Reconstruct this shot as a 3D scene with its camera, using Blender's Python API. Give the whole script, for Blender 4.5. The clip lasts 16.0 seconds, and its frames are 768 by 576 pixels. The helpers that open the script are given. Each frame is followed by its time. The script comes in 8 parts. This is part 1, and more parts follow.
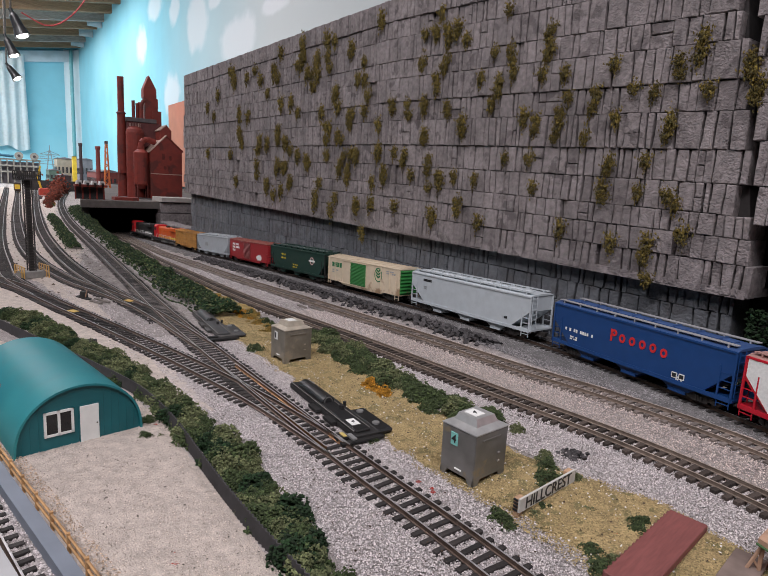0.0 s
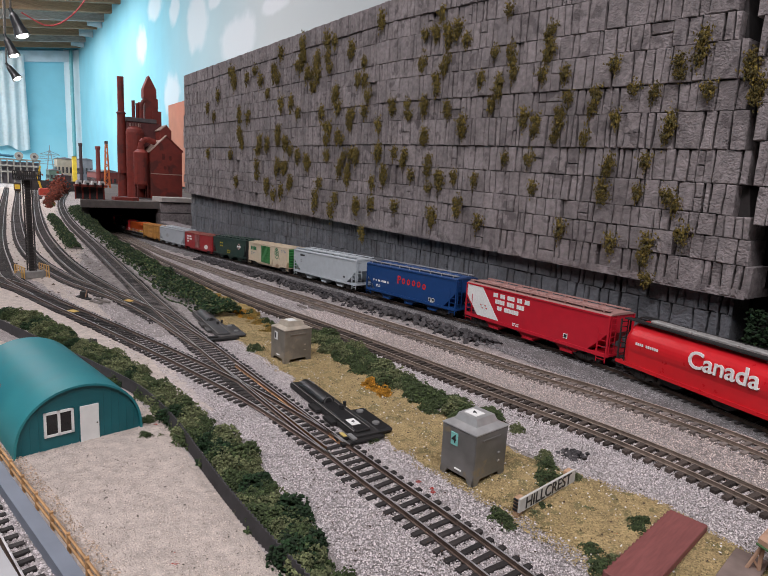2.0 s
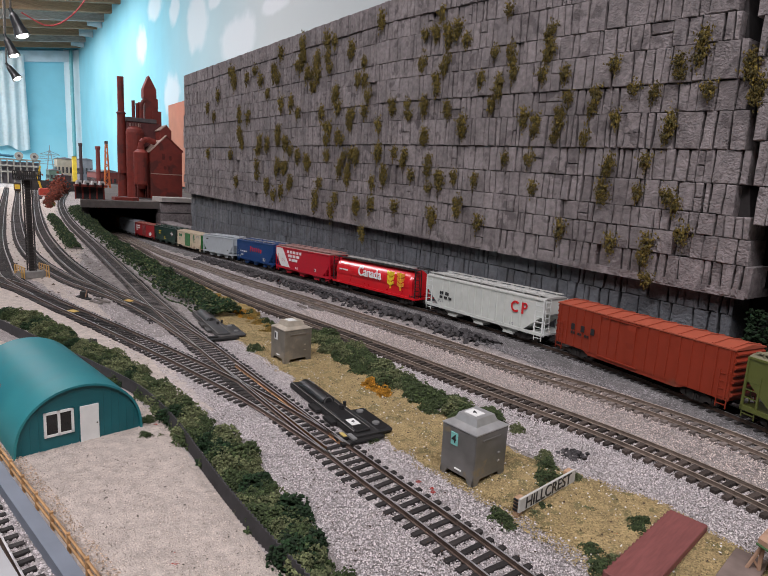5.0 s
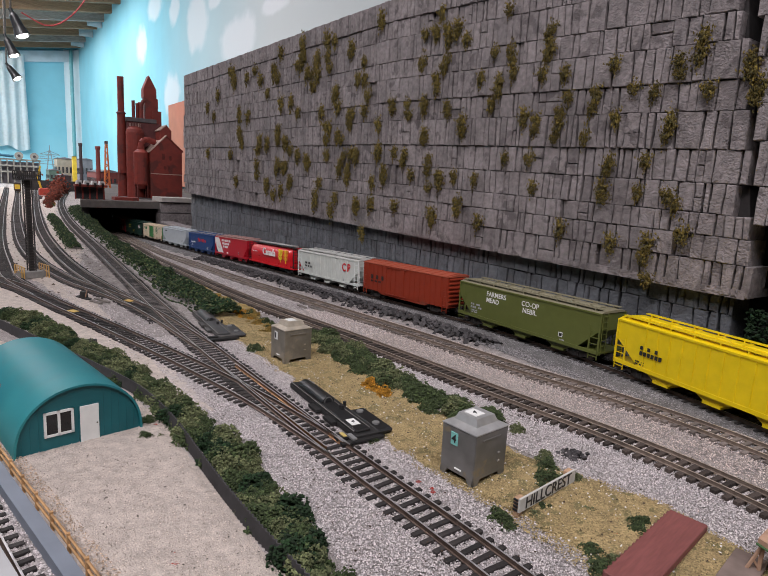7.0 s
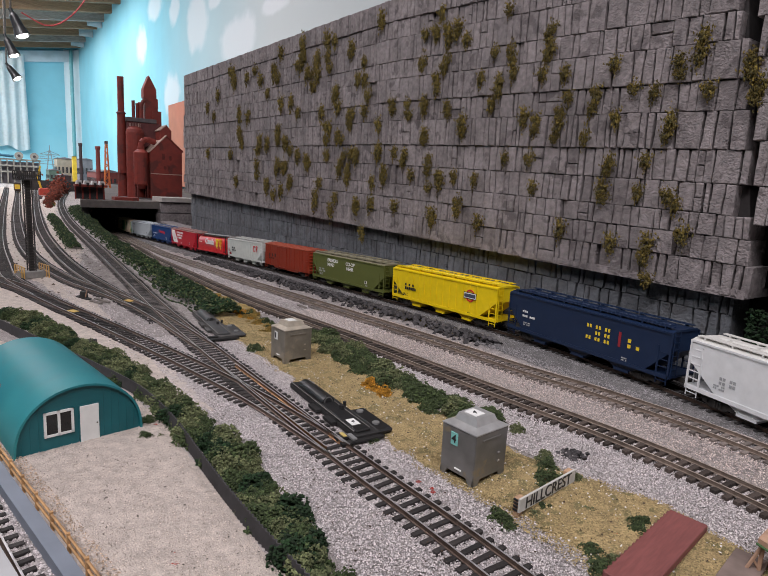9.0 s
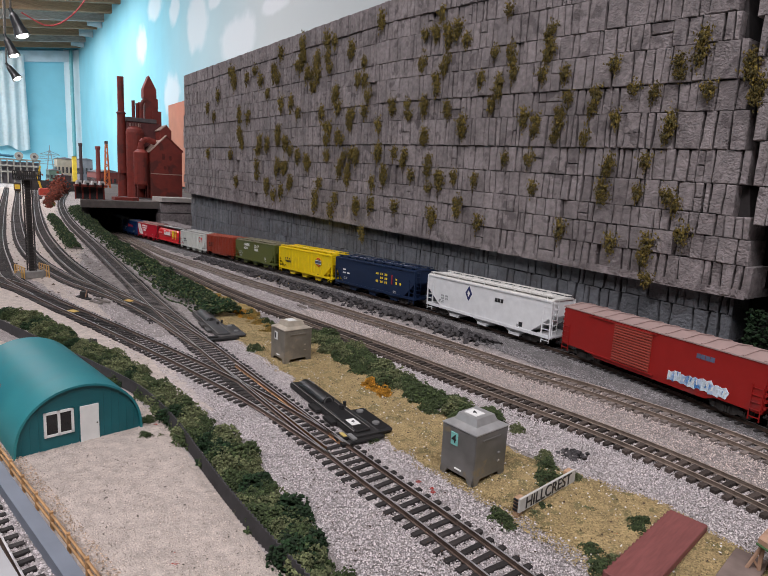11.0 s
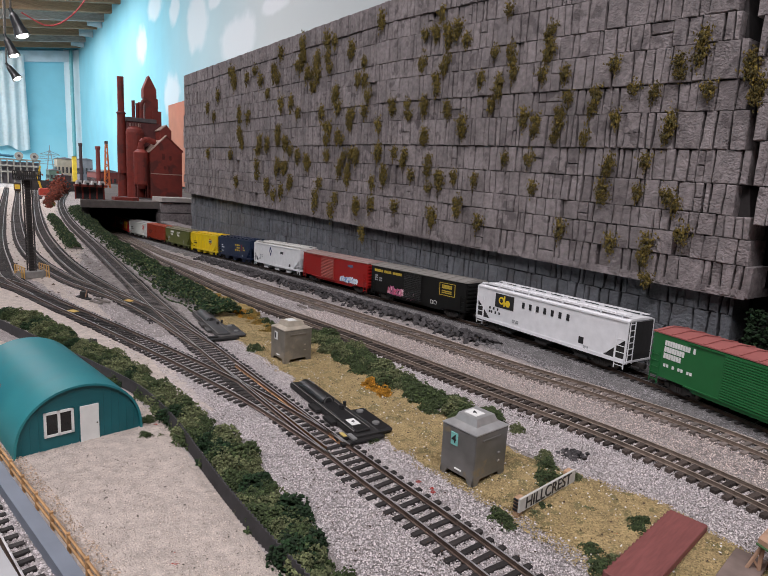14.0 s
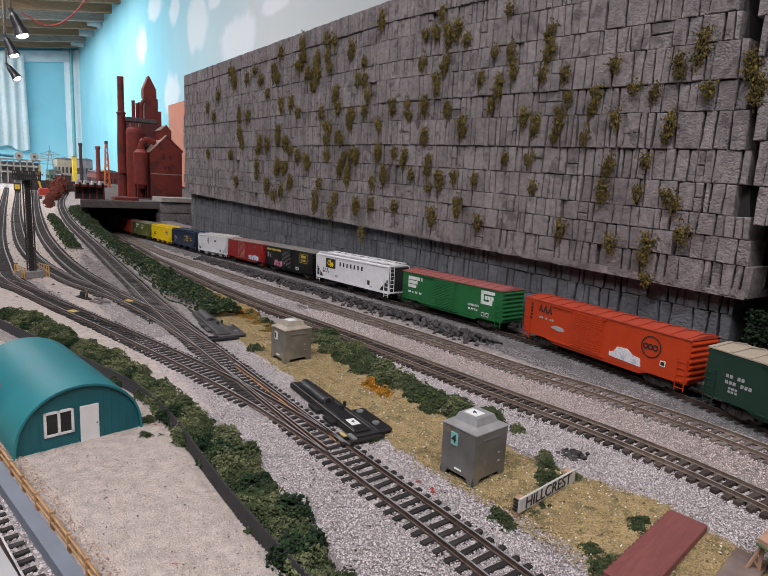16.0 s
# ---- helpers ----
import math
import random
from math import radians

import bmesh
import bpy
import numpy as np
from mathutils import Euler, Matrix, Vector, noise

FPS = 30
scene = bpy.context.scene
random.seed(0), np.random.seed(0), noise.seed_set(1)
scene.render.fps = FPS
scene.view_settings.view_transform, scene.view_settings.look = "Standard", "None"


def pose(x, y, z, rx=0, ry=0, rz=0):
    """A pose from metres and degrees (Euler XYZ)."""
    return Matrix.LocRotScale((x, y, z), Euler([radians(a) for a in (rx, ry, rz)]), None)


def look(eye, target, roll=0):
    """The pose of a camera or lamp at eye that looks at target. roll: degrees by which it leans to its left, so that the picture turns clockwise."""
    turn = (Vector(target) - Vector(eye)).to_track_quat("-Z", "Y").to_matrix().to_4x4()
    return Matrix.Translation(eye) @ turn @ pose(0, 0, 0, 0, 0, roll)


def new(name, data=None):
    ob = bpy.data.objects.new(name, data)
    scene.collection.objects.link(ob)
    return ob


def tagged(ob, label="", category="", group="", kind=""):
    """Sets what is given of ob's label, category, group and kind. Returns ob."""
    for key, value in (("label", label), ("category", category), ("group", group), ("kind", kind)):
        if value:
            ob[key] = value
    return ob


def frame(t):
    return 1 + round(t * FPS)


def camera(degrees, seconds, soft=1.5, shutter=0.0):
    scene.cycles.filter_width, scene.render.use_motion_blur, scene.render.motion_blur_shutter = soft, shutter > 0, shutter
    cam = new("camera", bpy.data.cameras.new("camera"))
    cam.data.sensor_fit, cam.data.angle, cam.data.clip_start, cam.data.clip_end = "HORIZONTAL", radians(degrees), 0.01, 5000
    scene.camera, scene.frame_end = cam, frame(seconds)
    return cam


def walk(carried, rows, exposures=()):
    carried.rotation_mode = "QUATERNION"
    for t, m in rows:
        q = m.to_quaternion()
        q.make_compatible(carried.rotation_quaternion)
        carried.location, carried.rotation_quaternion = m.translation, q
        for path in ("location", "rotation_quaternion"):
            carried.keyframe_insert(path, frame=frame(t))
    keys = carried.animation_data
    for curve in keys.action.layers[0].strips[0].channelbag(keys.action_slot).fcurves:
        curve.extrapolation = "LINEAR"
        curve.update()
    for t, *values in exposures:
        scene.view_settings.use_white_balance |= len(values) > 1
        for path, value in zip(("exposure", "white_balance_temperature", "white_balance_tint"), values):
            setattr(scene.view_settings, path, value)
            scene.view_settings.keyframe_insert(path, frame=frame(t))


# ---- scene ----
cam = camera(68.57, 16.0, soft=1.0)
EYE = Vector((0, 0, 0.1575))
_yaw, _pitch = radians(54.0), radians(10.18)
_aim = EYE + Vector((-math.sin(_yaw) * math.cos(_pitch), math.cos(_yaw) * math.cos(_pitch), -math.sin(_pitch)))
walk(cam, [(0.0, look(EYE, _aim, 3.18)), (16.0, look(EYE, _aim, 3.18))], exposures=[(0.0, 0.0), (16.0, 0.0)])

# ---------------------------------------------------------------- light
X_END, Y_BACK, Y_FRONT, X_RIGHT = -9.0, 1.21, -3.6, 4.2
Z_FLOOR, Z_CEIL, Z_LOW = -1.15, 1.72, 1.522

world = bpy.data.worlds.new("world")
scene.world = world
world.use_nodes = True
world.node_tree.nodes["Background"].inputs[0].default_value = (0.75, 0.82, 0.9, 1)
world.node_tree.nodes["Background"].inputs[1].default_value = 0.015


def area(name, x, y, z, sx, sy, power, colour=(1, 0.97, 0.93), target=None):
    data = bpy.data.lights.new(name, "AREA")
    data.shape, data.size, data.size_y, data.energy, data.color = "RECTANGLE", sx, sy, power, colour
    ob = new(name, data)
    ob.matrix_world = look((x, y, z), target) if target else pose(x, y, z)
    return ob


# long fluorescent fittings under the joists, over the aisle in front of the layout
TUBE = (0.985, 0.945, 0.985)
area("ceiling_light", 0.3, -0.50, 1.5, 2.4, 0.14, 44, TUBE, (-0.3, 0.2, 0))
area("ceiling_light", -3.2, -0.45, 1.5, 2.4, 0.16, 45, TUBE, (-3.4, 0.3, 0.1))
area("ceiling_light", -6.85, -1.0, 1.48, 4.2, 0.2, 142, (0.95, 0.97, 1.0), (-7.4, 0.1, 0.2))

# ---------------------------------------------------------------- materials
MATS = {}


def material(name, colour, rough=0.6, metal=0.0, vary=0.12, scale=60.0, bump=0.15, bump_scale=None, second=None,
             spots=None, spot_scale=20.0, spot_cut=0.62, coat=0.0, glow=0.0, per_piece=0.0, grain=0.0, grain_axis=None):
    """Node material: two scales of mottling, a second colour in patches, relief; per_piece shifts each piece's tone."""
    if name in MATS:
        return MATS[name]
    m = bpy.data.materials.new(name)
    m.use_nodes = True
    nt = m.node_tree
    n, l = nt.nodes, nt.links
    b = n["Principled BSDF"]
    b.inputs["Roughness"].default_value = rough
    b.inputs["Metallic"].default_value = metal
    b.inputs["Coat Weight"].default_value = coat
    tc = n.new("ShaderNodeTexCoord")
    mp = n.new("ShaderNodeMapping")
    l.new(tc.outputs["Object"], mp.inputs["Vector"])
    if grain_axis:
        mp.inputs["Scale"].default_value = grain_axis
    fine = n.new("ShaderNodeTexNoise")
    fine.inputs["Scale"].default_value, fine.inputs["Detail"].default_value = scale, 8
    l.new(mp.outputs[0], fine.inputs["Vector"])
    big = n.new("ShaderNodeTexNoise")
    big.inputs["Scale"].default_value, big.inputs["Detail"].default_value = scale * 0.11, 4
    l.new(mp.outputs[0], big.inputs["Vector"])

    def mix(fac, a, c, kind="MIX"):
        x = n.new("ShaderNodeMix")
        x.data_type, x.blend_type = "RGBA", kind
        for sock, v in ((x.inputs[0], fac), (x.inputs[6], a), (x.inputs[7], c)):
            if isinstance(v, bpy.types.NodeSocket):
                l.new(v, sock)
            elif isinstance(v, (int, float)):
                sock.default_value = v
            else:
                sock.default_value = (*v, 1)
        return x.outputs[2]

    def ramp(src, lo, hi, a=(0, 0, 0), c=(1, 1, 1)):
        r = n.new("ShaderNodeValToRGB")
        r.color_ramp.elements[0].position, r.color_ramp.elements[1].position = lo, hi
        r.color_ramp.elements[0].color, r.color_ramp.elements[1].color = (*a, 1), (*c, 1)
        l.new(src, r.inputs[0])
        return r.outputs[0]

    dark, light = 1 - vary, 1 + vary
    col = mix(1.0, colour, ramp(fine.outputs[0], 0.3, 0.7, (dark,) * 3, (light,) * 3), "MULTIPLY")
    col = mix(0.6, col, ramp(big.outputs[0], 0.35, 0.65, (dark,) * 3, (light,) * 3), "MULTIPLY")
    if second is not None:
        col = mix(ramp(big.outputs[0], 0.45, 0.62), col, second)
    if spots is not None:
        sp = n.new("ShaderNodeTexNoise")
        sp.inputs["Scale"].default_value, sp.inputs["Detail"].default_value = spot_scale, 6
        l.new(mp.outputs[0], sp.inputs["Vector"])
        col = mix(ramp(sp.outputs[0], spot_cut, spot_cut + 0.06), col, spots)
    if per_piece:
        oi = n.new("ShaderNodeObjectInfo")
        geo = n.new("ShaderNodeNewGeometry")
        add = n.new("ShaderNodeMath")
        add.operation = "ADD"
        l.new(oi.outputs["Random"], add.inputs[0])
        l.new(geo.outputs["Random Per Island"], add.inputs[1])
        fr = n.new("ShaderNodeMath")
        fr.operation = "FRACT"
        l.new(add.outputs[0], fr.inputs[0])
        col = mix(1.0, col, ramp(fr.outputs[0], 0, 1, (1 - per_piece,) * 3, (1 + per_piece,) * 3), "MULTIPLY")
    l.new(col, b.inputs["Base Color"])
    if bump:
        bp = n.new("ShaderNodeBump")
        bp.inputs["Strength"].default_value = bump
        bp.inputs["Distance"].default_value = 0.002
        src = fine.outputs[0]
        if bump_scale:
            bn = n.new("ShaderNodeTexNoise")
            bn.inputs["Scale"].default_value, bn.inputs["Detail"].default_value = bump_scale, 6
            l.new(mp.outputs[0], bn.inputs["Vector"])
            src = bn.outputs[0]
        l.new(src, bp.inputs["Height"])
        l.new(bp.outputs[0], b.inputs["Normal"])
        rr = n.new("ShaderNodeMapRange")
        rr.inputs["To Min"].default_value, rr.inputs["To Max"].default_value = max(0, rough - 0.1), min(1, rough + 0.12)
        l.new(fine.outputs[0], rr.inputs["Value"])
        l.new(rr.outputs[0], b.inputs["Roughness"])
    if glow:
        b.inputs["Emission Color"].default_value = (*colour, 1)
        b.inputs["Emission Strength"].default_value = glow
    MATS[name] = m
    return m


BALLAST = material("ballast", (0.40, 0.36, 0.35), 0.95, scale=1700, vary=0.35, bump=0.9, bump_scale=1500, spots=(0.20, 0.17, 0.165), spot_scale=1000, spot_cut=0.56)
STONE_CHIP = material("ballast_chips", (0.49, 0.447, 0.447), 0.9, scale=500, vary=0.1, bump=0.2, per_piece=0.54)
DARK_CHIP = material("grey_chips", (0.235, 0.222, 0.226), 0.9, scale=500, vary=0.1, bump=0.2, per_piece=0.65)
SAND = material("sand", (0.51, 0.44, 0.395), 0.97, scale=1500, vary=0.24, bump=0.6, bump_scale=1300, spots=(0.42, 0.33, 0.27), spot_scale=700, spot_cut=0.66)
SAND_CHIP = material("sand_grains", (0.50, 0.43, 0.385), 0.95, scale=500, vary=0.1, bump=0.2, per_piece=0.5)
GRASS = material("straw_grass", (0.38, 0.28, 0.135), 0.98, scale=900, vary=0.35, bump=0.9, bump_scale=900, spots=(0.20, 0.17, 0.075), spot_scale=110, spot_cut=0.55)
TURF = material("turf_crumbs", (0.345, 0.265, 0.13), 0.95, scale=400, vary=0.1, bump=0.1, per_piece=0.55)
CINDER = material("cinder", (0.225, 0.198, 0.19), 0.95, scale=700, vary=0.3, bump=0.8, bump_scale=600, spots=(0.32, 0.29, 0.27), spot_scale=80, spot_cut=0.6)
TIE = material("tie", (0.026, 0.022, 0.021), 0.75, scale=700, vary=0.35, bump=0.3, per_piece=0.4)
TIE_BROWN = material("tie_brown", (0.058, 0.043, 0.036), 0.85, scale=700, vary=0.35, bump=0.3, per_piece=0.5, spots=(0.20, 0.165, 0.15), spot_scale=160, spot_cut=0.63)
TIE_WORN = material("tie_worn", (0.165, 0.136, 0.122), 0.85, scale=700, vary=0.3, bump=0.3, per_piece=0.35)
RAIL_TOP = material("rail_top", (0.45, 0.44, 0.44), 0.42, 0.6, scale=400, vary=0.2, bump=0.05)
RAIL_WORN = material("rail_worn", (0.20, 0.155, 0.125), 0.6, 0.3, scale=400, vary=0.25, bump=0.1)
RAIL_DULL = material("rail_dull", (0.44, 0.37, 0.31), 0.5, 0.3, scale=400, vary=0.25, bump=0.05)
TAN_CHIP = material("tan_chips", (0.50, 0.425, 0.395), 0.92, scale=500, vary=0.1, bump=0.2, per_piece=0.6)
TIE_FAR = material("tie_far", (0.062, 0.054, 0.053), 0.9, scale=700, vary=0.3, bump=0.3, per_piece=0.3)
RAIL = material("rail", (0.13, 0.092, 0.074), 0.45, 0.6, scale=400, vary=0.25, bump=0.1)
RAIL_BRIGHT = material("rail_bright", (0.34, 0.19, 0.10), 0.42, 0.8, scale=400, vary=0.25, bump=0.05)
ROCK = material("rock", (0.225, 0.197, 0.197), 0.92, scale=190, vary=0.28, bump=1.0, bump_scale=520, per_piece=0.13, spots=(0.135, 0.116, 0.117), spot_scale=75, spot_cut=0.58)
# bluish rock of the lower face, darkened to hold the overhang's shade
ROCK_LOW_SHADED = material("rock_low_shaded", (0.128, 0.134, 0.147), 0.92, scale=150, vary=0.26, bump=1.0, bump_scale=420, per_piece=0.14, spots=(0.10, 0.10, 0.107), spot_scale=75, spot_cut=0.58)
# near black: the shade of joints, cleft and tunnel put into the colour
ROCK_SHADE = material("rock_shade", (0.035, 0.03, 0.03), 0.95, scale=120, vary=0.3, bump=0.5)
MOSS = material("moss", (0.165, 0.118, 0.022), 0.95, scale=900, vary=0.4, bump=0.6, second=(0.07, 0.058, 0.016), per_piece=0.6)
BUSH = material("bush", (0.056, 0.080, 0.029), 0.95, scale=900, vary=0.4, bump=0.7, per_piece=0.5)
BUSH_LIGHT = material("bush_light", (0.130, 0.146, 0.066), 0.95, scale=900, vary=0.4, bump=0.7, per_piece=0.5)
BUSH_DARK = material("bush_dark", (0.013, 0.036, 0.011), 0.95, scale=900, vary=0.4, bump=0.7, per_piece=0.5)
BUSH_YELLOW = material("bush_yellow", (0.48, 0.23, 0.02), 0.95, scale=900, vary=0.4, bump=0.7, per_piece=0.4)
BUSH_OCHRE = material("bush_ochre", (0.26, 0.17, 0.04), 0.95, scale=900, vary=0.4, bump=0.7, per_piece=0.4)
BUSH_RUST = material("bush_rust", (0.17, 0.045, 0.022), 0.95, scale=900, vary=0.4, bump=0.7, per_piece=0.5)
COAL = material("dark_rock", (0.055, 0.05, 0.052), 0.85, scale=300, vary=0.3, bump=0.5, per_piece=0.45)


# ---------------------------------------------------------------- mesh helpers
def mesh_object(name, bm, mat, parent=None, label="", smooth=False):
    data = bpy.data.meshes.new(name)
    bmesh.ops.recalc_face_normals(bm, faces=bm.faces)
    if smooth:
        for f in bm.faces:
            f.smooth = True
    bm.to_mesh(data)
    bm.free()
    for one in (mat if isinstance(mat, (list, tuple)) else (mat,)):
        data.materials.append(one)
    ob = new(name, data)
    if parent is not None:
        ob.parent = parent
    if label:
        ob["label"] = label
    return ob


def part(name, bm, mat, parent, label="", smooth=False):
    return mesh_object(name, bm, mat, parent, label, smooth)


def add_box(bm, x0, y0, z0, x1, y1, z1, m=None, slot=0, bevel=0.0):
    made = bmesh.ops.create_cube(bm, size=1.0)["verts"]
    mm = Matrix.Translation(((x0 + x1) / 2, (y0 + y1) / 2, (z0 + z1) / 2)) @ Matrix.Diagonal((abs(x1 - x0), abs(y1 - y0), abs(z1 - z0), 1))
    bmesh.ops.transform(bm, matrix=(m @ mm) if m else mm, verts=made)
    faces = list({f for v in made for f in v.link_faces})
    for f in faces:
        f.material_index = slot
    if bevel:
        edges = list({e for f in faces for e in f.edges})
        bmesh.ops.bevel(bm, geom=edges, offset=bevel, segments=1, affect="EDGES")
    return bm


def box(x0, y0, z0, x1, y1, z1, bevel=0.0):
    return add_box(bmesh.new(), x0, y0, z0, x1, y1, z1, bevel=bevel)


def add_cyl(bm, p, q, r, r2=None, seg=12, caps=True):
    p, q = Vector(p), Vector(q)
    d = q - p
    m = Matrix.Translation((p + q) / 2) @ d.to_track_quat("Z", "Y").to_matrix().to_4x4()
    bmesh.ops.create_cone(bm, cap_ends=caps, segments=seg, radius1=r, radius2=r if r2 is None else r2, depth=d.length, matrix=m)
    return bm


def cyl(p, q, r, r2=None, seg=12):
    return add_cyl(bmesh.new(), p, q, r, r2, seg)


def add_prism(bm, outline, axis, a, b):
    """Extrudes a closed outline of pairs along an axis (0 x, 1 y, 2 z) from a to b."""
    def at(u, v, w):
        return ((w, u, v), (u, w, v), (u, v, w))[axis]
    lo = [bm.verts.new(at(u, v, a)) for u, v in outline]
    hi = [bm.verts.new(at(u, v, b)) for u, v in outline]
    k = len(outline)
    bm.faces.new(lo)
    bm.faces.new(hi[::-1])
    for i in range(k):
        bm.faces.new((lo[i], lo[(i + 1) % k], hi[(i + 1) % k], hi[i]))
    return bm


def prism(outline, axis, a, b):
    return add_prism(bmesh.new(), outline, axis, a, b)


def raw(name, verts, faces, mat, parent=None, slots=None, smooth=False):
    data = bpy.data.meshes.new(name)
    data.from_pydata(verts, [], faces)
    for one in (mat if isinstance(mat, (list, tuple)) else (mat,)):
        data.materials.append(one)
    if slots is not None:
        data.polygons.foreach_set("material_index", slots)
    if smooth:
        data.polygons.foreach_set("use_smooth", [True] * len(data.polygons))
    data.update()
    ob = new(name, data)
    ob.parent = parent
    return ob


def empty(name, label, category, m=None, group="", kind=""):
    ob = new(name)
    ob.empty_display_size = 0.01
    if m is not None:
        ob.matrix_world = m
    return tagged(ob, label, category, group, kind)


def smooth_line(points, step=0.006):
    """Catmull-Rom through points, resampled evenly: a list of Vectors."""
    pts = [Vector(p) for p in points]
    pts = [2 * pts[0] - pts[1]] + pts + [2 * pts[-1] - pts[-2]]
    dense = []
    for i in range(1, len(pts) - 2):
        a, b, c, d = pts[i - 1:i + 3]
        # centripetal blend keeps uneven spans from overshooting
        t0, t1 = 0.0, max((b - a).length, 1e-6) ** 0.5
        t2 = t1 + max((c - b).length, 1e-6) ** 0.5
        t3 = t2 + max((d - c).length, 1e-6) ** 0.5
        n = max(4, int((c - b).length / 0.004))
        for j in range(n):
            t = t1 + (t2 - t1) * j / n
            a1 = a * ((t1 - t) / (t1 - t0)) + b * ((t - t0) / (t1 - t0))
            a2 = b * ((t2 - t) / (t2 - t1)) + c * ((t - t1) / (t2 - t1))
            a3 = c * ((t3 - t) / (t3 - t2)) + d * ((t - t2) / (t3 - t2))
            b1 = a1 * ((t2 - t) / (t2 - t0)) + a2 * ((t - t0) / (t2 - t0))
            b2 = a2 * ((t3 - t) / (t3 - t1)) + a3 * ((t - t1) / (t3 - t1))
            dense.append(b1 * ((t2 - t) / (t2 - t1)) + b2 * ((t - t1) / (t2 - t1)))
    dense.append(pts[-2])
    s = [0.0]
    for p, q in zip(dense, dense[1:]):
        s.append(s[-1] + (q - p).length)
    out, k, n = [], 0, max(2, int(s[-1] / step))
    for i in range(n + 1):
        want = s[-1] * i / n
        while k < len(s) - 2 and s[k + 1] < want:
            k += 1
        u = (want - s[k]) / max(s[k + 1] - s[k], 1e-9)
        out.append(dense[k].lerp(dense[k + 1], u))
    return out


# ---------------------------------------------------------------- the lie of the land
def step01(u):
    u = min(1.0, max(0.0, u))
    return u * u * (3 - 2 * u)


def valley(x):
    """Height of the sunken main line, which falls towards the tunnel."""
    if x < -2.1:
        return -0.055
    if x < -1.4:
        return -0.0354 + (x + 1.4) * 0.028
    d = min(x + 0.45, 0.32)
    return 0.0013 + 0.0156 * d - 0.0243 * d * d


def chain(points, x):
    for (x0, y0), (x1, y1) in zip(points, points[1:]):
        if x <= x1:
            u = max(0.0, (x - x0) / (x1 - x0))
            return y0 + (y1 - y0) * u
    return points[-1][1]


MAIN = [(-4.6, 0.70), (-3.0, 0.475), (-2.5, 0.432), (-2.1, 0.43), (-1.77, 0.448), (-1.4, 0.462), (-1.0, 0.4635), (-0.7, 0.468), (-0.45, 0.478), (-0.25, 0.4645), (-0.05, 0.421), (0.15, 0.365), (0.5, 0.335), (1.2, 0.33), (3.6, 0.33)]
PASS_1 = [(-4.0, 0.60), (-2.9, 0.435), (-2.5, 0.385), (-2.09, 0.362), (-1.6, 0.34), (-1.137, 0.303), (-0.71, 0.289), (-0.478, 0.304), (-0.285, 0.317), (-0.18, 0.327), (-0.1, 0.325), (0.15, 0.28), (0.5, 0.21), (3.4, 0.20)]
PASS_2 = [(-4.0, 0.64), (-2.9, 0.455), (-2.5, 0.405), (-2.1, 0.395), (-1.409, 0.368), (-0.913, 0.350), (-0.715, 0.358), (-0.586, 0.365), (-0.445, 0.375), (-0.316, 0.383), (-0.233, 0.394), (-0.126, 0.395), (0.1, 0.34), (0.5, 0.27), (3.5, 0.26)]
LEAD = [(-8.6, 1.0), (-5.6, 0.66), (-4.2, 0.47), (-3.02, 0.317), (-2.011, 0.229), (-1.26, 0.194), (-0.856, 0.176), (-0.646, 0.167), (-0.391, 0.165), (-0.25, 0.166), (-0.15, 0.169), (0.1, 0.165), (3.4, 0.12)]
SPUR_A = [(-1.6, -0.12), (-1.2, -0.07), (-0.926, 0.019), (-0.841, 0.046), (-0.724, 0.074), (-0.587, 0.108), (-0.45, 0.139), (-0.35, 0.157), (-0.26, 0.166)]
SPUR_B = [(-8.6, 0.62), (-5.7, 0.415), (-4.0, 0.29), (-2.46, 0.178), (-1.559, 0.125), (-1.129, 0.118), (-0.938, 0.125), (-0.751, 0.143), (-0.638, 0.156), (-0.50, 0.165)]
SPUR_D = [(-8.6, 0.42), (-4.0, 0.198), (-1.993, 0.093), (-1.362, 0.072), (-1.139, 0.076), (-1.012, 0.086), (-0.879, 0.106), (-0.788, 0.13), (-0.70, 0.148)]
SPUR_E = [(-8.6, 0.33), (-3.6, 0.121), (-2.185, 0.059), (-1.367, 0.030), (-1.09, 0.029), (-0.94, 0.032), (-0.80, 0.058)]
BANK_TOP = [(-4.6, 0.64), (-3.0, 0.415), (-2.0, 0.262), (-1.26, 0.222), (-0.85, 0.205), (-0.45, 0.20), (4, 0.2)]


def land(x, y):
    top = chain(BANK_TOP, x)
    foot = max(chain(PASS_1, x) - 0.026, top + 0.02)
    z = valley(x) * step01((y - top) / (foot - top))
    return z


# ---------------------------------------------------------------- the room
CLOUDS = [(-4.91, 1.44, 0.24, 0.12), (-4.36, 1.31, 0.13, 0.11), (-5.35, 1.22, 0.19, 0.16), (-3.86, 1.12, 0.21, 0.18), (-3.14, 0.91, 0.27, 0.13),
          (-3.53, 1.19, 0.12, 0.05), (-4.46, 0.75, 0.24, 0.15), (-2.68, 0.99, 0.18, 0.05)]


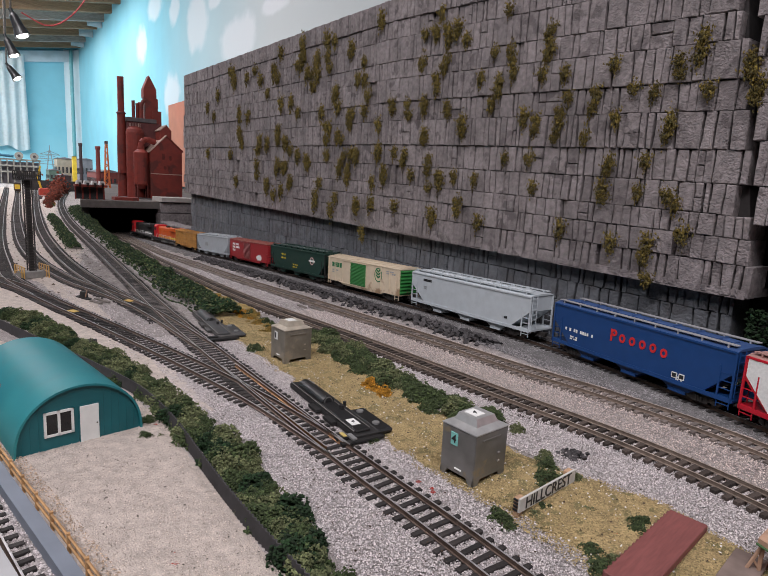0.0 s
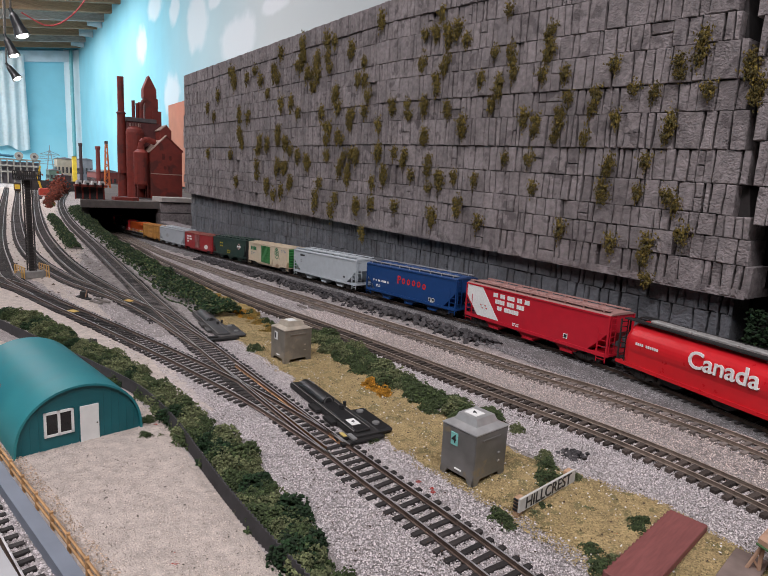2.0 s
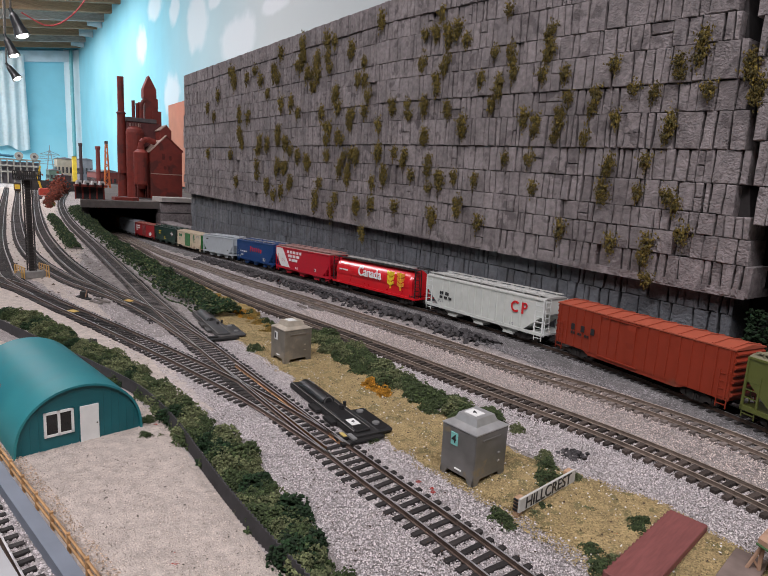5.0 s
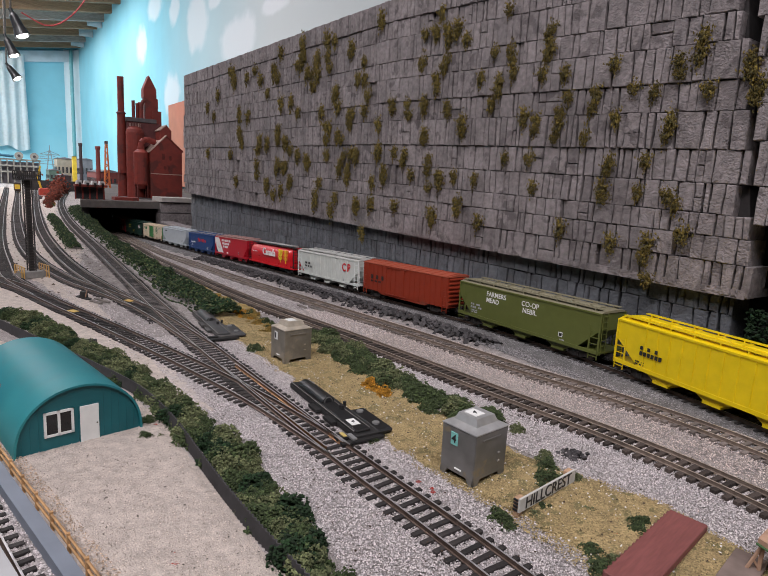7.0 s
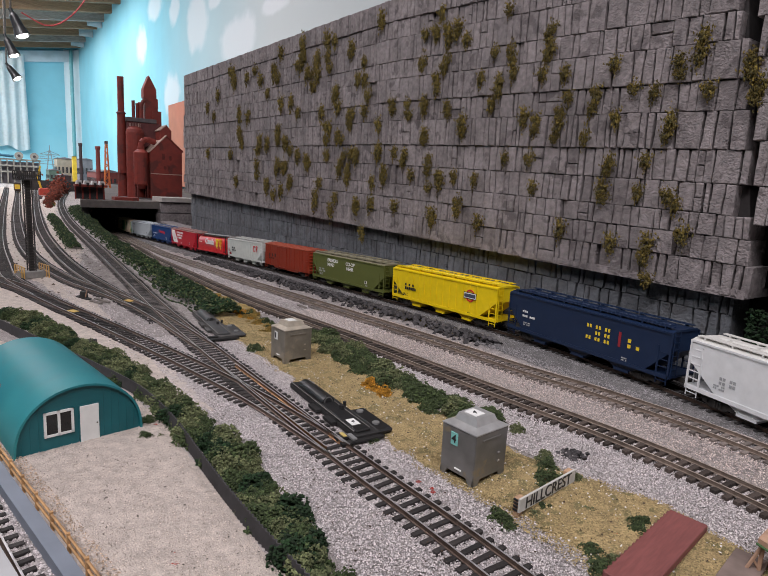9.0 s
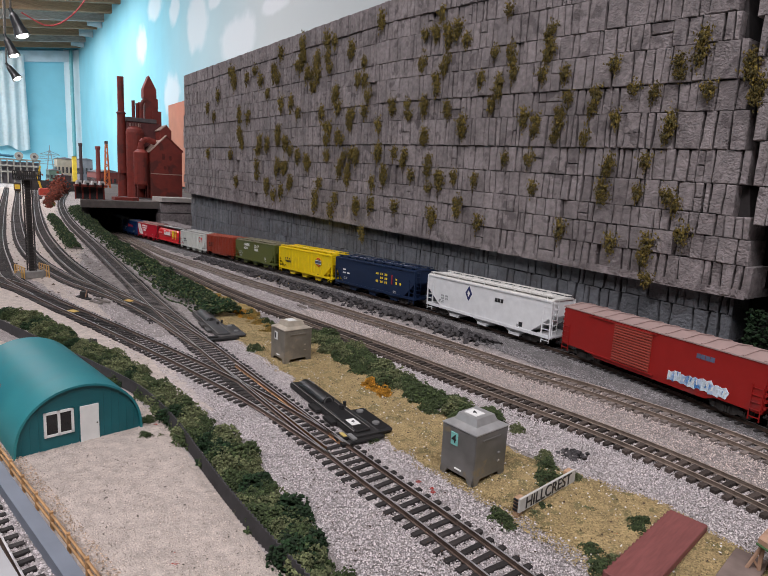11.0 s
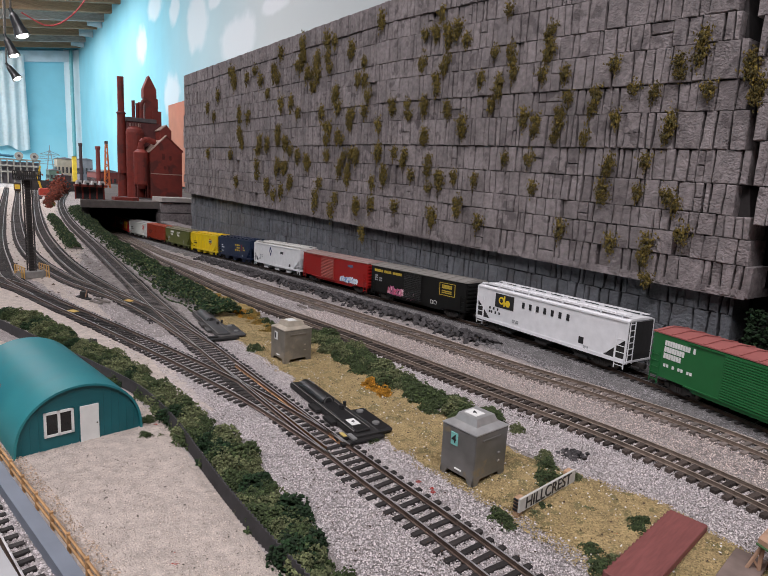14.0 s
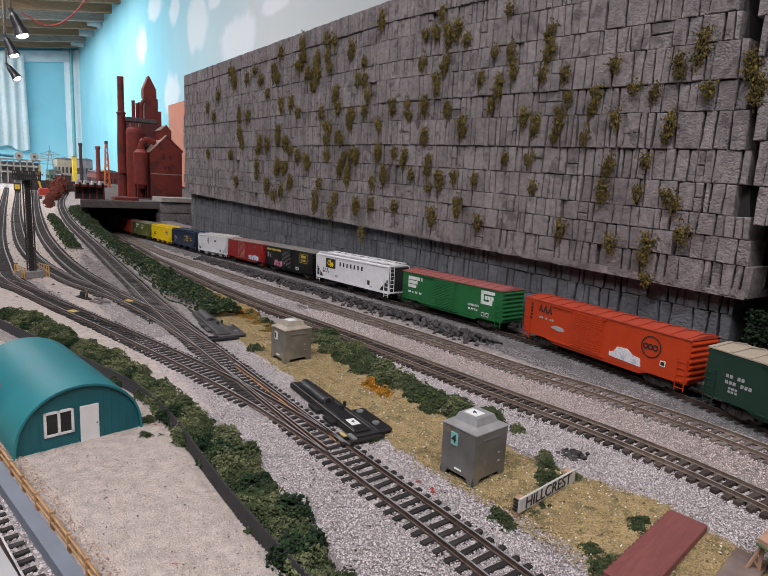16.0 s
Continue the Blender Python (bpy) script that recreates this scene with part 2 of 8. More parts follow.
def room():
    teal = material("sky_paint", (0.205, 0.51, 0.62), 0.7, scale=6, vary=0.05, bump=0.05, second=(0.285, 0.60, 0.70))
    wood = material("joist_wood", (0.30, 0.18, 0.105), 0.8, scale=40, vary=0.3, bump=0.3, grain_axis=(6, 0.35, 6))
    grey = material("old_boards", (0.38, 0.31, 0.27), 0.85, scale=40, vary=0.3, bump=0.3, grain_axis=(6, 0.35, 6))
    floor_m = material("concrete_floor", (0.12, 0.115, 0.11), 0.8, scale=14, vary=0.15, bump=0.1)
    plain = material("plain_wall", (0.24, 0.24, 0.24), 0.8, scale=14, vary=0.08, bump=0.05)
    st = dict(kind="structure")
    tagged(mesh_object("floor", box(X_END, Y_FRONT, Z_FLOOR - 0.1, X_RIGHT, Y_BACK + 0.1, Z_FLOOR), floor_m), "grey concrete floor of the train room", "floor", **st)
    tagged(mesh_object("wall_south", box(X_END, Y_FRONT - 0.1, Z_FLOOR, X_RIGHT, Y_FRONT, Z_CEIL + 0.3), plain), "plain painted wall across the aisle", "wall", **st)
    tagged(mesh_object("wall_east", box(X_RIGHT, Y_FRONT, Z_FLOOR, X_RIGHT + 0.1, Y_BACK + 0.1, Z_CEIL + 0.3), plain), "plain painted end wall", "wall", **st)
    tagged(mesh_object("wall_west", box(X_END - 0.1, Y_FRONT - 0.1, Z_FLOOR, X_END, Y_BACK + 0.1, Z_CEIL + 0.3), teal), "end wall painted as bright blue sky", "wall", **st)
    back = mesh_object("wall_north", box(X_END, Y_BACK, Z_FLOOR, X_RIGHT, Y_BACK + 0.1, Z_CEIL + 0.3), teal)
    nt = teal.copy()
    nt.name = "sky_paint_fading"
    back.data.materials[0] = nt
    n, l = nt.node_tree.nodes, nt.node_tree.links
    b = n["Principled BSDF"]
    old = b.inputs["Base Color"].links[0].from_socket
    tc, sep, rp, mx = n.new("ShaderNodeTexCoord"), n.new("ShaderNodeSeparateXYZ"), n.new("ShaderNodeMapRange"), n.new("ShaderNodeMix")
    l.new(tc.outputs["Object"], sep.inputs[0])
    l.new(sep.outputs[0], rp.inputs["Value"])
    rp.inputs["From Min"].default_value, rp.inputs["From Max"].default_value = -4.7, -2.7
    mx.data_type = "RGBA"
    l.new(rp.outputs[0], mx.inputs[0])
    l.new(old, mx.inputs[6])
    mx.inputs[7].default_value = (0.50, 0.545, 0.55, 1)
    # soft-edged white clouds brushed on the sky
    puff = n.new("ShaderNodeTexNoise")
    puff.inputs["Scale"].default_value, puff.inputs["Detail"].default_value = 7.0, 5
    l.new(tc.outputs["Object"], puff.inputs["Vector"])
    cover = None
    for x, z, sx, sz in CLOUDS:
        sub, mul, ln = n.new("ShaderNodeVectorMath"), n.new("ShaderNodeVectorMath"), n.new("ShaderNodeVectorMath")
        sub.operation, mul.operation, ln.operation = "SUBTRACT", "MULTIPLY", "LENGTH"
        sub.inputs[1].default_value = (x, Y_BACK, z)
        mul.inputs[1].default_value = (1 / sx, 0, 1 / sz)
        l.new(tc.outputs["Object"], sub.inputs[0])
        l.new(sub.outputs[0], mul.inputs[0])
        l.new(mul.outputs[0], ln.inputs[0])
        if cover is None:
            cover = ln.outputs["Value"]
        else:
            low = n.new("ShaderNodeMath")
            low.operation = "MINIMUM"
            l.new(cover, low.inputs[0])
            l.new(ln.outputs["Value"], low.inputs[1])
            cover = low.outputs[0]
    wob, soft_edge, paint_mix = n.new("ShaderNodeMath"), n.new("ShaderNodeMapRange"), n.new("ShaderNodeMix")
    wob.operation = "MULTIPLY_ADD"
    l.new(puff.outputs[0], wob.inputs[0])
    wob.inputs[1].default_value = 0.95
    l.new(cover, wob.inputs[2])
    soft_edge.interpolation_type = "SMOOTHSTEP"
    l.new(wob.outputs[0], soft_edge.inputs["Value"])
    for key, val in (("From Min", 1.12), ("From Max", 1.62), ("To Min", 0.62), ("To Max", 0.0)):
        soft_edge.inputs[key].default_value = val
    paint_mix.data_type = "RGBA"
    l.new(soft_edge.outputs[0], paint_mix.inputs[0])
    l.new(mx.outputs[2], paint_mix.inputs[6])
    paint_mix.inputs[7].default_value = (0.70, 0.73, 0.76, 1)
    l.new(paint_mix.outputs[2], b.inputs["Base Color"])
    tagged(back, "long backdrop wall painted as blue sky with white clouds", "wall", **st)
    bm = bmesh.new()
    add_prism(bm, [(Y_FRONT - 0.1, Z_LOW + 0.16), (0, Z_LOW + 0.16), (Y_BACK + 0.1, Z_CEIL + 0.176), (Y_BACK + 0.1, Z_CEIL + 0.3), (0, Z_CEIL + 0.2), (Y_FRONT - 0.1, Z_CEIL + 0.2)], 0, X_END - 0.1, X_RIGHT + 0.1)
    tagged(mesh_object("ceiling", bm, grey), "open ceiling of weathered boards", "ceiling", **st)
    for i in range(32):
        x = X_END + 0.3 + i * 0.42
        if x > X_RIGHT:
            break
        j = mesh_object("ceiling_joist", prism([(Y_FRONT, Z_LOW), (0, Z_LOW), (Y_BACK, Z_CEIL), (Y_BACK, Z_CEIL + 0.158), (0, Z_LOW + 0.158), (Y_FRONT, Z_LOW + 0.158)], 0, x, x + 0.045), grey if i % 3 == 1 else wood)
        tagged(j, "bare brown timber ceiling joist", "joist", "ceiling joists", "structure")


def grid_sheet(xs, ys, height):
    verts = [(x, y, height(x, y)) for x in xs for y in ys]
    n = len(ys)
    faces = [(i * n + j, (i + 1) * n + j, (i + 1) * n + j + 1, i * n + j + 1) for i in range(len(xs) - 1) for j in range(n - 1)]
    return verts, faces


def spaced(a, b, n, power=1.0):
    return [a + (b - a) * (i / n) ** power for i in range(n + 1)]


def ground():
    xs = spaced(-9.0, -2.2, 60) + spaced(-2.19, 0.4, 420) + spaced(0.45, 4.0, 30)
    ys = spaced(0.0, 0.54, 150) + spaced(0.56, 1.209, 20)
    front = [(-9.0, -0.12), (-0.36, 0.0), (-0.2, 0.035), (0.3, 0.09), (4, 0.09)]

    def height(x, y):
        z = land(x, y)
        if x > -2.6:
            z += 0.0011 * noise.noise((x * 60, y * 60, 0)) + 0.0006 * noise.noise((x * 240, y * 240, 3))
        return z
    verts = []
    for x in xs:
        f = chain(front, x)
        for y in ys:
            yy = f + (y / 1.209) * (1.209 - f)
            verts.append((x, yy, height(x, yy) - 0.0006))
    n = len(ys)
    faces = [(i * n + j, (i + 1) * n + j, (i + 1) * n + j + 1, i * n + j + 1) for i in range(len(xs) - 1) for j in range(n - 1)]
    g = raw("ground", verts, faces, BALLAST, smooth=True)
    tagged(g, "pale grey gravel ground of the model railway", "ground", kind="structure")


def track(name, points, label, gauge=0.0165, tie_mat=TIE, rail_mat=RAIL, near=(-1.3, 0.1), pitch=0.0072, sunk=False, tie_len=0.030, ties_from=None, lift=0.0):
    """Rails and ties along a line of plan points; ties near the camera are pieces of their own."""
    line = smooth_line([(x, y, 0) for x, y in points], 0.012)
    zof = (lambda p: valley(p.x) + lift) if sunk else (lambda p: lift)
    thing = empty(name, label, "track", kind="structure")
    dirs = []
    for i, p in enumerate(line):
        d = (line[min(i + 1, len(line) - 1)] - line[max(i - 1, 0)]).normalized()
        dirs.append(d)
    for side in (-1, 1):
        verts, faces = [], []
        prof = [(-0.0009, 0.0012), (0.0009, 0.0012), (0.0009, 0.0016), (0.0003, 0.0019), (0.0003, 0.0033), (0.00045, 0.0036), (0.00045, 0.0040), (-0.00045, 0.0040), (-0.00045, 0.0036), (-0.0003, 0.0033), (-0.0003, 0.0019), (-0.0009, 0.0016)]
        for p, d in zip(line, dirs):
            nrm = Vector((-d.y, d.x, 0))
            for u, z in prof:
                q = p + nrm * (side * gauge / 2 + u)
                verts.append((q.x, q.y, zof(p) + z))
        k = len(prof)
        for i in range(len(line) - 1):
            for j in range(k):
                faces.append((i * k + j, i * k + (j + 1) % k, (i + 1) * k + (j + 1) % k, (i + 1) * k + j))
        raw("rail", verts, faces, (rail_mat, RAIL_DULL if rail_mat is RAIL_WORN else RAIL_TOP), thing, slots=[1 if j == 6 else 0 for i in range(len(line) - 1) for j in range(k)])
    ties = smooth_line([(x, y, 0) for x, y in points], pitch)
    wide = 0.0016 if rail_mat is RAIL_WORN else 0.0014
    tb = box(-wide, -tie_len / 2, -0.0026, wide, tie_len / 2, 0.0015, bevel=0.0002)
    data = bpy.data.meshes.new("tie")
    tb.to_mesh(data)
    tb.free()
    data.materials.append(tie_mat)
    rng = random.Random(len(points) * 7 + int(points[0][1] * 1000))
    far_v, far_f, count = [], [], 0
    for i in range(len(ties) - 1):
        p = ties[i]
        if p.x < -5 or p.x > 0.6:
            continue
        if ties_from is not None and not (ties_from[0] < p.x < ties_from[1]):
            continue
        d = (ties[i + 1] - p).normalized()
        ang = math.atan2(d.y, d.x) + rng.uniform(-0.04, 0.04)
        if near[0] < p.x < near[1] and count < 290:
            o = new("tie", data)
            o.parent = thing
            o.matrix_local = pose(p.x, p.y, zof(p) + rng.uniform(-0.0002, 0.0002), 0, 0, math.degrees(ang)) @ Matrix.Translation((0, rng.uniform(-0.0006, 0.0006), 0))
            count += 1
        else:
            c, s = math.cos(ang), math.sin(ang)
            b0 = len(far_v)
            for z in (-0.001, 0.0015):
                for u, v in ((-0.0014, -tie_len / 2), (0.0014, -tie_len / 2), (0.0014, tie_len / 2), (-0.0014, tie_len / 2)):
                    far_v.append((p.x + c * u - s * v, p.y + s * u + c * v, zof(p) + z))
            far_f += [(b0 + 4, b0 + 5, b0 + 6, b0 + 7), (b0, b0 + 1, b0 + 5, b0 + 4), (b0 + 1, b0 + 2, b0 + 6, b0 + 5), (b0 + 2, b0 + 3, b0 + 7, b0 + 6), (b0 + 3, b0, b0 + 4, b0 + 7)]
    if far_f:
        ft = raw("far_ties", far_v, far_f, TIE_FAR if tie_mat is TIE else tie_mat, thing)
        tagged(ft, kind="stuff")
    return thing


# rough rock wall: courses of sawn foam blocks
X_ROCK0, X_ROCK1 = -1.715, -0.192


def block_shape(q, y, k, back, rng):
    """Front block between four corner pairs of x and z: sides slightly crooked, edges worn back by k."""
    cx, cz = sum(p[0] for p in q) / 4, sum(p[1] for p in q) / 4
    wide = q[1][0] - q[0][0]
    amp = min(0.00042, wide * 0.06)
    ring_pts = []
    for i, steps in enumerate((2, 3, 2, 3)):
        a, b = q[i], q[(i + 1) % 4]
        for j in range(steps):
            u = j / steps
            ring_pts.append((a[0] + (b[0] - a[0]) * u + rng.uniform(-amp, amp), a[1] + (b[1] - a[1]) * u + rng.uniform(-amp, amp) * 0.8))
    n = len(ring_pts)
    v = [(u, back, w) for u, w in ring_pts]
    v += [(u, y + k * rng.uniform(0.9, 2.2), w) for u, w in ring_pts]
    for u, w in ring_pts:
        kk = k * rng.uniform(0.7, 1.5)
        v.append((u + math.copysign(min(kk, abs(cx - u) * 0.5), cx - u), y + rng.uniform(-0.0002, 0.0002), w + math.copysign(min(kk, abs(cz - w) * 0.5), cz - w)))
    f = [(r + i, r + (i + 1) % n, r + n + (i + 1) % n, r + n + i) for r in (0, n) for i in range(n)]
    f.append(tuple(range(2 * n, 3 * n)))
    return v, f


def rock_wall(name, label, x_lo, x_hi, bottom, top, heights, front, seed, pieces, mat=ROCK):
    wall = empty(name, label, "rock face", kind="structure")
    rng = random.Random(seed)
    total = sum(heights)
    rest_v, rest_f, near = [], [], []
    z = 0.0
    for c, h in enumerate(heights):
        f0, f1 = z / total, (z + h) / total
        z += h
        zm = bottom(-0.2) + (top(-0.2) - bottom(-0.2)) * (f0 + f1) / 2
        x = (x_lo(zm) if callable(x_lo) else x_lo + rng.uniform(-0.005, 0.003))
        x_end = x_hi(zm) if callable(x_hi) else x_hi
        out = rng.choice((0.0, 0.0004, -0.0006, 0.0009, 0.0, -0.0004, 0.0014))
        lean = 0.0
        while x < x_end - 0.003:
            w = rng.choice((0.006, 0.007, 0.009, 0.010, 0.012, 0.015, 0.021, 0.008))
            x1 = min(x + w, x_end)
            if x_end - x1 < 0.004:
                x1 = x_end
            nl = rng.uniform(-0.0013, 0.0013) if x1 < x_end else 0.0
            ga = 0.0003 + rng.random() ** 2 * 0.0011
            gz0, gz1 = rng.uniform(0.0001, 0.0004), rng.uniform(0.0001, 0.0004)
            y = front - out + rng.uniform(-0.0009, 0.0009) + (0.004 if rng.random() < 0.012 else 0)
            a = [bottom(v) + (top(v) - bottom(v)) * f0 for v in (x, x1)]
            b = [bottom(v) + (top(v) - bottom(v)) * f1 for v in (x, x1)]
            pair, x_cut = [(a, b)], 9.0
            if name == "rock_wall" and x1 > -0.211 and 0.1481 < (a[0] + b[0]) / 2 < 0.1741:
                pair = [] if x > -0.2135 else pair      # a block has fallen out at the corner
                x_cut = -0.211
            elif rng.random() < 0.07:      # some blocks are sawn once more across
                off = rng.uniform(-0.003, 0.003)
                mid = [(p + q) / 2 + off for p, q in zip(a, b)]
                pair = [(a, mid), (mid, b)]
            for lo, hi in pair:
                xr = min(x1, x_cut)
                q = [(x + ga, lo[0] + gz0), (xr - ga, lo[1] + gz0), (xr - ga + nl, hi[1] - gz1), (x + ga + lean, hi[0] - gz1)]
                v, f = block_shape(q, y + rng.uniform(-0.0003, 0.0003), rng.uniform(0.0003, 0.0008), front + 0.03, rng)
                if x > pieces:
                    near.append((v, f))
                else:
                    n = len(rest_v)
                    rest_v += v
                    rest_f += [tuple(n + i for i in face) for face in f]
            lean = nl
            x = x1
    for v, f in near[:300]:
        raw("block", v, f, mat, wall)
    for v, f in near[300:]:
        n = len(rest_v)
        rest_v += v
        rest_f += [tuple(n + i for i in face) for face in f]
    if rest_v:
        raw("far_blocks", rest_v, rest_f, mat, wall)["kind"] = "stuff"
    return wall


def rock_faces():
    upper = rock_wall("rock_wall", "grey carved block rock face above the main line", X_ROCK0, lambda z: -0.188 - 0.16 * (z - 0.085) + (-0.006 if z > 0.285 else 0),
                      lambda x: 0.110 + (0.084 - 0.110) * (x - X_ROCK0) / (X_ROCK1 - X_ROCK0),
                      lambda x: chain([(-1.72, 0.437), (-0.7, 0.421), (-0.19, 0.387)], x),
                      [0.026, 0.021, 0.018, 0.025, 0.027, 0.031, 0.024, 0.030, 0.022, 0.029, 0.022, 0.028], 0.5, 5, -0.40)
    # backing coloured near black, so open joints read as deep shade
    part("core", prism([(X_ROCK0 + 0.004, 0.114), (-0.193, 0.088), (-0.240, 0.386), (-0.7, 0.416), (X_ROCK0 + 0.004, 0.432)], 1, 0.511, 0.9), ROCK_SHADE, upper)
    part("under_side", prism([(X_ROCK0 + 0.002, 0.109), (X_ROCK1 - 0.001, 0.083), (X_ROCK1 - 0.001, 0.090), (X_ROCK0 + 0.002, 0.116)], 1, 0.501, 0.55), ROCK, upper)
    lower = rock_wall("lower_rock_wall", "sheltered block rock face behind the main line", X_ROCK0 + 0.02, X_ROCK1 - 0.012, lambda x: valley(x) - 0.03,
                      lambda x: 0.114 + (0.086 - 0.114) * (x - X_ROCK0) / (X_ROCK1 - X_ROCK0), [0.03, 0.026, 0.022, 0.024, 0.022], 0.513, 8, -0.45, ROCK_LOW_SHADED)
    part("core", box(X_ROCK0 + 0.03, 0.522, -0.08, X_ROCK1 - 0.016, 0.9, 0.10), ROCK_SHADE, lower)
    side = rock_wall("side_rock_wall", "grey block rock pillar beyond a dark cleft", lambda z: (-0.168 if z < 0.15 else -0.183 - 0.16 * (z - 0.085) + (0.004 if z > 0.285 else 0)), 0.5, lambda x: -0.02, lambda x: 0.40,
                     [0.03, 0.026, 0.03, 0.024, 0.03, 0.026, 0.03, 0.024, 0.03, 0.026, 0.03, 0.024, 0.03], 0.497, 11, 2.0)
    part("core", prism([(-0.165, -0.02), (0.5, -0.02), (0.5, 0.395), (-0.222, 0.395), (-0.19, 0.155), (-0.165, 0.148)], 1, 0.5005, 0.9), ROCK_SHADE, side)
    # near-black sheet stands in for the shade deep in the cleft
    part("cleft_back", box(-0.26, 0.56, -0.05, -0.15, 0.6, 0.42), ROCK_SHADE, side)
    rng = np.random.default_rng(2)
    n = 500
    c = rng.uniform(0, 1, (n, 3)) * np.array((0.020, 0.01, 0.075)) + np.array((-0.194, 0.512, 0.0))
    ob = new("ivy", chunk_mesh("ivy", c, 0.0022 * rng.uniform(0.5, 1.3, n), BUSH_DARK, 44))
    tagged(ob, "dark green growth in the rock cleft", "ivy")




room()
ground()
track("main_track", MAIN, "main line track on dark ties in grey ballast", sunk=True)
track("passing_track", PASS_1, "weathered model track on brown ties", sunk=True, tie_mat=TIE_BROWN, rail_mat=RAIL_WORN, pitch=0.0066, tie_len=0.0285, lift=0.0014)
track("second_passing_track", PASS_2, "weathered track half buried in gravel", sunk=True, tie_mat=TIE_WORN, rail_mat=RAIL_WORN, pitch=0.0068, tie_len=0.0275, lift=0.0005)
track("lead_track", LEAD, "model track on black ties beside the grey switch machines", near=(-0.95, 0.1))
track("point_rails", [(-0.44, 0.1635), (-0.36, 0.1648), (-0.27, 0.1662)], "bright copper point rails of the turnout", gauge=0.0118, rail_mat=RAIL_BRIGHT, ties_from=(9, 9))
track("spur_track", SPUR_A, "curving model track on dark ties", ties_from=(-2, -0.36))
track("yard_track", SPUR_B, "model yard track curving away", ties_from=(-5, -0.62))
track("yard_track", SPUR_D, "model yard track curving away", ties_from=(-5, -0.77))
track("yard_track", SPUR_E, "model yard track along the layout edge", ties_from=(-5, -0.86))


# ---------------------------------------------------------------- lettering
def letters(text, size, mat, parent, m, name="lettering", depth=0.00012, label="", bold=0.012):
    """Raised letters in the built-in font; they read along local x, their height along local y."""
    cu = bpy.data.curves.new("text", "FONT")
    cu.body, cu.size, cu.extrude, cu.align_x, cu.align_y, cu.offset = text, size, depth, "CENTER", "CENTER", size * bold
    tmp = new("text", cu)
    bpy.context.view_layer.update()
    data = bpy.data.meshes.new_from_object(tmp.evaluated_get(bpy.context.evaluated_depsgraph_get()))
    bpy.data.objects.remove(tmp)
    data.materials.clear()
    data.materials.append(mat)
    ob = new(name, data)
    ob.parent = parent
    ob.matrix_local = m
    if label:
        ob["label"] = label
    return ob


W2 = 0.0178            # half width of a car side
FACE = -W2 - 0.00025   # decals lie on the side towards the aisle


def bars(thing, x, z, rows, w, h, mat, lead=1.55, name="lettering", gap=0.4, y=FACE):
    """Plain bars for lettering: one bar for each mark in the row strings, blanks left open."""
    bm = bmesh.new()
    for r, row in enumerate(rows):
        for i, ch in enumerate(row):
            if ch == " ":
                continue
            x0 = x + i * w * (1 + gap)
            z0 = z - r * h * lead
            add_box(bm, x0, y - 0.00012, z0 - h, x0 + w, y + 0.0002, z0)
    return part(name, bm, mat, thing)


def plate(thing, name, outline, mat, y=FACE, lift=0.0, label=""):
    """A flat painted shape on the car side, from pairs of x and z."""
    return part(name, prism(outline, 1, y - 0.00012 - lift, y + 0.0002), mat, thing, label)


def ring(cx, cz, r, w, n=24, sx=1.0, gap=0):
    bm = bmesh.new()
    rows = []
    for i in range(gap, n - gap + 1):
        a = 2 * math.pi * i / n
        rows.append([bm.verts.new((cx + sx * rr * math.cos(a), y, cz + rr * math.sin(a))) for rr, y in ((r, FACE - 0.00015), (r - w, FACE - 0.00015), (r - w, FACE + 0.0002), (r, FACE + 0.0002))])
    if not gap:
        for v in rows.pop():
            bm.verts.remove(v)
        rows.append(rows[0])
    for p, q in zip(rows, rows[1:]):
        for k in range(4):
            bm.faces.new((p[k], p[(k + 1) % 4], q[(k + 1) % 4], q[k]))
    return bm


def disc(cx, cz, r, n=20, sx=1.0):
    return [(cx + sx * r * math.cos(2 * math.pi * i / n), cz + r * math.sin(2 * math.pi * i / n)) for i in range(n)]


def blob(cx, cz, rx, rz, n, seed):
    rng = random.Random(seed)
    return [(cx + rx * math.cos(2 * math.pi * i / n) * rng.uniform(0.75, 1.1), cz + rz * math.sin(2 * math.pi * i / n) * rng.uniform(0.6, 1.15)) for i in range(n)]


# ---------------------------------------------------------------- car parts
BLACK = material("car_black", (0.018, 0.017, 0.017), 0.6, scale=300, vary=0.3, bump=0.1)
STEEL = material("wheel_steel", (0.10, 0.085, 0.075), 0.45, 0.7, scale=300, vary=0.3, bump=0.1)
TRUCK = material("truck_frame", (0.028, 0.024, 0.022), 0.75, scale=300, vary=0.4, bump=0.2)
ROOF_GREY = material("roof_galvanised", (0.36, 0.35, 0.34), 0.5, 0.35, scale=200, vary=0.25, bump=0.15)
WHITE_INK = material("white_ink", (0.78, 0.78, 0.76), 0.5, scale=500, vary=0.08, bump=0.0)
BLACK_INK = material("black_ink", (0.02, 0.02, 0.022), 0.5, scale=500, vary=0.1, bump=0.0)
YELLOW_INK = material("yellow_ink", (0.80, 0.58, 0.03), 0.5, scale=500, vary=0.08, bump=0.0)
RED_INK = material("red_ink", (0.60, 0.02, 0.025), 0.5, scale=500, vary=0.08, bump=0.0)
GREEN_INK = material("green_ink", (0.02, 0.16, 0.06), 0.5, scale=500, vary=0.1, bump=0.0)
GREY_INK = material("grey_ink", (0.35, 0.36, 0.37), 0.6, scale=500, vary=0.15, bump=0.0)
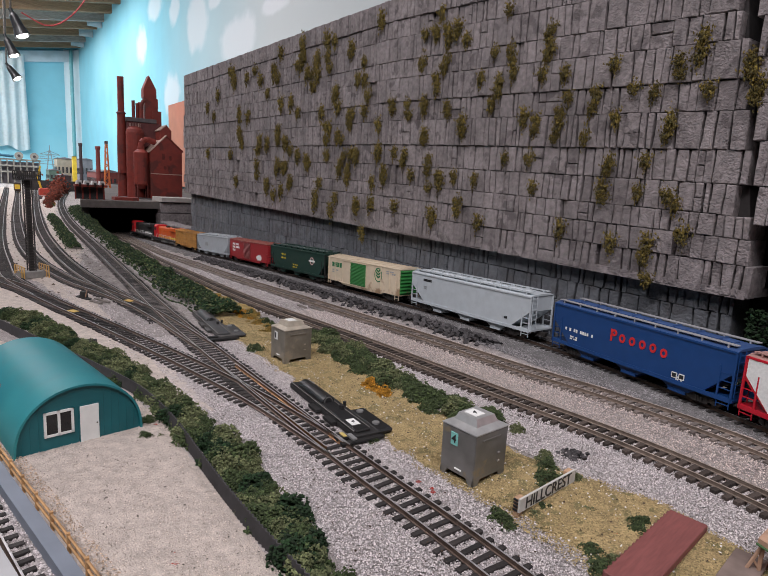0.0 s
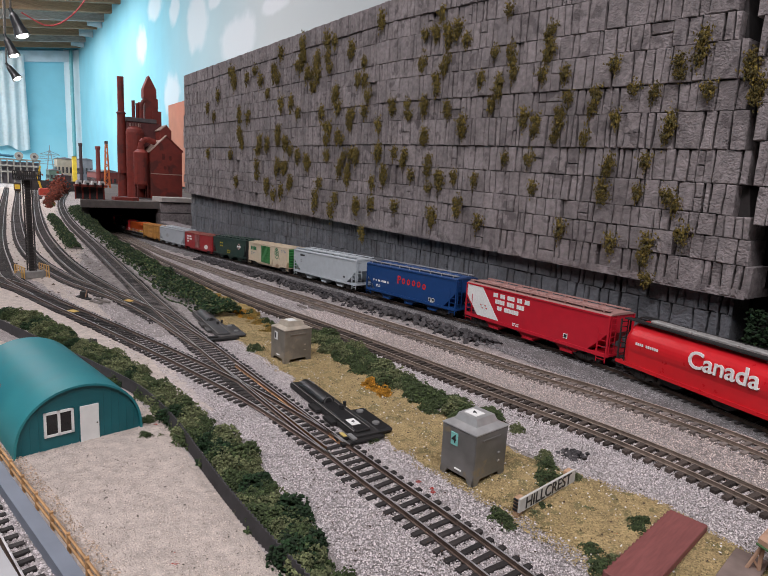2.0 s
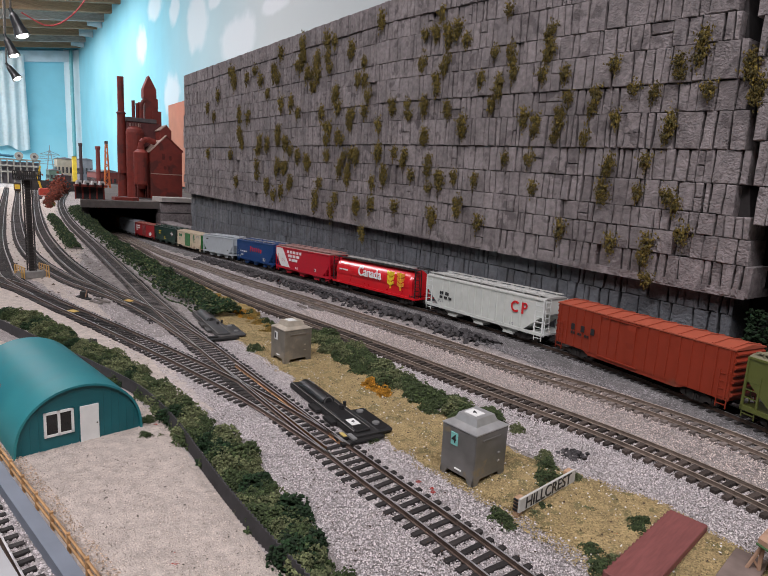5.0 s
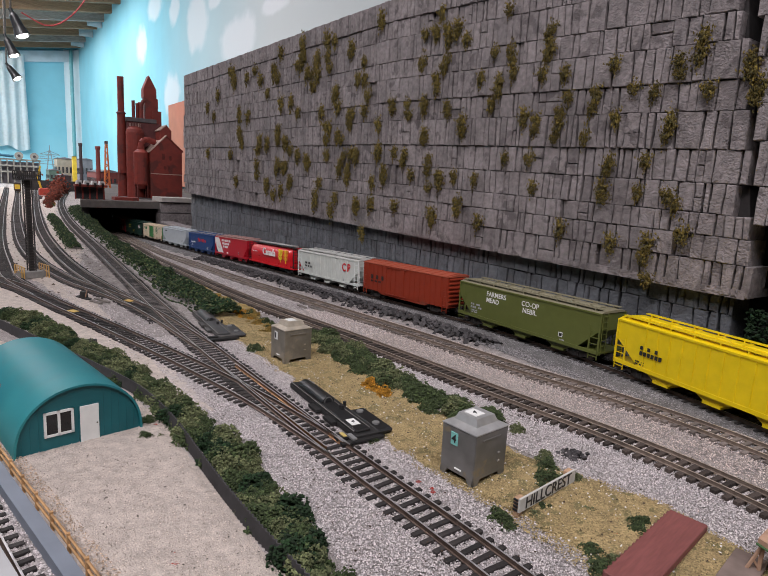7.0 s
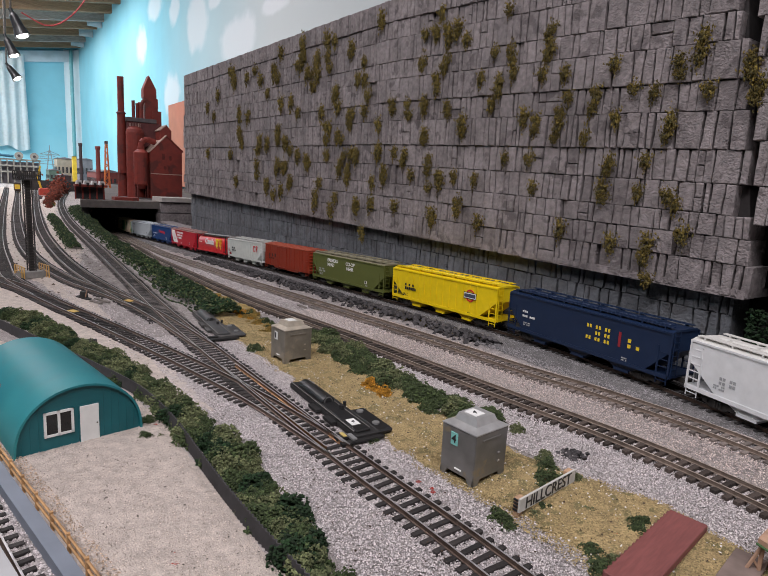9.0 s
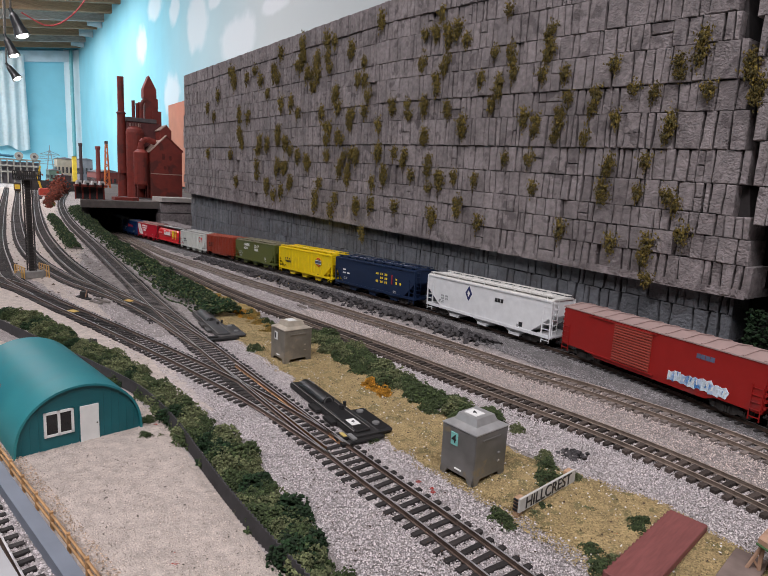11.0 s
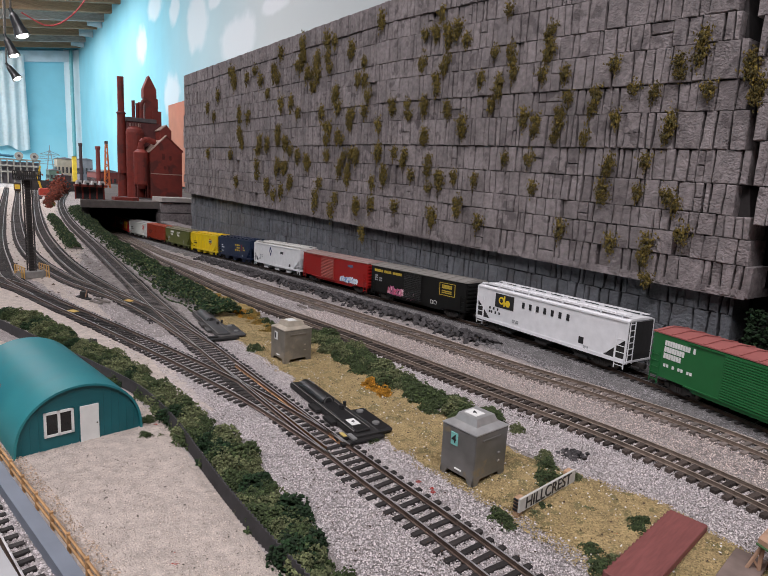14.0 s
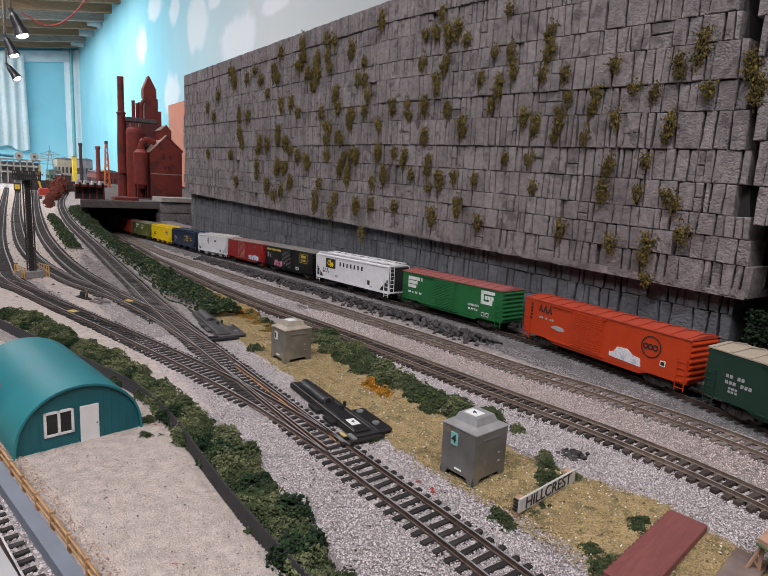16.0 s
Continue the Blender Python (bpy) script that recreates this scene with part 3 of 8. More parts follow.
PINK_INK = material("pink_ink", (0.62, 0.12, 0.22), 0.5, scale=700, vary=0.5, bump=0.0, second=(0.7, 0.5, 0.55))
BLUE_INK = material("blue_ink", (0.08, 0.24, 0.55), 0.5, scale=700, vary=0.5, bump=0.0, second=(0.65, 0.72, 0.78))


def paint(name, colour, rough=0.38, dirt=(0.14, 0.11, 0.09), cut=0.68, coat=0.0, vary=0.06):
    return material(name, colour, rough, scale=140, vary=vary, bump=0.04, spots=dirt, spot_scale=34, spot_cut=cut, coat=coat)


def truck_data():
    bm = bmesh.new()
    for y in (-0.0125, 0.0125):
        add_prism(bm, [(-0.0135, 0.0035), (-0.0135, 0.007), (-0.006, 0.0088), (0.006, 0.0088), (0.0135, 0.007), (0.0135, 0.0035), (0.009, 0.0035), (0.005, 0.0012), (-0.005, 0.0012), (-0.009, 0.0035)], 1, y - 0.001, y + 0.001)
        for x in (-0.0105, 0.0105):
            add_box(bm, x - 0.0018, y - 0.0017, 0.0035, x + 0.0018, y + 0.0017, 0.0072)
        for x in (-0.002, 0.0, 0.002):
            add_cyl(bm, (x, y - 0.0014 * (1 if y > 0 else -1) * -1, 0.0022), (x, y - 0.0014 * (1 if y > 0 else -1) * -1, 0.0068), 0.0009, seg=8)
    add_box(bm, -0.003, -0.012, 0.005, 0.003, 0.012, 0.0095)
    d = bpy.data.meshes.new("truck")
    bmesh.ops.recalc_face_normals(bm, faces=bm.faces)
    bm.to_mesh(d)
    bm.free()
    d.materials.append(TRUCK)
    bm = bmesh.new()
    add_cyl(bm, (0, -0.0115, 0.0052), (0, 0.0115, 0.0052), 0.001, seg=8)
    for y in (-0.0083, 0.0083):
        add_cyl(bm, (0, y - 0.0012, 0.0052), (0, y + 0.0012, 0.0052), 0.0052, seg=20)
        add_cyl(bm, (0, y * 0.88 - 0.0004, 0.0052), (0, y * 0.88 + 0.0004, 0.0052), 0.0058, seg=20)
    w = bpy.data.meshes.new("wheelset")
    bmesh.ops.recalc_face_normals(bm, faces=bm.faces)
    bm.to_mesh(w)
    bm.free()
    w.materials.append(STEEL)
    return d, w


TRUCK_MESH, WHEEL_MESH = truck_data()


def running_gear(thing, h, at=0.027):
    for sx in (-1, 1):
        t = new("truck", TRUCK_MESH)
        t.parent = thing
        t.location = (sx * (h - at), 0, 0)
        for dx in (-0.0105, 0.0105):
            w = new("wheelset", WHEEL_MESH)
            w.parent = t
            w.location = (dx, 0, 0)
        bm = bmesh.new()
        add_box(bm, sx * (h - 0.006), -0.0016, 0.006, sx * (h + 0.004), 0.0016, 0.0092)
        add_box(bm, sx * (h + 0.003), -0.0026, 0.0052, sx * (h + 0.0075), 0.0026, 0.0098, bevel=0.0006)
        part("coupler", bm, TRUCK, thing)


def ladder(thing, x, z0, z1, mat, width=0.0055, rungs=6, y=-W2, out=-1, name="ladder", across=False):
    bm = bmesh.new()
    r = 0.00032
    if across:   # on the end of the car, rails spread in y
        for yy in (y, y + width):
            add_box(bm, x - r, yy - r, z0, x + r, yy + r, z1)
        for k in range(rungs):
            z = z0 + (z1 - z0) * (k + 0.5) / rungs
            add_box(bm, x - r, y, z - r, x + r, y + width, z + r)
    else:
        for xx in (x - width / 2, x + width / 2):
            add_box(bm, xx - r, y - r, z0, xx + r, y + r, z1)
        for k in range(rungs):
            z = z0 + (z1 - z0) * (k + 0.5) / rungs
            add_box(bm, x - width / 2, y - r, z - r, x + width / 2, y + r, z + r)
    return part(name, bm, mat, thing)


def make_car(s0, s1, label, category):
    thing = empty("freight_car", label, category, group="cars of the freight train")
    h = (s1 - s0) / 2
    TRAIN.append((thing, (s0 + s1) / 2, h - 0.027))
    return thing, h


TRAIN = []


def hopper(s0, s1, mat, label, roof=None, gear=None, cut=0.026, ribs=0, eave=0.0475, sill=None, bays=3, end=None, boards=None, notch=0.0315, climb=None):
    """Covered hopper car with sloped ends, open end platforms, ladders, hatches and outlet bays."""
    thing, h = make_car(s0, s1, label, "hopper car")
    roof, gear, sill, end = roof or mat, gear or mat, sill or mat, end or mat
    boards = boards or roof
    zb = 0.0125
    bm = prism([(-h + 0.002, eave), (h - 0.002, eave), (h - 0.002, notch), (h - cut, zb), (-h + cut, zb), (-h + 0.002, notch)], 1, -W2, W2)
    part("body", bm, mat, thing)
    for i in range(ribs):
        x = -h + cut + (2 * h - 2 * cut) * (i + 0.5) / ribs
        part("rib", box(x - 0.0006, -W2 - 0.0007, zb + 0.001, x + 0.0006, W2 + 0.0007, eave - 0.002), mat, thing)
    bm = bmesh.new()
    for y in (-W2, W2):
        add_box(bm, -h + 0.001, y - 0.0006, zb - 0.0028, h - 0.001, y + 0.0006, zb + 0.0004)
        add_box(bm, -h + 0.002, y - 0.0008, eave - 0.0014, h - 0.002, y + 0.0008, eave + 0.0002)
    part("side_sill", bm, sill, thing)
    bm = prism([(-W2 - 0.0004, eave), (-W2 + 0.004, eave + 0.0017), (0, eave + 0.0023), (W2 - 0.004, eave + 0.0017), (W2 + 0.0004, eave)], 0, -h + 0.001, h - 0.001)
    part("roof", bm, roof, thing)
    for y in (-0.0134, 0.0134):
        bm = bmesh.new()
        add_box(bm, -h + 0.004, y - 0.0024, eave + 0.0033, h - 0.004, y + 0.0024, eave + 0.0039)
        for i in range(9):
            x = -h + 0.01 + (2 * h - 0.02) * i / 8
            add_box(bm, x - 0.0006, y - 0.0024, eave + 0.0004, x + 0.0006, y + 0.0024, eave + 0.0034)
        part("running_board", bm, boards, thing)
    for i in range(4):
        x0 = -h + 0.012 + (2 * h - 0.024) * i / 4
        x1 = x0 + (2 * h - 0.024) / 4 - 0.0012
        bm = box(x0, -0.0042, eave + 0.0015, x1, 0.0042, eave + 0.0038, bevel=0.0008)
        for k in (0.25, 0.75):
            xx = x0 + (x1 - x0) * k
            add_box(bm, xx - 0.0008, -0.005, eave + 0.0015, xx + 0.0008, 0.005, eave + 0.0044)
        part("hatch", bm, roof, thing)
    pitch = (2 * h - 2 * cut) / bays
    for i in range(bays):
        x = -h + cut + pitch * (i + 0.5)
        a = pitch * 0.47
        bm = prism([(x - a, zb), (x + a, zb), (x + 0.006, 0.0035), (x - 0.006, 0.0035)], 1, -0.0145, 0.0145)
        add_box(bm, x - 0.0075, -0.0155, 0.0028, x + 0.0075, 0.0155, 0.0052)
        part("outlet_bay", bm, gear, thing)
    for sx in (-1, 1):
        bm = bmesh.new()
        for y in (-W2, W2):
            add_box(bm, sx * (h - 0.0022), y - 0.0006, 0.0095, sx * (h - 0.0008), y + 0.0006, eave)
            add_box(bm, sx * (h - 0.0125), y - 0.0005, 0.0095, sx * (h - 0.0115), y + 0.0005, eave - 0.012)
        add_box(bm, sx * (h - 0.02), -W2, 0.0105, sx * h, W2, 0.0122)
        part("end_frame", bm, end, thing)
        ladder(thing, sx * (h - 0.0068), 0.0045, climb or notch + 0.002, end, 0.0092, 7 if climb else 5)
        ladder(thing, sx * (h - 0.0068), 0.0045, climb or notch + 0.002, end, 0.0092, 7 if climb else 5, y=W2)
        ladder(thing, sx * (h - 0.0004), 0.0095, eave, end, 0.007, 7, y=-0.016, across=True)
    running_gear(thing, h)
    return thing, h


def tank_hopper(s0, s1, mat, label, roof):
    """Covered hopper with rounded, barrel-shaped sides."""
    thing, h = make_car(s0, s1, label, "hopper car")
    prof = []
    prof.append((-0.0176, 0.0118))
    for i in range(13):
        a = -0.30 + 1.82 * i / 12
        prof.append((-0.0182 * math.cos(a), 0.0285 + 0.0195 * math.sin(a)))
    prof = prof + [(-u, v) for u, v in prof[::-1]]
    bm = prism(prof, 0, -h + 0.012, h - 0.012)
    part("body", bm, mat, thing, smooth=False)
    for sx in (-1, 1):
        bm = bmesh.new()
        lo = [bm.verts.new((sx * (h - 0.012), u, v)) for u, v in prof]
        hi = [bm.verts.new((sx * (h - 0.008), u * 0.9, 0.028 + (v - 0.028) * 0.9)) for u, v in prof]
        bm.faces.new(hi)
        for i in range(len(prof)):
            bm.faces.new((lo[i], lo[(i + 1) % len(prof)], hi[(i + 1) % len(prof)], hi[i]))
        part("end_cap", bm, mat, thing)
    bm = bmesh.new()
    for y in (-W2, W2):
        add_box(bm, -h + 0.001, y - 0.0008, 0.0098, h - 0.001, y + 0.0008, 0.0128)
    add_box(bm, -h, -W2, 0.0098, -h + 0.018, W2, 0.012)
    add_box(bm, h - 0.018, -W2, 0.0098, h, W2, 0.012)
    part("side_sill", bm, mat, thing)
    dark = BLACK
    bm = bmesh.new()
    add_box(bm, -h + 0.001, -0.0135, 0.0482, h - 0.001, -0.0062, 0.0492)
    add_box(bm, -h + 0.001, 0.0062, 0.0482, h - 0.001, 0.0135, 0.0492)
    part("running_board", bm, dark, thing)
    for i in range(4):
        x0 = -h + 0.02 + (2 * h - 0.04) * i / 4
        part("hatch", box(x0, -0.0045, 0.0475, x0 + (2 * h - 0.04) / 4 - 0.001, 0.0045, 0.0508, bevel=0.0008), roof, thing)
    for i in range(3):
        x = -0.045 + 0.045 * i
        part("outlet_bay", prism([(x - 0.02, 0.0125), (x + 0.02, 0.0125), (x + 0.006, 0.0035), (x - 0.006, 0.0035)], 1, -0.0125, 0.0125), dark, thing)
    for sx in (-1, 1):
        bm = bmesh.new()
        for y in (-0.0165, -0.006, 0.006, 0.0165):
            add_box(bm, sx * (h - 0.0016), y - 0.0005, 0.0098, sx * (h - 0.0004), y + 0.0005, 0.0485)
        part("end_frame", bm, dark, thing)
        ladder(thing, sx * (h - 0.001), 0.0098, 0.048, dark, 0.007, 8, y=-0.016, across=True)
        ladder(thing, sx * (h - 0.006), 0.0045, 0.0165, dark, 0.007, 3)
    running_gear(thing, h)
    return thing, h


def boxcar(s0, s1, mat, label, roof=None, door=None, door_x=(-0.02, 0.015), door_ribs=14, posts=0, eave=0.0465, end=None, sill=0.006):
    """Box car with a ribbed roof, sliding door, pressed ends and a deep side sill."""
    thing, h = make_car(s0, s1, label, "box car")
    roof, door, end = roof or mat, door or mat, end or mat
    part("body", box(-h + 0.001, -W2, 0.0105, h - 0.001, W2, eave), mat, thing)
    low = 0.0105 - sill * 0.55
    for y in (-W2 + 0.0004, W2 - 0.002):
        part("side_sill", prism([(-h + 0.034, 0.0108), (h - 0.034, 0.0108), (h - 0.042, low), (-h + 0.042, low)], 1, y, y + 0.0016), mat, thing)
    for i in range(posts):
        x = -h + 0.004 + (2 * h - 0.008) * i / max(1, posts - 1)
        if door_x[0] - 0.002 < x < door_x[1] + 0.002:
            continue
        part("rib", box(x - 0.0007, -W2 - 0.0007, 0.011, x + 0.0007, W2 + 0.0007, eave - 0.001), mat, thing)
    bm = prism([(-W2 - 0.0007, eave - 0.0006), (-W2 - 0.0007, eave + 0.0004), (0, eave + 0.0028), (W2 + 0.0007, eave + 0.0004), (W2 + 0.0007, eave - 0.0006)], 0, -h, h)
    n = 13
    for i in range(n):
        x = -h + 0.004 + (2 * h - 0.008) * i / (n - 1)
        for sy in (-1, 1):
            v = [(x - 0.0009, sy * W2, eave + 0.0006), (x + 0.0009, sy * W2, eave + 0.0006), (x + 0.0009, 0, eave + 0.0032), (x - 0.0009, 0, eave + 0.0032)]
            lo = [bm.verts.new(p) for p in v]
            hi = [bm.verts.new((p[0], p[1], p[2] + 0.0006)) for p in v]
            bm.faces.new(hi)
            for k in range(4):
                bm.faces.new((lo[k], lo[(k + 1) % 4], hi[(k + 1) % 4], hi[k]))
    part("roof", bm, roof, thing)
    for y, out in ((-W2, -1), (W2, 1)):
        z0, z1 = 0.0112, eave - 0.0022
        fold = [(y, z0)]
        for i in range(door_ribs):
            zz, dz = z0 + (z1 - z0) * i / door_ribs, (z1 - z0) / door_ribs
            fold += [(y + out * 0.0007, zz + dz * 0.08), (y + out * 0.0007, zz + dz * 0.4), (y + out * 0.0014, zz + dz * 0.55), (y + out * 0.0014, zz + dz * 0.85)]
        bm = prism(fold + [(y + out * 0.0007, z1), (y, z1)], 0, door_x[0], door_x[1])
        dd = part("sliding_door", bm, door, thing)
        for z in (0.0106, eave - 0.002):
            bm = bmesh.new()
            add_box(bm, door_x[0] - 0.03, min(y, y + out * 0.0012), z - 0.0005, door_x[1] + 0.004, max(y, y + out * 0.0012), z + 0.0005)
            part("door_track", bm, mat, thing)
    for sx in (-1, 1):
        fold, z0, dz = [(sx * (h - 0.0012), 0.0118)], 0.0120, (eave - 0.0135) / 7
        for i in range(7):
            zz = z0 + dz * i
            fold += [(sx * (h - 0.0006), zz), (sx * (h - 0.0006), zz + dz * 0.3), (sx * (h + 0.0010), zz + dz * 0.5), (sx * (h + 0.0010), zz + dz * 0.72), (sx * (h - 0.0006), zz + dz * 0.95)]
        bm = prism(fold + [(sx * (h - 0.0012), z0 + 7 * dz)], 1, -0.0168, 0.0168)
        part("end_panel", bm, end, thing)
        for y in (-W2 - 0.0004, W2 + 0.0004):
            ladder(thing, sx * (h - 0.0055), 0.0045, eave - 0.016, mat, 0.0075, 5, y=y)
    running_gear(thing, h)
    return thing, h


def data_bars(thing, h, ink, x=None, z=0.0205):
    """Small unreadable stencils near the car ends."""
    x = -h + 0.024 if x is None else x
    bars(thing, x, z, ["xxx xx", "xx xxx"], 0.0011, 0.0013, ink, name="stencil")
    bars(thing, h - 0.045, z - 0.004, ["xxxx", "xx x"], 0.0010, 0.0012, ink, name="stencil")


def spec_plate(thing, x, z, ink=WHITE_INK, n=2):
    for k in range(n):
        x0 = x + k * 0.0062
        plate(thing, "notice_plate", [(x0, z), (x0 + 0.0048, z), (x0 + 0.0048, z + 0.0046), (x0, z + 0.0046)], ink)
        plate(thing, "notice_plate", [(x0 + 0.0007, z + 0.0007), (x0 + 0.0041, z + 0.0007), (x0 + 0.0041, z + 0.0039), (x0 + 0.0007, z + 0.0039)], BLACK_INK, lift=0.0001)


# ---------------------------------------------------------------- the cars, from the front of the train
def locomotive(s0, s1, mat, nose, label, stripe):
    thing = empty("locomotive", label, "locomotive", group="locomotives of the freight train")
    h = (s1 - s0) / 2
    TRAIN.append((thing, (s0 + s1) / 2, h - 0.04))
    part("frame", box(-h, -0.0175, 0.0095, h, 0.0175, 0.0145, bevel=0.0006), BLACK, thing)
    part("hood", prism([(-0.0105, 0.0145), (0.0105, 0.0145), (0.0105, 0.043), (0.0085, 0.046), (-0.0085, 0.046), (-0.0105, 0.043)], 0, -h + 0.05, h - 0.008), mat, thing)
    cab = part("cab", prism([(-0.0165, 0.0145), (0.0165, 0.0145), (0.0165, 0.046), (0.012, 0.0505), (-0.012, 0.0505), (-0.0165, 0.046)], 0, -h + 0.025, -h + 0.05), nose, thing)
    for y in (-0.0166, 0.0166):
        for x in (-h + 0.029, -h + 0.039):
            part("window", box(x, y - 0.0004, 0.035, x + 0.007, y + 0.0004, 0.043), BLACK_INK, cab, "dark cab window")
    part("nose", prism([(-0.010, 0.0145), (0.010, 0.0145), (0.010, 0.033), (0.007, 0.036), (-0.007, 0.036), (-0.010, 0.033)], 0, -h + 0.008, -h + 0.025), nose, thing)
    part("radiator", box(h - 0.055, -0.0155, 0.038, h - 0.01, 0.0155, 0.0485, bevel=0.001), mat, thing)
    for x in (h - 0.047, h - 0.03):
        part("fan", cyl((x, 0, 0.0485), (x, 0, 0.0498), 0.0075, seg=18), BLACK, thing)
    part("exhaust_stack", box(-0.012, -0.004, 0.046, 0.004, 0.004, 0.0495), BLACK, thing)
    for k in range(7):
        x = -h + 0.056 + k * 0.0135
        part("hood_door", box(x, -0.0110, 0.018, x + 0.011, -0.0104, 0.038), mat, thing)
    part("fuel_tank", box(-0.028, -0.0145, 0.0025, 0.03, 0.0145, 0.0095, bevel=0.0015), ROOF_GREY if stripe == 2 else BLACK, thing)
    bm = bmesh.new()
    for y in (-0.0172, 0.0172):
        add_box(bm, -h + 0.05, y - 0.0002, 0.0235, h - 0.002, y + 0.0002, 0.024)
        for k in range(11):
            x = -h + 0.05 + (2 * h - 0.052) * k / 10
            add_box(bm, x - 0.0002, y - 0.0002, 0.0145, x + 0.0002, y + 0.0002, 0.024)
    part("handrail", bm, WHITE_INK, thing)
    bm = bmesh.new()
    add_box(bm, -h + 0.052, -0.01075, 0.0165, h - 0.01, -0.0104, 0.0205)
    part("stripe", bm, WHITE_INK if stripe == 1 else YELLOW_INK, thing)
    for sx in (-1, 1):
        part("coupler", box(sx * (h - 0.002), -0.002, 0.006, sx * (h + 0.007), 0.002, 0.0098, bevel=0.0006), TRUCK, thing)
        for dx in (-0.022, 0.0, 0.022):
            w = new("wheelset", WHEEL_MESH)
            w.parent = thing
            w.location = (sx * (h - 0.042) + dx, 0, 0)
        bm = bmesh.new()
        for y in (-0.0125, 0.0125):
            add_box(bm, sx * (h - 0.042) - 0.029, y - 0.001, 0.0045, sx * (h - 0.042) + 0.029, y + 0.001, 0.008)
        part("truck", bm, ROOF_GREY if stripe == 2 else TRUCK, thing)
    bm = bmesh.new()
    for sx in (-1, 1):
        for k in range(3):
            add_box(bm, sx * (h - 0.004), -0.0172, 0.003 + k * 0.0035, sx * h, -0.0125, 0.0034 + k * 0.0035)
    part("step", bm, WHITE_INK, thing)
    return thing


def sprayed_tag(t, x, z, w, h, inks, seed):
    """Jagged overlapping strokes of spray paint, no letters."""
    rng = random.Random(seed)
    n = 8
    for i in range(n):
        cx = x + w * (i + 0.5) / n
        cz = z + h * rng.uniform(-0.08, 0.08)
        a, b = w / n * rng.uniform(0.55, 0.8), h * rng.uniform(0.36, 0.52)
        lean = rng.uniform(-0.3, 0.3) * a
        plate(t, "spray_tag", [(cx - a, cz - b), (cx - a * 0.2, cz - b * 0.8), (cx + a * 0.7, cz - b), (cx + a + lean, cz + b * 0.2), (cx + a * 0.4 + lean, cz + b), (cx - a * 0.3 + lean, cz + b * 0.7), (cx - a + lean, cz + b * 0.9)], inks[i % 2], lift=0.00003 * i)
        for k in range(2):
            u, v = cx + rng.uniform(-0.6, 0.3) * a, cz + rng.uniform(-0.5, 0.2) * b
            du = a * rng.uniform(0.15, 0.3)
            plate(t, "spray_stroke", [(u, v), (u + du, v), (u + du + lean, v + b * 0.7), (u + lean, v + b * 0.7)], inks[2 + (i + k) % 2], lift=0.0003 + 0.00003 * (i + k))


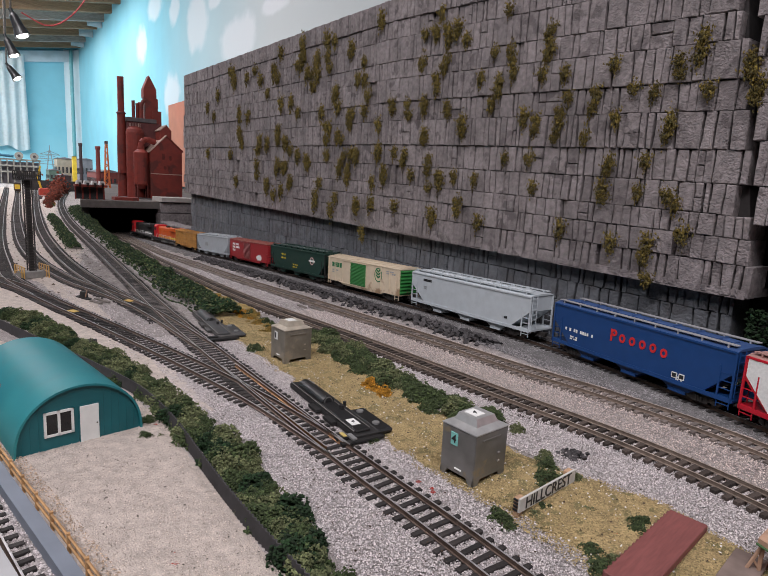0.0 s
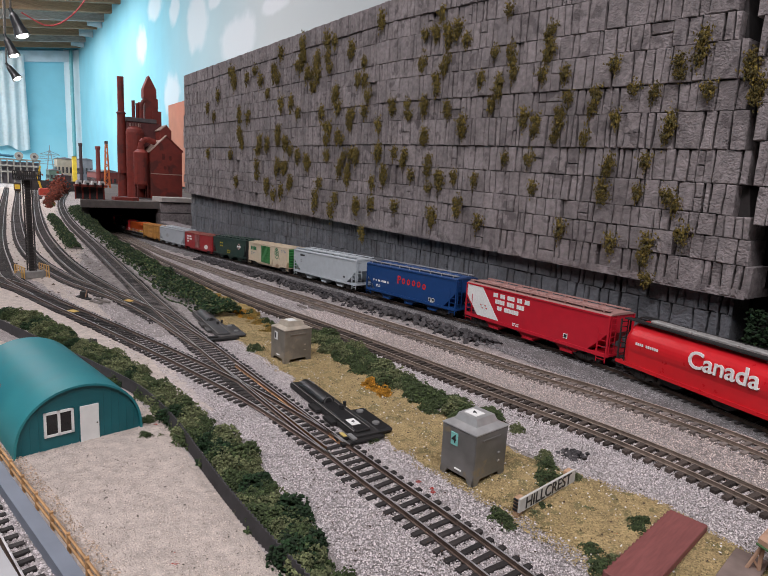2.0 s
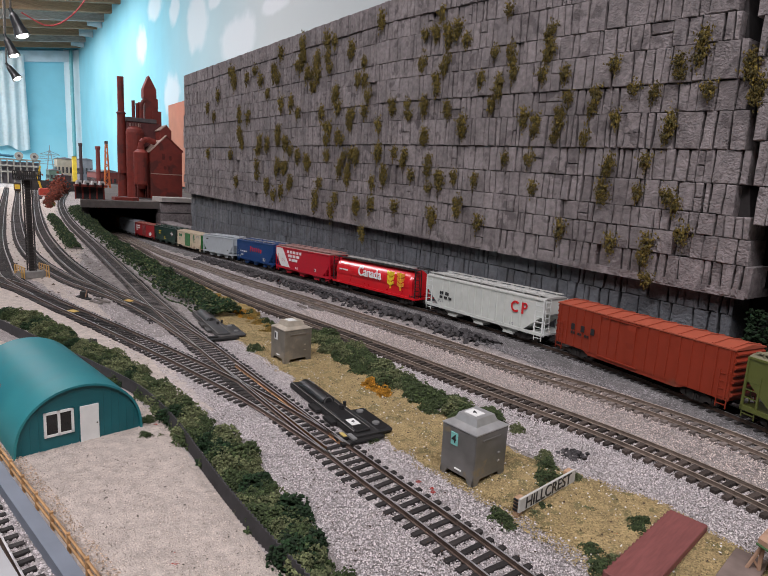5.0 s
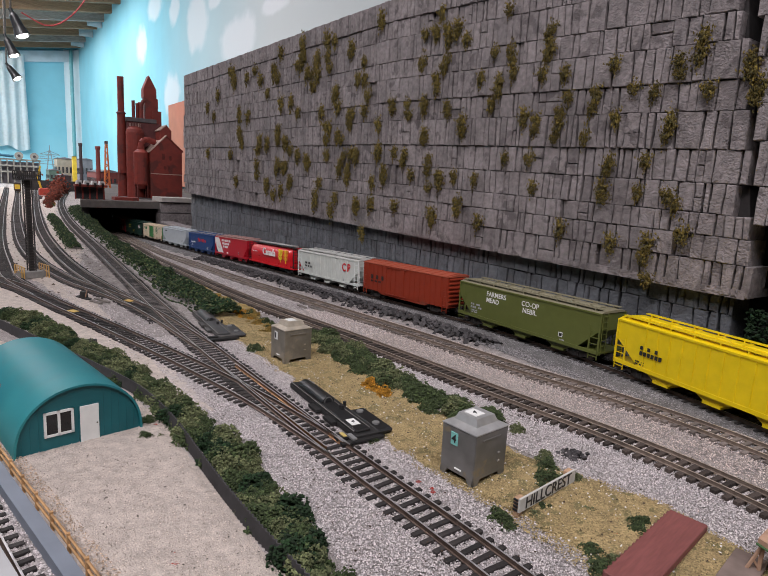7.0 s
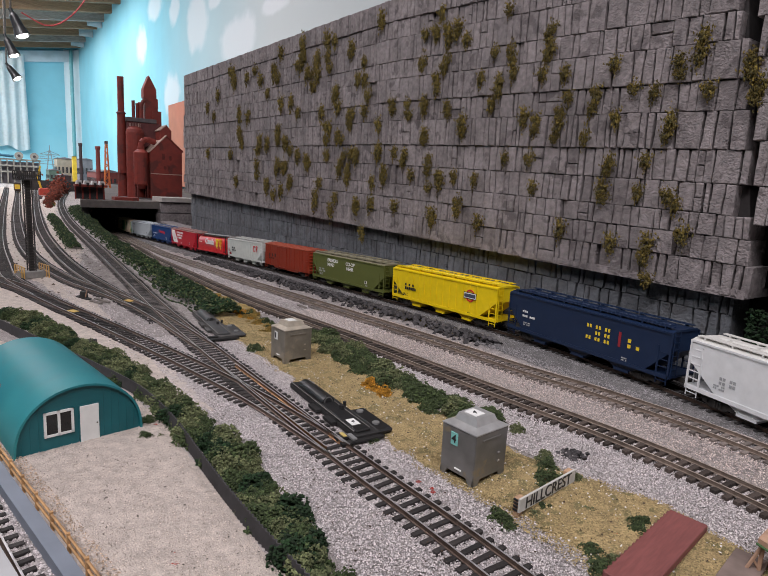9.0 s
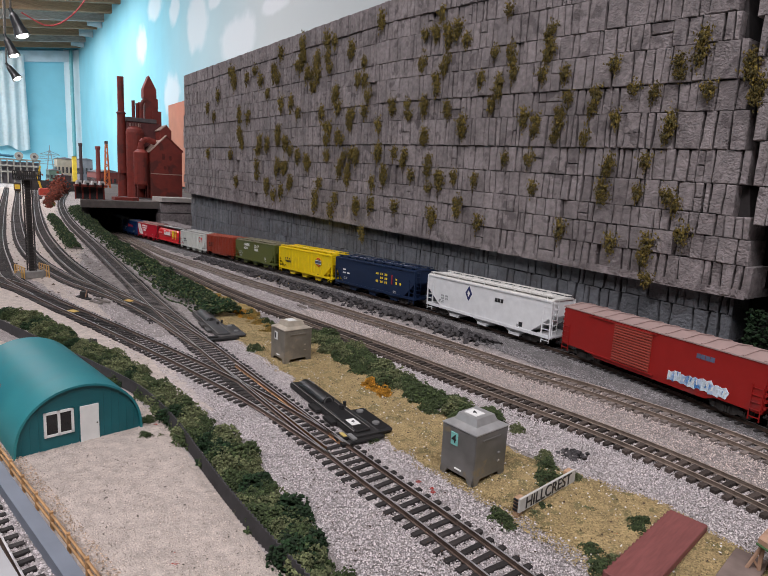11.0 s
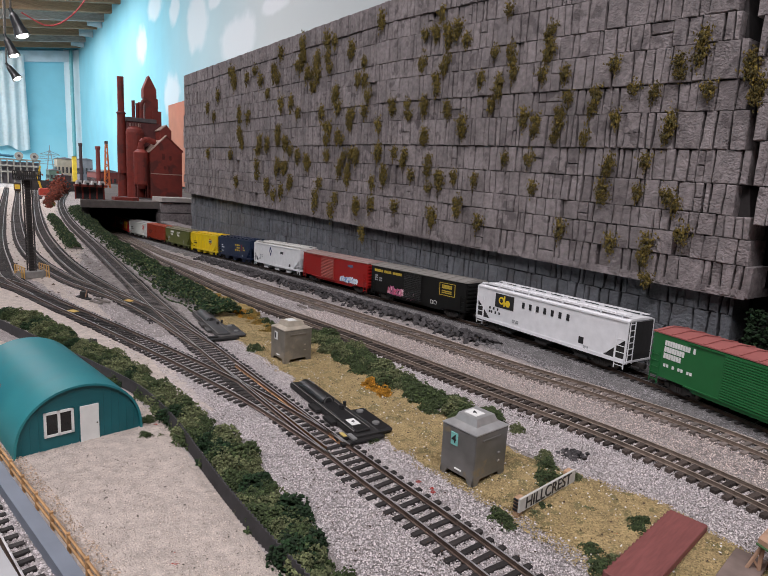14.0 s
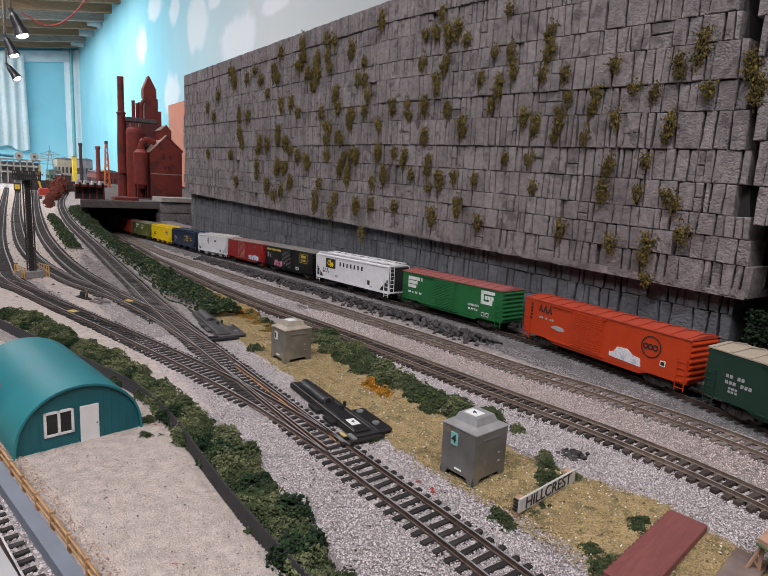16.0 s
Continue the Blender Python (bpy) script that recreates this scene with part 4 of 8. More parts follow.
def train():
    loco_red = paint("loco_red", (0.55, 0.02, 0.025))
    loco_orange = paint("loco_orange", (0.62, 0.11, 0.02))
    locomotive(-2.862, -2.632, BLACK, loco_red, "red and black diesel locomotive leading the freight train", 1)
    locomotive(-2.622, -2.405, loco_orange, loco_red, "orange and black diesel locomotive with a red nose", 2)
    # amber wood-sided car
    m = material("amber_boards", (0.42, 0.20, 0.045), 0.6, scale=120, vary=0.25, bump=0.15, grain_axis=(1, 1, 12))
    t, h = boxcar(-2.394, -2.230, m, "amber brown wood-sided box car", posts=12, door_x=(-0.012, 0.012), door_ribs=3, end=BLACK)
    # grey hopper with small marks
    grey = paint("hopper_grey", (0.42, 0.45, 0.48))
    t, h = hopper(-2.222, -2.012, grey, "light grey covered hopper car with faded lettering")
    bars(t, -0.06, 0.041, ["xxxx"], 0.0016, 0.003, GREY_INK)
    plate(t, "spray_tag", blob(-0.035, 0.027, 0.012, 0.006, 14, 3), GREY_INK)
    # red box car
    red = paint("box_red", (0.34, 0.025, 0.03), dirt=(0.2, 0.06, 0.05))
    t, h = boxcar(-2.005, -1.803, red, "dark red box car with a white sprayed tag", roof=paint("roof_red", (0.30, 0.09, 0.07), 0.6), door=paint("door_red", (0.22, 0.04, 0.04)))
    bars(t, -h + 0.018, 0.040, ["xxxx xxxx", "xxxx xxxxx", "xxxx"], 0.0028, 0.0042, WHITE_INK)
    plate(t, "spray_tag", blob(h - 0.043, 0.0185, 0.014, 0.0065, 16, 4), WHITE_INK)
    # dark green hopper
    dg = paint("hopper_dark_green", (0.014, 0.042, 0.032))
    t, h = hopper(-1.797, -1.594, dg, "dark green covered hopper car with small yellow lettering", cut=0.02, end=BLACK)
    bars(t, -0.055, 0.037, ["xx x", "xx x"], 0.003, 0.003, YELLOW_INK, lead=2.2)
    bars(t, -0.01, 0.022, ["x x x", "xx x"], 0.0026, 0.0022, YELLOW_INK, lead=2.0)
    part("emblem", ring(0.058, 0.033, 0.0065, 0.0018), material("pale_pink_ink", (0.6, 0.38, 0.36), 0.5), t)
    plate(t, "emblem_bar", [(0.048, 0.0315), (0.068, 0.0315), (0.068, 0.0345), (0.048, 0.0345)], WHITE_INK, lift=0.0002)
    # cream box car with green door and round leaf emblem
    cream = paint("box_cream", (0.66, 0.55, 0.41), dirt=(0.36, 0.24, 0.15), cut=0.6)
    green = paint("door_green", (0.035, 0.20, 0.05), dirt=(0.10, 0.09, 0.05))
    t, h = boxcar(-1.588, -1.407, cream, "weathered cream box car with a green door and round leaf emblem", door=green, door_x=(-0.026, 0.0115), door_ribs=16, posts=10, end=green)
    bars(t, -h + 0.013, 0.0395, ["xxxx"], 0.0055, 0.007, GREEN_INK, gap=0.25)
    bars(t, -h + 0.014, 0.0285, ["xx xxx", "xx x"], 0.002, 0.002, GREY_INK)
    bars(t, h - 0.030, 0.042, ["xxxx", "xx xx"], 0.003, 0.0018, GREY_INK)
    part("emblem", ring(0.042, 0.0335, 0.0102, 0.0014, sx=0.85), GREEN_INK, t, "green leaf emblem")
    for k in range(3):
        z = 0.0285 + k * 0.0042
        for sx in (-1, 1):
            plate(t, "emblem_leaf", [(0.042, z), (0.042 + sx * 0.0055, z + 0.0035), (0.042 + sx * 0.0055, z + 0.0058), (0.042, z + 0.0028)], GREEN_INK)
    # light grey hopper
    cg = paint("hopper_blue_grey", (0.47, 0.51, 0.54), dirt=(0.25, 0.25, 0.25), cut=0.72)
    t, h = hopper(-1.391, -1.193, cg, "pale grey covered hopper car with black slotted roof walk", roof=cg)
    bars(t, -h + 0.024, 0.0415, ["xxxxxxx"], 0.0018, 0.0028, BLACK_INK, gap=0.25)
    bars(t, -h + 0.025, 0.0325, ["xxx", "xxx"], 0.0014, 0.0016, GREY_INK)
    plate(t, "notice_plate", [(h - 0.036, 0.0185), (h - 0.032, 0.0185), (h - 0.032, 0.021), (h - 0.036, 0.021)], BLACK_INK)
    # blue hopper with red lettering
    blue = paint("hopper_blue", (0.010, 0.052, 0.185), dirt=(0.014, 0.03, 0.10), cut=0.72)
    t, h = hopper(-1.171, -0.990, blue, "blue covered hopper car with red lettering and grey roof", roof=paint("roof_blue", (0.03, 0.07, 0.19), 0.6), boards=paint("roof_blue_grey", (0.30, 0.30, 0.32), 0.6), cut=0.022, eave=0.048)
    bars(t, -0.0205, 0.0385, ["x"], 0.0021, 0.0108, RED_INK)
    part("lettering", ring(-0.0168, 0.0355, 0.0031, 0.0019), RED_INK, t)
    for i in range(5):
        part("lettering", ring(-0.0080 + i * 0.0101, 0.0325 - (0.0015 if i == 4 else 0), 0.0039, 0.0021, n=14, sx=0.82), RED_INK, t)
    bars(t, -h + 0.017, 0.0275, ["x x xx xxxx x"], 0.0019, 0.0028, WHITE_INK)
    data_bars(t, h, WHITE_INK)
    spec_plate(t, h - 0.049, 0.0145)
    # red hopper with white stripe panel
    tred = paint("hopper_red", (0.50, 0.012, 0.028), dirt=(0.32, 0.02, 0.03), cut=0.72)
    t, h = hopper(-0.984, -0.789, tred, "bright red covered hopper car with a slanted white panel", roof=paint("roof_red_grey", (0.36, 0.20, 0.18), 0.6), cut=0.022, eave=0.048)
    plate(t, "white_panel", [(-h + 0.003, 0.0465), (-h + 0.028, 0.0465), (-h + 0.056, 0.0135), (-h + 0.022, 0.0135), (-h + 0.003, 0.034)], WHITE_INK)
    bars(t, -h + 0.046, 0.0435, ["xx xx xxx xx xx", " xxxx xxx xxx", "  xx xxxxxx"], 0.0031, 0.0046, WHITE_INK, lead=1.5, gap=0.15)
    bars(t, -h + 0.026, 0.027, ["xx xx", " xx xx"], 0.0014, 0.0018, RED_INK)
    data_bars(t, h, WHITE_INK, x=-0.02, z=0.0165)
    spec_plate(t, h - 0.05, 0.0165, n=1)
    # barrel-sided red hopper with wheat ears
    cred = paint("tank_red", (0.62, 0.012, 0.02), 0.3, dirt=(0.5, 0.015, 0.02), cut=0.75, coat=0.25)
    t, h = tank_hopper(-0.783, -0.587, cred, "glossy red barrel-sided grain hopper with white lettering and yellow wheat ears", ROOF_GREY)
    letters("Canada", 0.0185, WHITE_INK, t, pose(0.0, -0.0192, 0.0335, 88, 0, 0), depth=0.0006)
    bars(t, -h + 0.02, 0.0325, ["xxxx xxxxxx"], 0.0015, 0.0022, WHITE_INK, y=-0.0185)
    for cx, full in ((0.0475, True), (0.069, False)):
        for k in range(3):
            z = 0.0225 + k * 0.0062
            for sx in (-1, 1):
                o = [(cx, z), (cx + sx * 0.0065, z + 0.003), (cx + sx * 0.0068, z + 0.0078), (cx, z + 0.0046)]
                bm = prism(o, 1, -0.0189, -0.0165)
                part("wheat_ear", bm, YELLOW_INK if full else material("gold_ink", (0.72, 0.30, 0.03), 0.5), t)
        part("wheat_stalk", box(cx - 0.0004, -0.0191, 0.019, cx + 0.0004, -0.016, 0.0425), YELLOW_INK, t)
    # pale grey hopper with two red letters' worth of marks
    cp = paint("hopper_pale", (0.60, 0.62, 0.58), dirt=(0.4, 0.4, 0.37), cut=0.74)
    t, h = hopper(-0.573, -0.385, cp, "pale grey ribbed covered hopper car with red emblem", ribs=12, climb=0.0435, eave=0.0475, end=paint("ladder_white", (0.7, 0.72, 0.70)), roof=paint("roof_pale", (0.46, 0.46, 0.44), 0.6))
    bars(t, -h + 0.028, 0.031, ["xx xx"], 0.0026, 0.0036, BLACK_INK, gap=0.3, y=FACE - 0.0007)
    bars(t, -h + 0.028, 0.0255, ["xx xx xx"], 0.0021, 0.0030, BLACK_INK, gap=0.3, y=FACE - 0.0007)
    part("emblem", ring(0.056, 0.0345, 0.0062, 0.0022, gap=3), RED_INK, t).location.y = -0.0007
    plate(t, "emblem_bar", [(0.0645, 0.0285), (0.067, 0.0285), (0.067, 0.0405), (0.0645, 0.0405)], RED_INK, y=FACE - 0.0007)
    part("emblem", ring(0.0685, 0.0372, 0.0036, 0.0018), RED_INK, t).location.y = -0.0007
    data_bars(t, h, GREY_INK)
    # rust red smooth car
    icg = paint("box_rust", (0.264, 0.034, 0.015), dirt=(0.22, 0.06, 0.035), cut=0.64)
    t, h = boxcar(-0.376, -0.202, icg, "rust red insulated box car with black lettering", roof=paint("roof_rust", (0.40, 0.085, 0.045), 0.6), posts=18, door_x=(-0.004, 0.004), door_ribs=1, eave=0.049)
    bars(t, -h + 0.020, 0.033, ["x x x"], 0.0042, 0.0058, BLACK_INK, y=FACE - 0.0007)
    bars(t, -h + 0.020, 0.0255, ["xx xx xx"], 0.002, 0.0024, BLACK_INK, y=FACE - 0.0007)
    # olive hopper
    olive = paint("hopper_olive", (0.105, 0.12, 0.030), dirt=(0.08, 0.085, 0.03), cut=0.72)
    t, h = hopper(-0.192, 0.005, olive, "olive green covered hopper car with white lettering", roof=paint("roof_olive", (0.22, 0.20, 0.13), 0.6), cut=0.024, eave=0.048)
    letters("FARMERS", 0.0074, WHITE_INK, t, pose(-0.037, FACE, 0.0405, 90))
    letters("MEAD", 0.0074, WHITE_INK, t, pose(-0.042, FACE, 0.0335, 90))
    letters("CO-OP", 0.0074, WHITE_INK, t, pose(0.0125, FACE, 0.0395, 90))
    letters("NEBR.", 0.0074, WHITE_INK, t, pose(0.0125, FACE, 0.0325, 90))
    bars(t, -h + 0.022, 0.026, ["xx xx", "xxx xx"], 0.0022, 0.0022, GREY_INK)
    data_bars(t, h, GREY_INK, z=0.0185)
    spec_plate(t, h - 0.047, 0.0165, n=1)
    # yellow hopper
    yel = paint("hopper_yellow", (0.80, 0.58, 0.008), 0.35, dirt=(0.7, 0.48, 0.01), cut=0.72)
    t, h = hopper(0.017, 0.205, yel, "bright yellow ribbed covered hopper car", ribs=12, eave=0.048)
    bars(t, -h + 0.028, 0.031, ["x x x"], 0.0026, 0.003, BLACK_INK, y=FACE - 0.0007)
    bars(t, -h + 0.028, 0.0265, ["xxxxxx"], 0.0027, 0.0034, BLACK_INK, y=FACE - 0.0007)
    part("emblem", ring(0.0525, 0.0335, 0.0072, 0.0016), RED_INK, t).location.y = -0.0007
    plate(t, "emblem_border", [(0.0425, 0.0298), (0.0625, 0.0298), (0.0625, 0.0372), (0.0425, 0.0372)], BLACK_INK, y=FACE - 0.0009)
    plate(t, "emblem_bar", [(0.0431, 0.0304), (0.0619, 0.0304), (0.0619, 0.0366), (0.0431, 0.0366)], WHITE_INK, y=FACE - 0.0010)
    plate(t, "emblem_bar", [(0.0438, 0.0315), (0.0612, 0.0315), (0.0612, 0.0355), (0.0438, 0.0355)], material("slate_ink", (0.06, 0.07, 0.10), 0.5), y=FACE - 0.0012)
    data_bars(t, h, BLACK_INK, z=0.0175)
    # navy hopper
    navy = paint("hopper_navy", (0.010, 0.022, 0.058), dirt=(0.014, 0.02, 0.05), cut=0.72)
    t, h = hopper(0.213, 0.402, navy, "dark navy covered hopper car with yellow lettering", cut=0.022, eave=0.048)
    bars(t, 0.010, 0.0375, ["xx xx xx", "   xx xx", "xx xx xx"], 0.0019, 0.0031, YELLOW_INK, gap=0.75, lead=1.75)
    plate(t, "lettering", [(0.0445, 0.0245), (0.0470, 0.0245), (0.0470, 0.0375), (0.0445, 0.0375)], material("dull_red_ink", (0.30, 0.02, 0.03), 0.5))
    bars(t, 0.054, 0.0335, ["x  ", "x x"], 0.0030, 0.0030, YELLOW_INK, lead=1.6)
    bars(t, -h + 0.022, 0.0325, ["xxx", "xxx xxx"], 0.0018, 0.002, WHITE_INK, lead=2.4)
    data_bars(t, h, GREY_INK)
    # white hopper with diamond
    wht = paint("hopper_white", (0.74, 0.75, 0.76), dirt=(0.6, 0.6, 0.6), cut=0.76)
    t, h = hopper(0.417, 0.613, wht, "white covered hopper car with a blue diamond emblem", climb=0.044, eave=0.048, roof=paint("roof_white", (0.62, 0.61, 0.58), 0.6))
    d = 0.0088
    plate(t, "emblem", [(-0.022 - d * 0.62, 0.036), (-0.022, 0.036 - d), (-0.022 + d * 0.62, 0.036), (-0.022, 0.036 + d)], material("blue_black_ink", (0.02, 0.03, 0.12), 0.5))
    plate(t, "emblem", [(-0.022 - d * 0.26, 0.036), (-0.022, 0.036 - d * 0.44), (-0.022 + d * 0.26, 0.036), (-0.022, 0.036 + d * 0.44)], WHITE_INK, lift=0.0001)
    bars(t, 0.020, 0.0385, ["xxx"], 0.0035, 0.0042, BLACK_INK, gap=0.2)
    bars(t, -h + 0.028, 0.027, ["xx xx", "xx xx"], 0.0019, 0.0022, GREY_INK)
    data_bars(t, h, GREY_INK)
    spec_plate(t, h - 0.042, 0.0145, ink=BLACK_INK, n=1)
    # red box car with blue and white tag
    rb = paint("box_bright_red", (0.302, 0.013, 0.011), dirt=(0.22, 0.03, 0.03), cut=0.64)
    t, h = boxcar(0.620, 0.811, rb, "bright red box car with a blue and white sprayed tag", roof=paint("roof_pink_grey", (0.38, 0.27, 0.25), 0.6), door=paint("door_brown_red", (0.30, 0.05, 0.035)), door_x=(-0.034, 0.004))
    sprayed_tag(t, 0.022, 0.0165, 0.047, 0.010, (BLUE_INK, material("pale_blue_ink", (0.62, 0.72, 0.80), 0.5, scale=600, vary=0.3), WHITE_INK, BLUE_INK), 31)
    bars(t, 0.043, 0.0395, ["xxxx"], 0.0032, 0.0036, material("faded_blue_ink", (0.10, 0.12, 0.20), 0.6), gap=0.15)
    # black box car with yellow lettering
    bk = paint("box_black", (0.006, 0.006, 0.0055), 0.42, dirt=(0.014, 0.013, 0.011), cut=0.66)
    t, h = boxcar(0.816, 1.002, bk, "black box car with yellow lettering and a pink sprayed tag", roof=paint("roof_ash", (0.27, 0.255, 0.235), 0.6), door_x=(-0.020, 0.014))
    dim = material("faded_yellow_ink", (0.50, 0.37, 0.05), 0.5, scale=500, vary=0.15, bump=0.0)
    bars(t, -h + 0.008, 0.0420, ["xxxxxx xxxxx xxxxxx"], 0.0024, 0.0036, dim, gap=0.30)
    bars(t, -h + 0.010, 0.034, ["xx", "xx xx", "xx xx"], 0.0022, 0.002, GREY_INK)
    sprayed_tag(t, -0.054, 0.0165, 0.056, 0.013, (PINK_INK, material("rose_tag", (0.40, 0.10, 0.20), 0.5, scale=600, vary=0.3), material("pale_pink_tag", (0.75, 0.48, 0.55), 0.5, scale=600, vary=0.2), BLACK_INK), 41)
    plate(t, "spray_tag", blob(-0.008, 0.0155, 0.0055, 0.003, 10, 43), YELLOW_INK, lift=0.0001)
    bm = bmesh.new()
    for a, b, c, d in ((0.047, 0.0262, 0.074, 0.0269), (0.047, 0.0411, 0.074, 0.0418), (0.047, 0.0262, 0.0478, 0.0418), (0.0732, 0.0262, 0.074, 0.0418)):
        add_box(bm, a, FACE - 0.00012, b, c, FACE + 0.0002, d)
    part("emblem_frame", bm, dim, t)
    bars(t, 0.0515, 0.0394, ["xxxxxxx"], 0.0020, 0.0046, dim, gap=0.25)
    bars(t, 0.0515, 0.0325, ["xxxxxxxxx", "xxxxxxxxx"], 0.0014, 0.0014, dim, gap=0.35)
    spec_plate(t, 0.032, 0.0125)
    # white hopper with black square
    lw = paint("hopper_bright_white", (0.78, 0.78, 0.80), dirt=(0.66, 0.66, 0.68), cut=0.78)
    t, h = hopper(1.010, 1.206, lw, "clean white covered hopper car with black lettering", gear=BLACK, sill=lw, eave=0.0475, cut=0.024, end=lw)
    for sx in (-1, 1):
        part("end_bulkhead", prism([(sx * (h - 0.003), 0.04), (sx * (h - 0.022), 0.0125), (sx * (h - 0.003), 0.0125)], 1, -W2 + 0.0008, W2 - 0.0008), BLACK, t)
    part("end_wall", box(h - 0.0018, -W2 + 0.0006, 0.010, h - 0.0008, W2 - 0.0006, 0.0462), BLACK, t)
    plate(t, "emblem", [(-0.0675, 0.0285), (-0.0395, 0.0285), (-0.0395, 0.0435), (-0.0675, 0.0435)], BLACK_INK)
    for o in (disc(-0.058, 0.0365, 0.0042), disc(-0.0485, 0.0345, 0.0036)):
        plate(t, "emblem_shape", o, YELLOW_INK, lift=0.00012)
    plate(t, "emblem_shape", [(-0.0545, 0.0305), (-0.0525, 0.0305), (-0.0525, 0.042), (-0.0545, 0.042)], YELLOW_INK, lift=0.00012)
    plate(t, "emblem_shape", disc(-0.058, 0.0365, 0.0024), BLACK_INK, lift=0.0002)
    bars(t, -0.0275, 0.0405, ["xxxxxxx"], 0.0034, 0.0062, BLACK_INK, gap=1.85)
    bars(t, -0.0765, 0.027, ["x x x", "xx x x"], 0.0022, 0.0026, BLACK_INK)
    data_bars(t, h, GREY_INK, x=-0.04, z=0.0195)
    plate(t, "notice_plate", [(0.047, 0.0165), (0.0525, 0.0165), (0.0525, 0.0228), (0.047, 0.0228)], BLACK_INK)
    # green box car
    gr = paint("box_green", (0.018, 0.135, 0.040), dirt=(0.02, 0.09, 0.03), cut=0.74)
    t, h = boxcar(1.228, 1.403, gr, "green box car with white lettering and a dull red roof", roof=paint("roof_dull_red", (0.34, 0.11, 0.10), 0.65), door_x=(-0.0235, 0.0125), door_ribs=17)
    bars(t, -h + 0.0125, 0.0415, ["xxxxxxxxxx x"], 0.0019, 0.0042, WHITE_INK, gap=0.22)
    bars(t, -h + 0.0125, 0.0363, ["xxxxxxxx"], 0.0019, 0.0042, WHITE_INK, gap=0.22)
    bars(t, -h + 0.0125, 0.0311, ["xxxxxxx"], 0.0019, 0.0042, WHITE_INK, gap=0.22)
    bars(t, -h + 0.0135, 0.0225, ["xx x xx xx"], 0.0019, 0.0025, WHITE_INK)
    letters("CU SH ION", 0.0035, WHITE_INK, t, pose(0.0435, FACE, 0.0235, 90))
    letters("SE RV ICE", 0.0035, WHITE_INK, t, pose(0.0435, FACE, 0.0188, 90))
    c0, c1 = (0.055, 0.0275), (0.0755, 0.0430)
    bm = bmesh.new()
    for a, b, c, d in ((c0[0], c0[1], c0[0] + 0.0042, c1[1]), (c0[0], c1[1] - 0.0035, c1[0], c1[1]), (c0[0], c0[1], c1[0] - 0.003, c0[1] + 0.0035), (c1[0] - 0.008, c0[1] + 0.0035, c1[0] - 0.003, c0[1] + 0.0058)):
        add_box(bm, a, FACE - 0.00012, b, c, FACE + 0.0002, d)
    part("emblem", bm, WHITE_INK, t)
    bars(t, c0[0] + 0.006, 0.0375, ["xxx"], 0.0038, 0.0042, WHITE_INK, gap=0.2)
    spec_plate(t, 0.057, 0.0135)
    # orange box car
    og = paint("box_orange", (0.50, 0.048, 0.010), dirt=(0.45, 0.06, 0.02), cut=0.72)
    t, h = boxcar(1.426, 1.608, og, "orange box car with black emblems and a white sprayed tag", roof=paint("roof_orange", (0.42, 0.055, 0.026), 0.6), door_x=(-0.026, 0.008), door_ribs=16)
    for k in range(3):
        x0 = -h + 0.020 + k * 0.0062
        for sx in (-1, 1):
            plate(t, "emblem", [(x0 + 0.0031 + sx * 0.0031, 0.0355), (x0 + 0.0031 + sx * 0.0012, 0.0355), (x0 + 0.0031, 0.0408), (x0 + 0.0031, 0.0437)], BLACK_INK)
    bars(t, -h + 0.0095, 0.0425, ["x", "x", "x", "x", "x"], 0.0026, 0.0024, BLACK_INK, lead=1.5)
    bars(t, -h + 0.022, 0.031, ["xx x xx"], 0.002, 0.002, GREY_INK)
    plate(t, "spray_tag", blob(-0.043, 0.0235, 0.0085, 0.0024, 14, 51), GREY_INK)
    part("emblem", ring(0.0575, 0.0325, 0.0092, 0.0009), BLACK_INK, t)
    for k in range(3):
        part("emblem", ring(0.0525 + k * 0.0045, 0.0325, 0.0026, 0.0012), BLACK_INK, t)
    plate(t, "spray_tag", [(0.018, 0.0145), (0.050, 0.0130), (0.049, 0.0200), (0.041, 0.0215), (0.036, 0.0250), (0.026, 0.0245), (0.022, 0.0190), (0.018, 0.0185)], material("tag_white", (0.62, 0.63, 0.66), 0.5, scale=900, vary=0.4, bump=0.0, second=(0.75, 0.75, 0.76)))
    spec_plate(t, 0.067, 0.0195, n=1)
    # dark green box car
    d2 = paint("box_dark_green", (0.014, 0.044, 0.030), dirt=(0.03, 0.06, 0.045), cut=0.72)
    t, h = boxcar(1.623, 1.805, d2, "dark green box car with pale grey stencils and a tan roof", roof=paint("roof_tan", (0.40, 0.34, 0.26), 0.65))
    bars(t, -h + 0.017, 0.031, ["xx xx", "xxx xxx"], 0.0021, 0.0024, GREY_INK, lead=1.9)
    bars(t, -h + 0.020, 0.022, ["xxx", "xxx"], 0.0018, 0.0016, GREY_INK)


# ---------------------------------------------------------------- the train
MAIN_LINE = smooth_line([(x, y, 0) for x, y in MAIN], 0.01)
_s = [0.0]
for _p, _q in zip(MAIN_LINE, MAIN_LINE[1:]):
    _s.append(_s[-1] + (_q - _p).length)
_zero = min(range(len(MAIN_LINE)), key=lambda i: abs(MAIN_LINE[i].x + 0.45))
LINE_S = [v - _s[_zero] for v in _s]


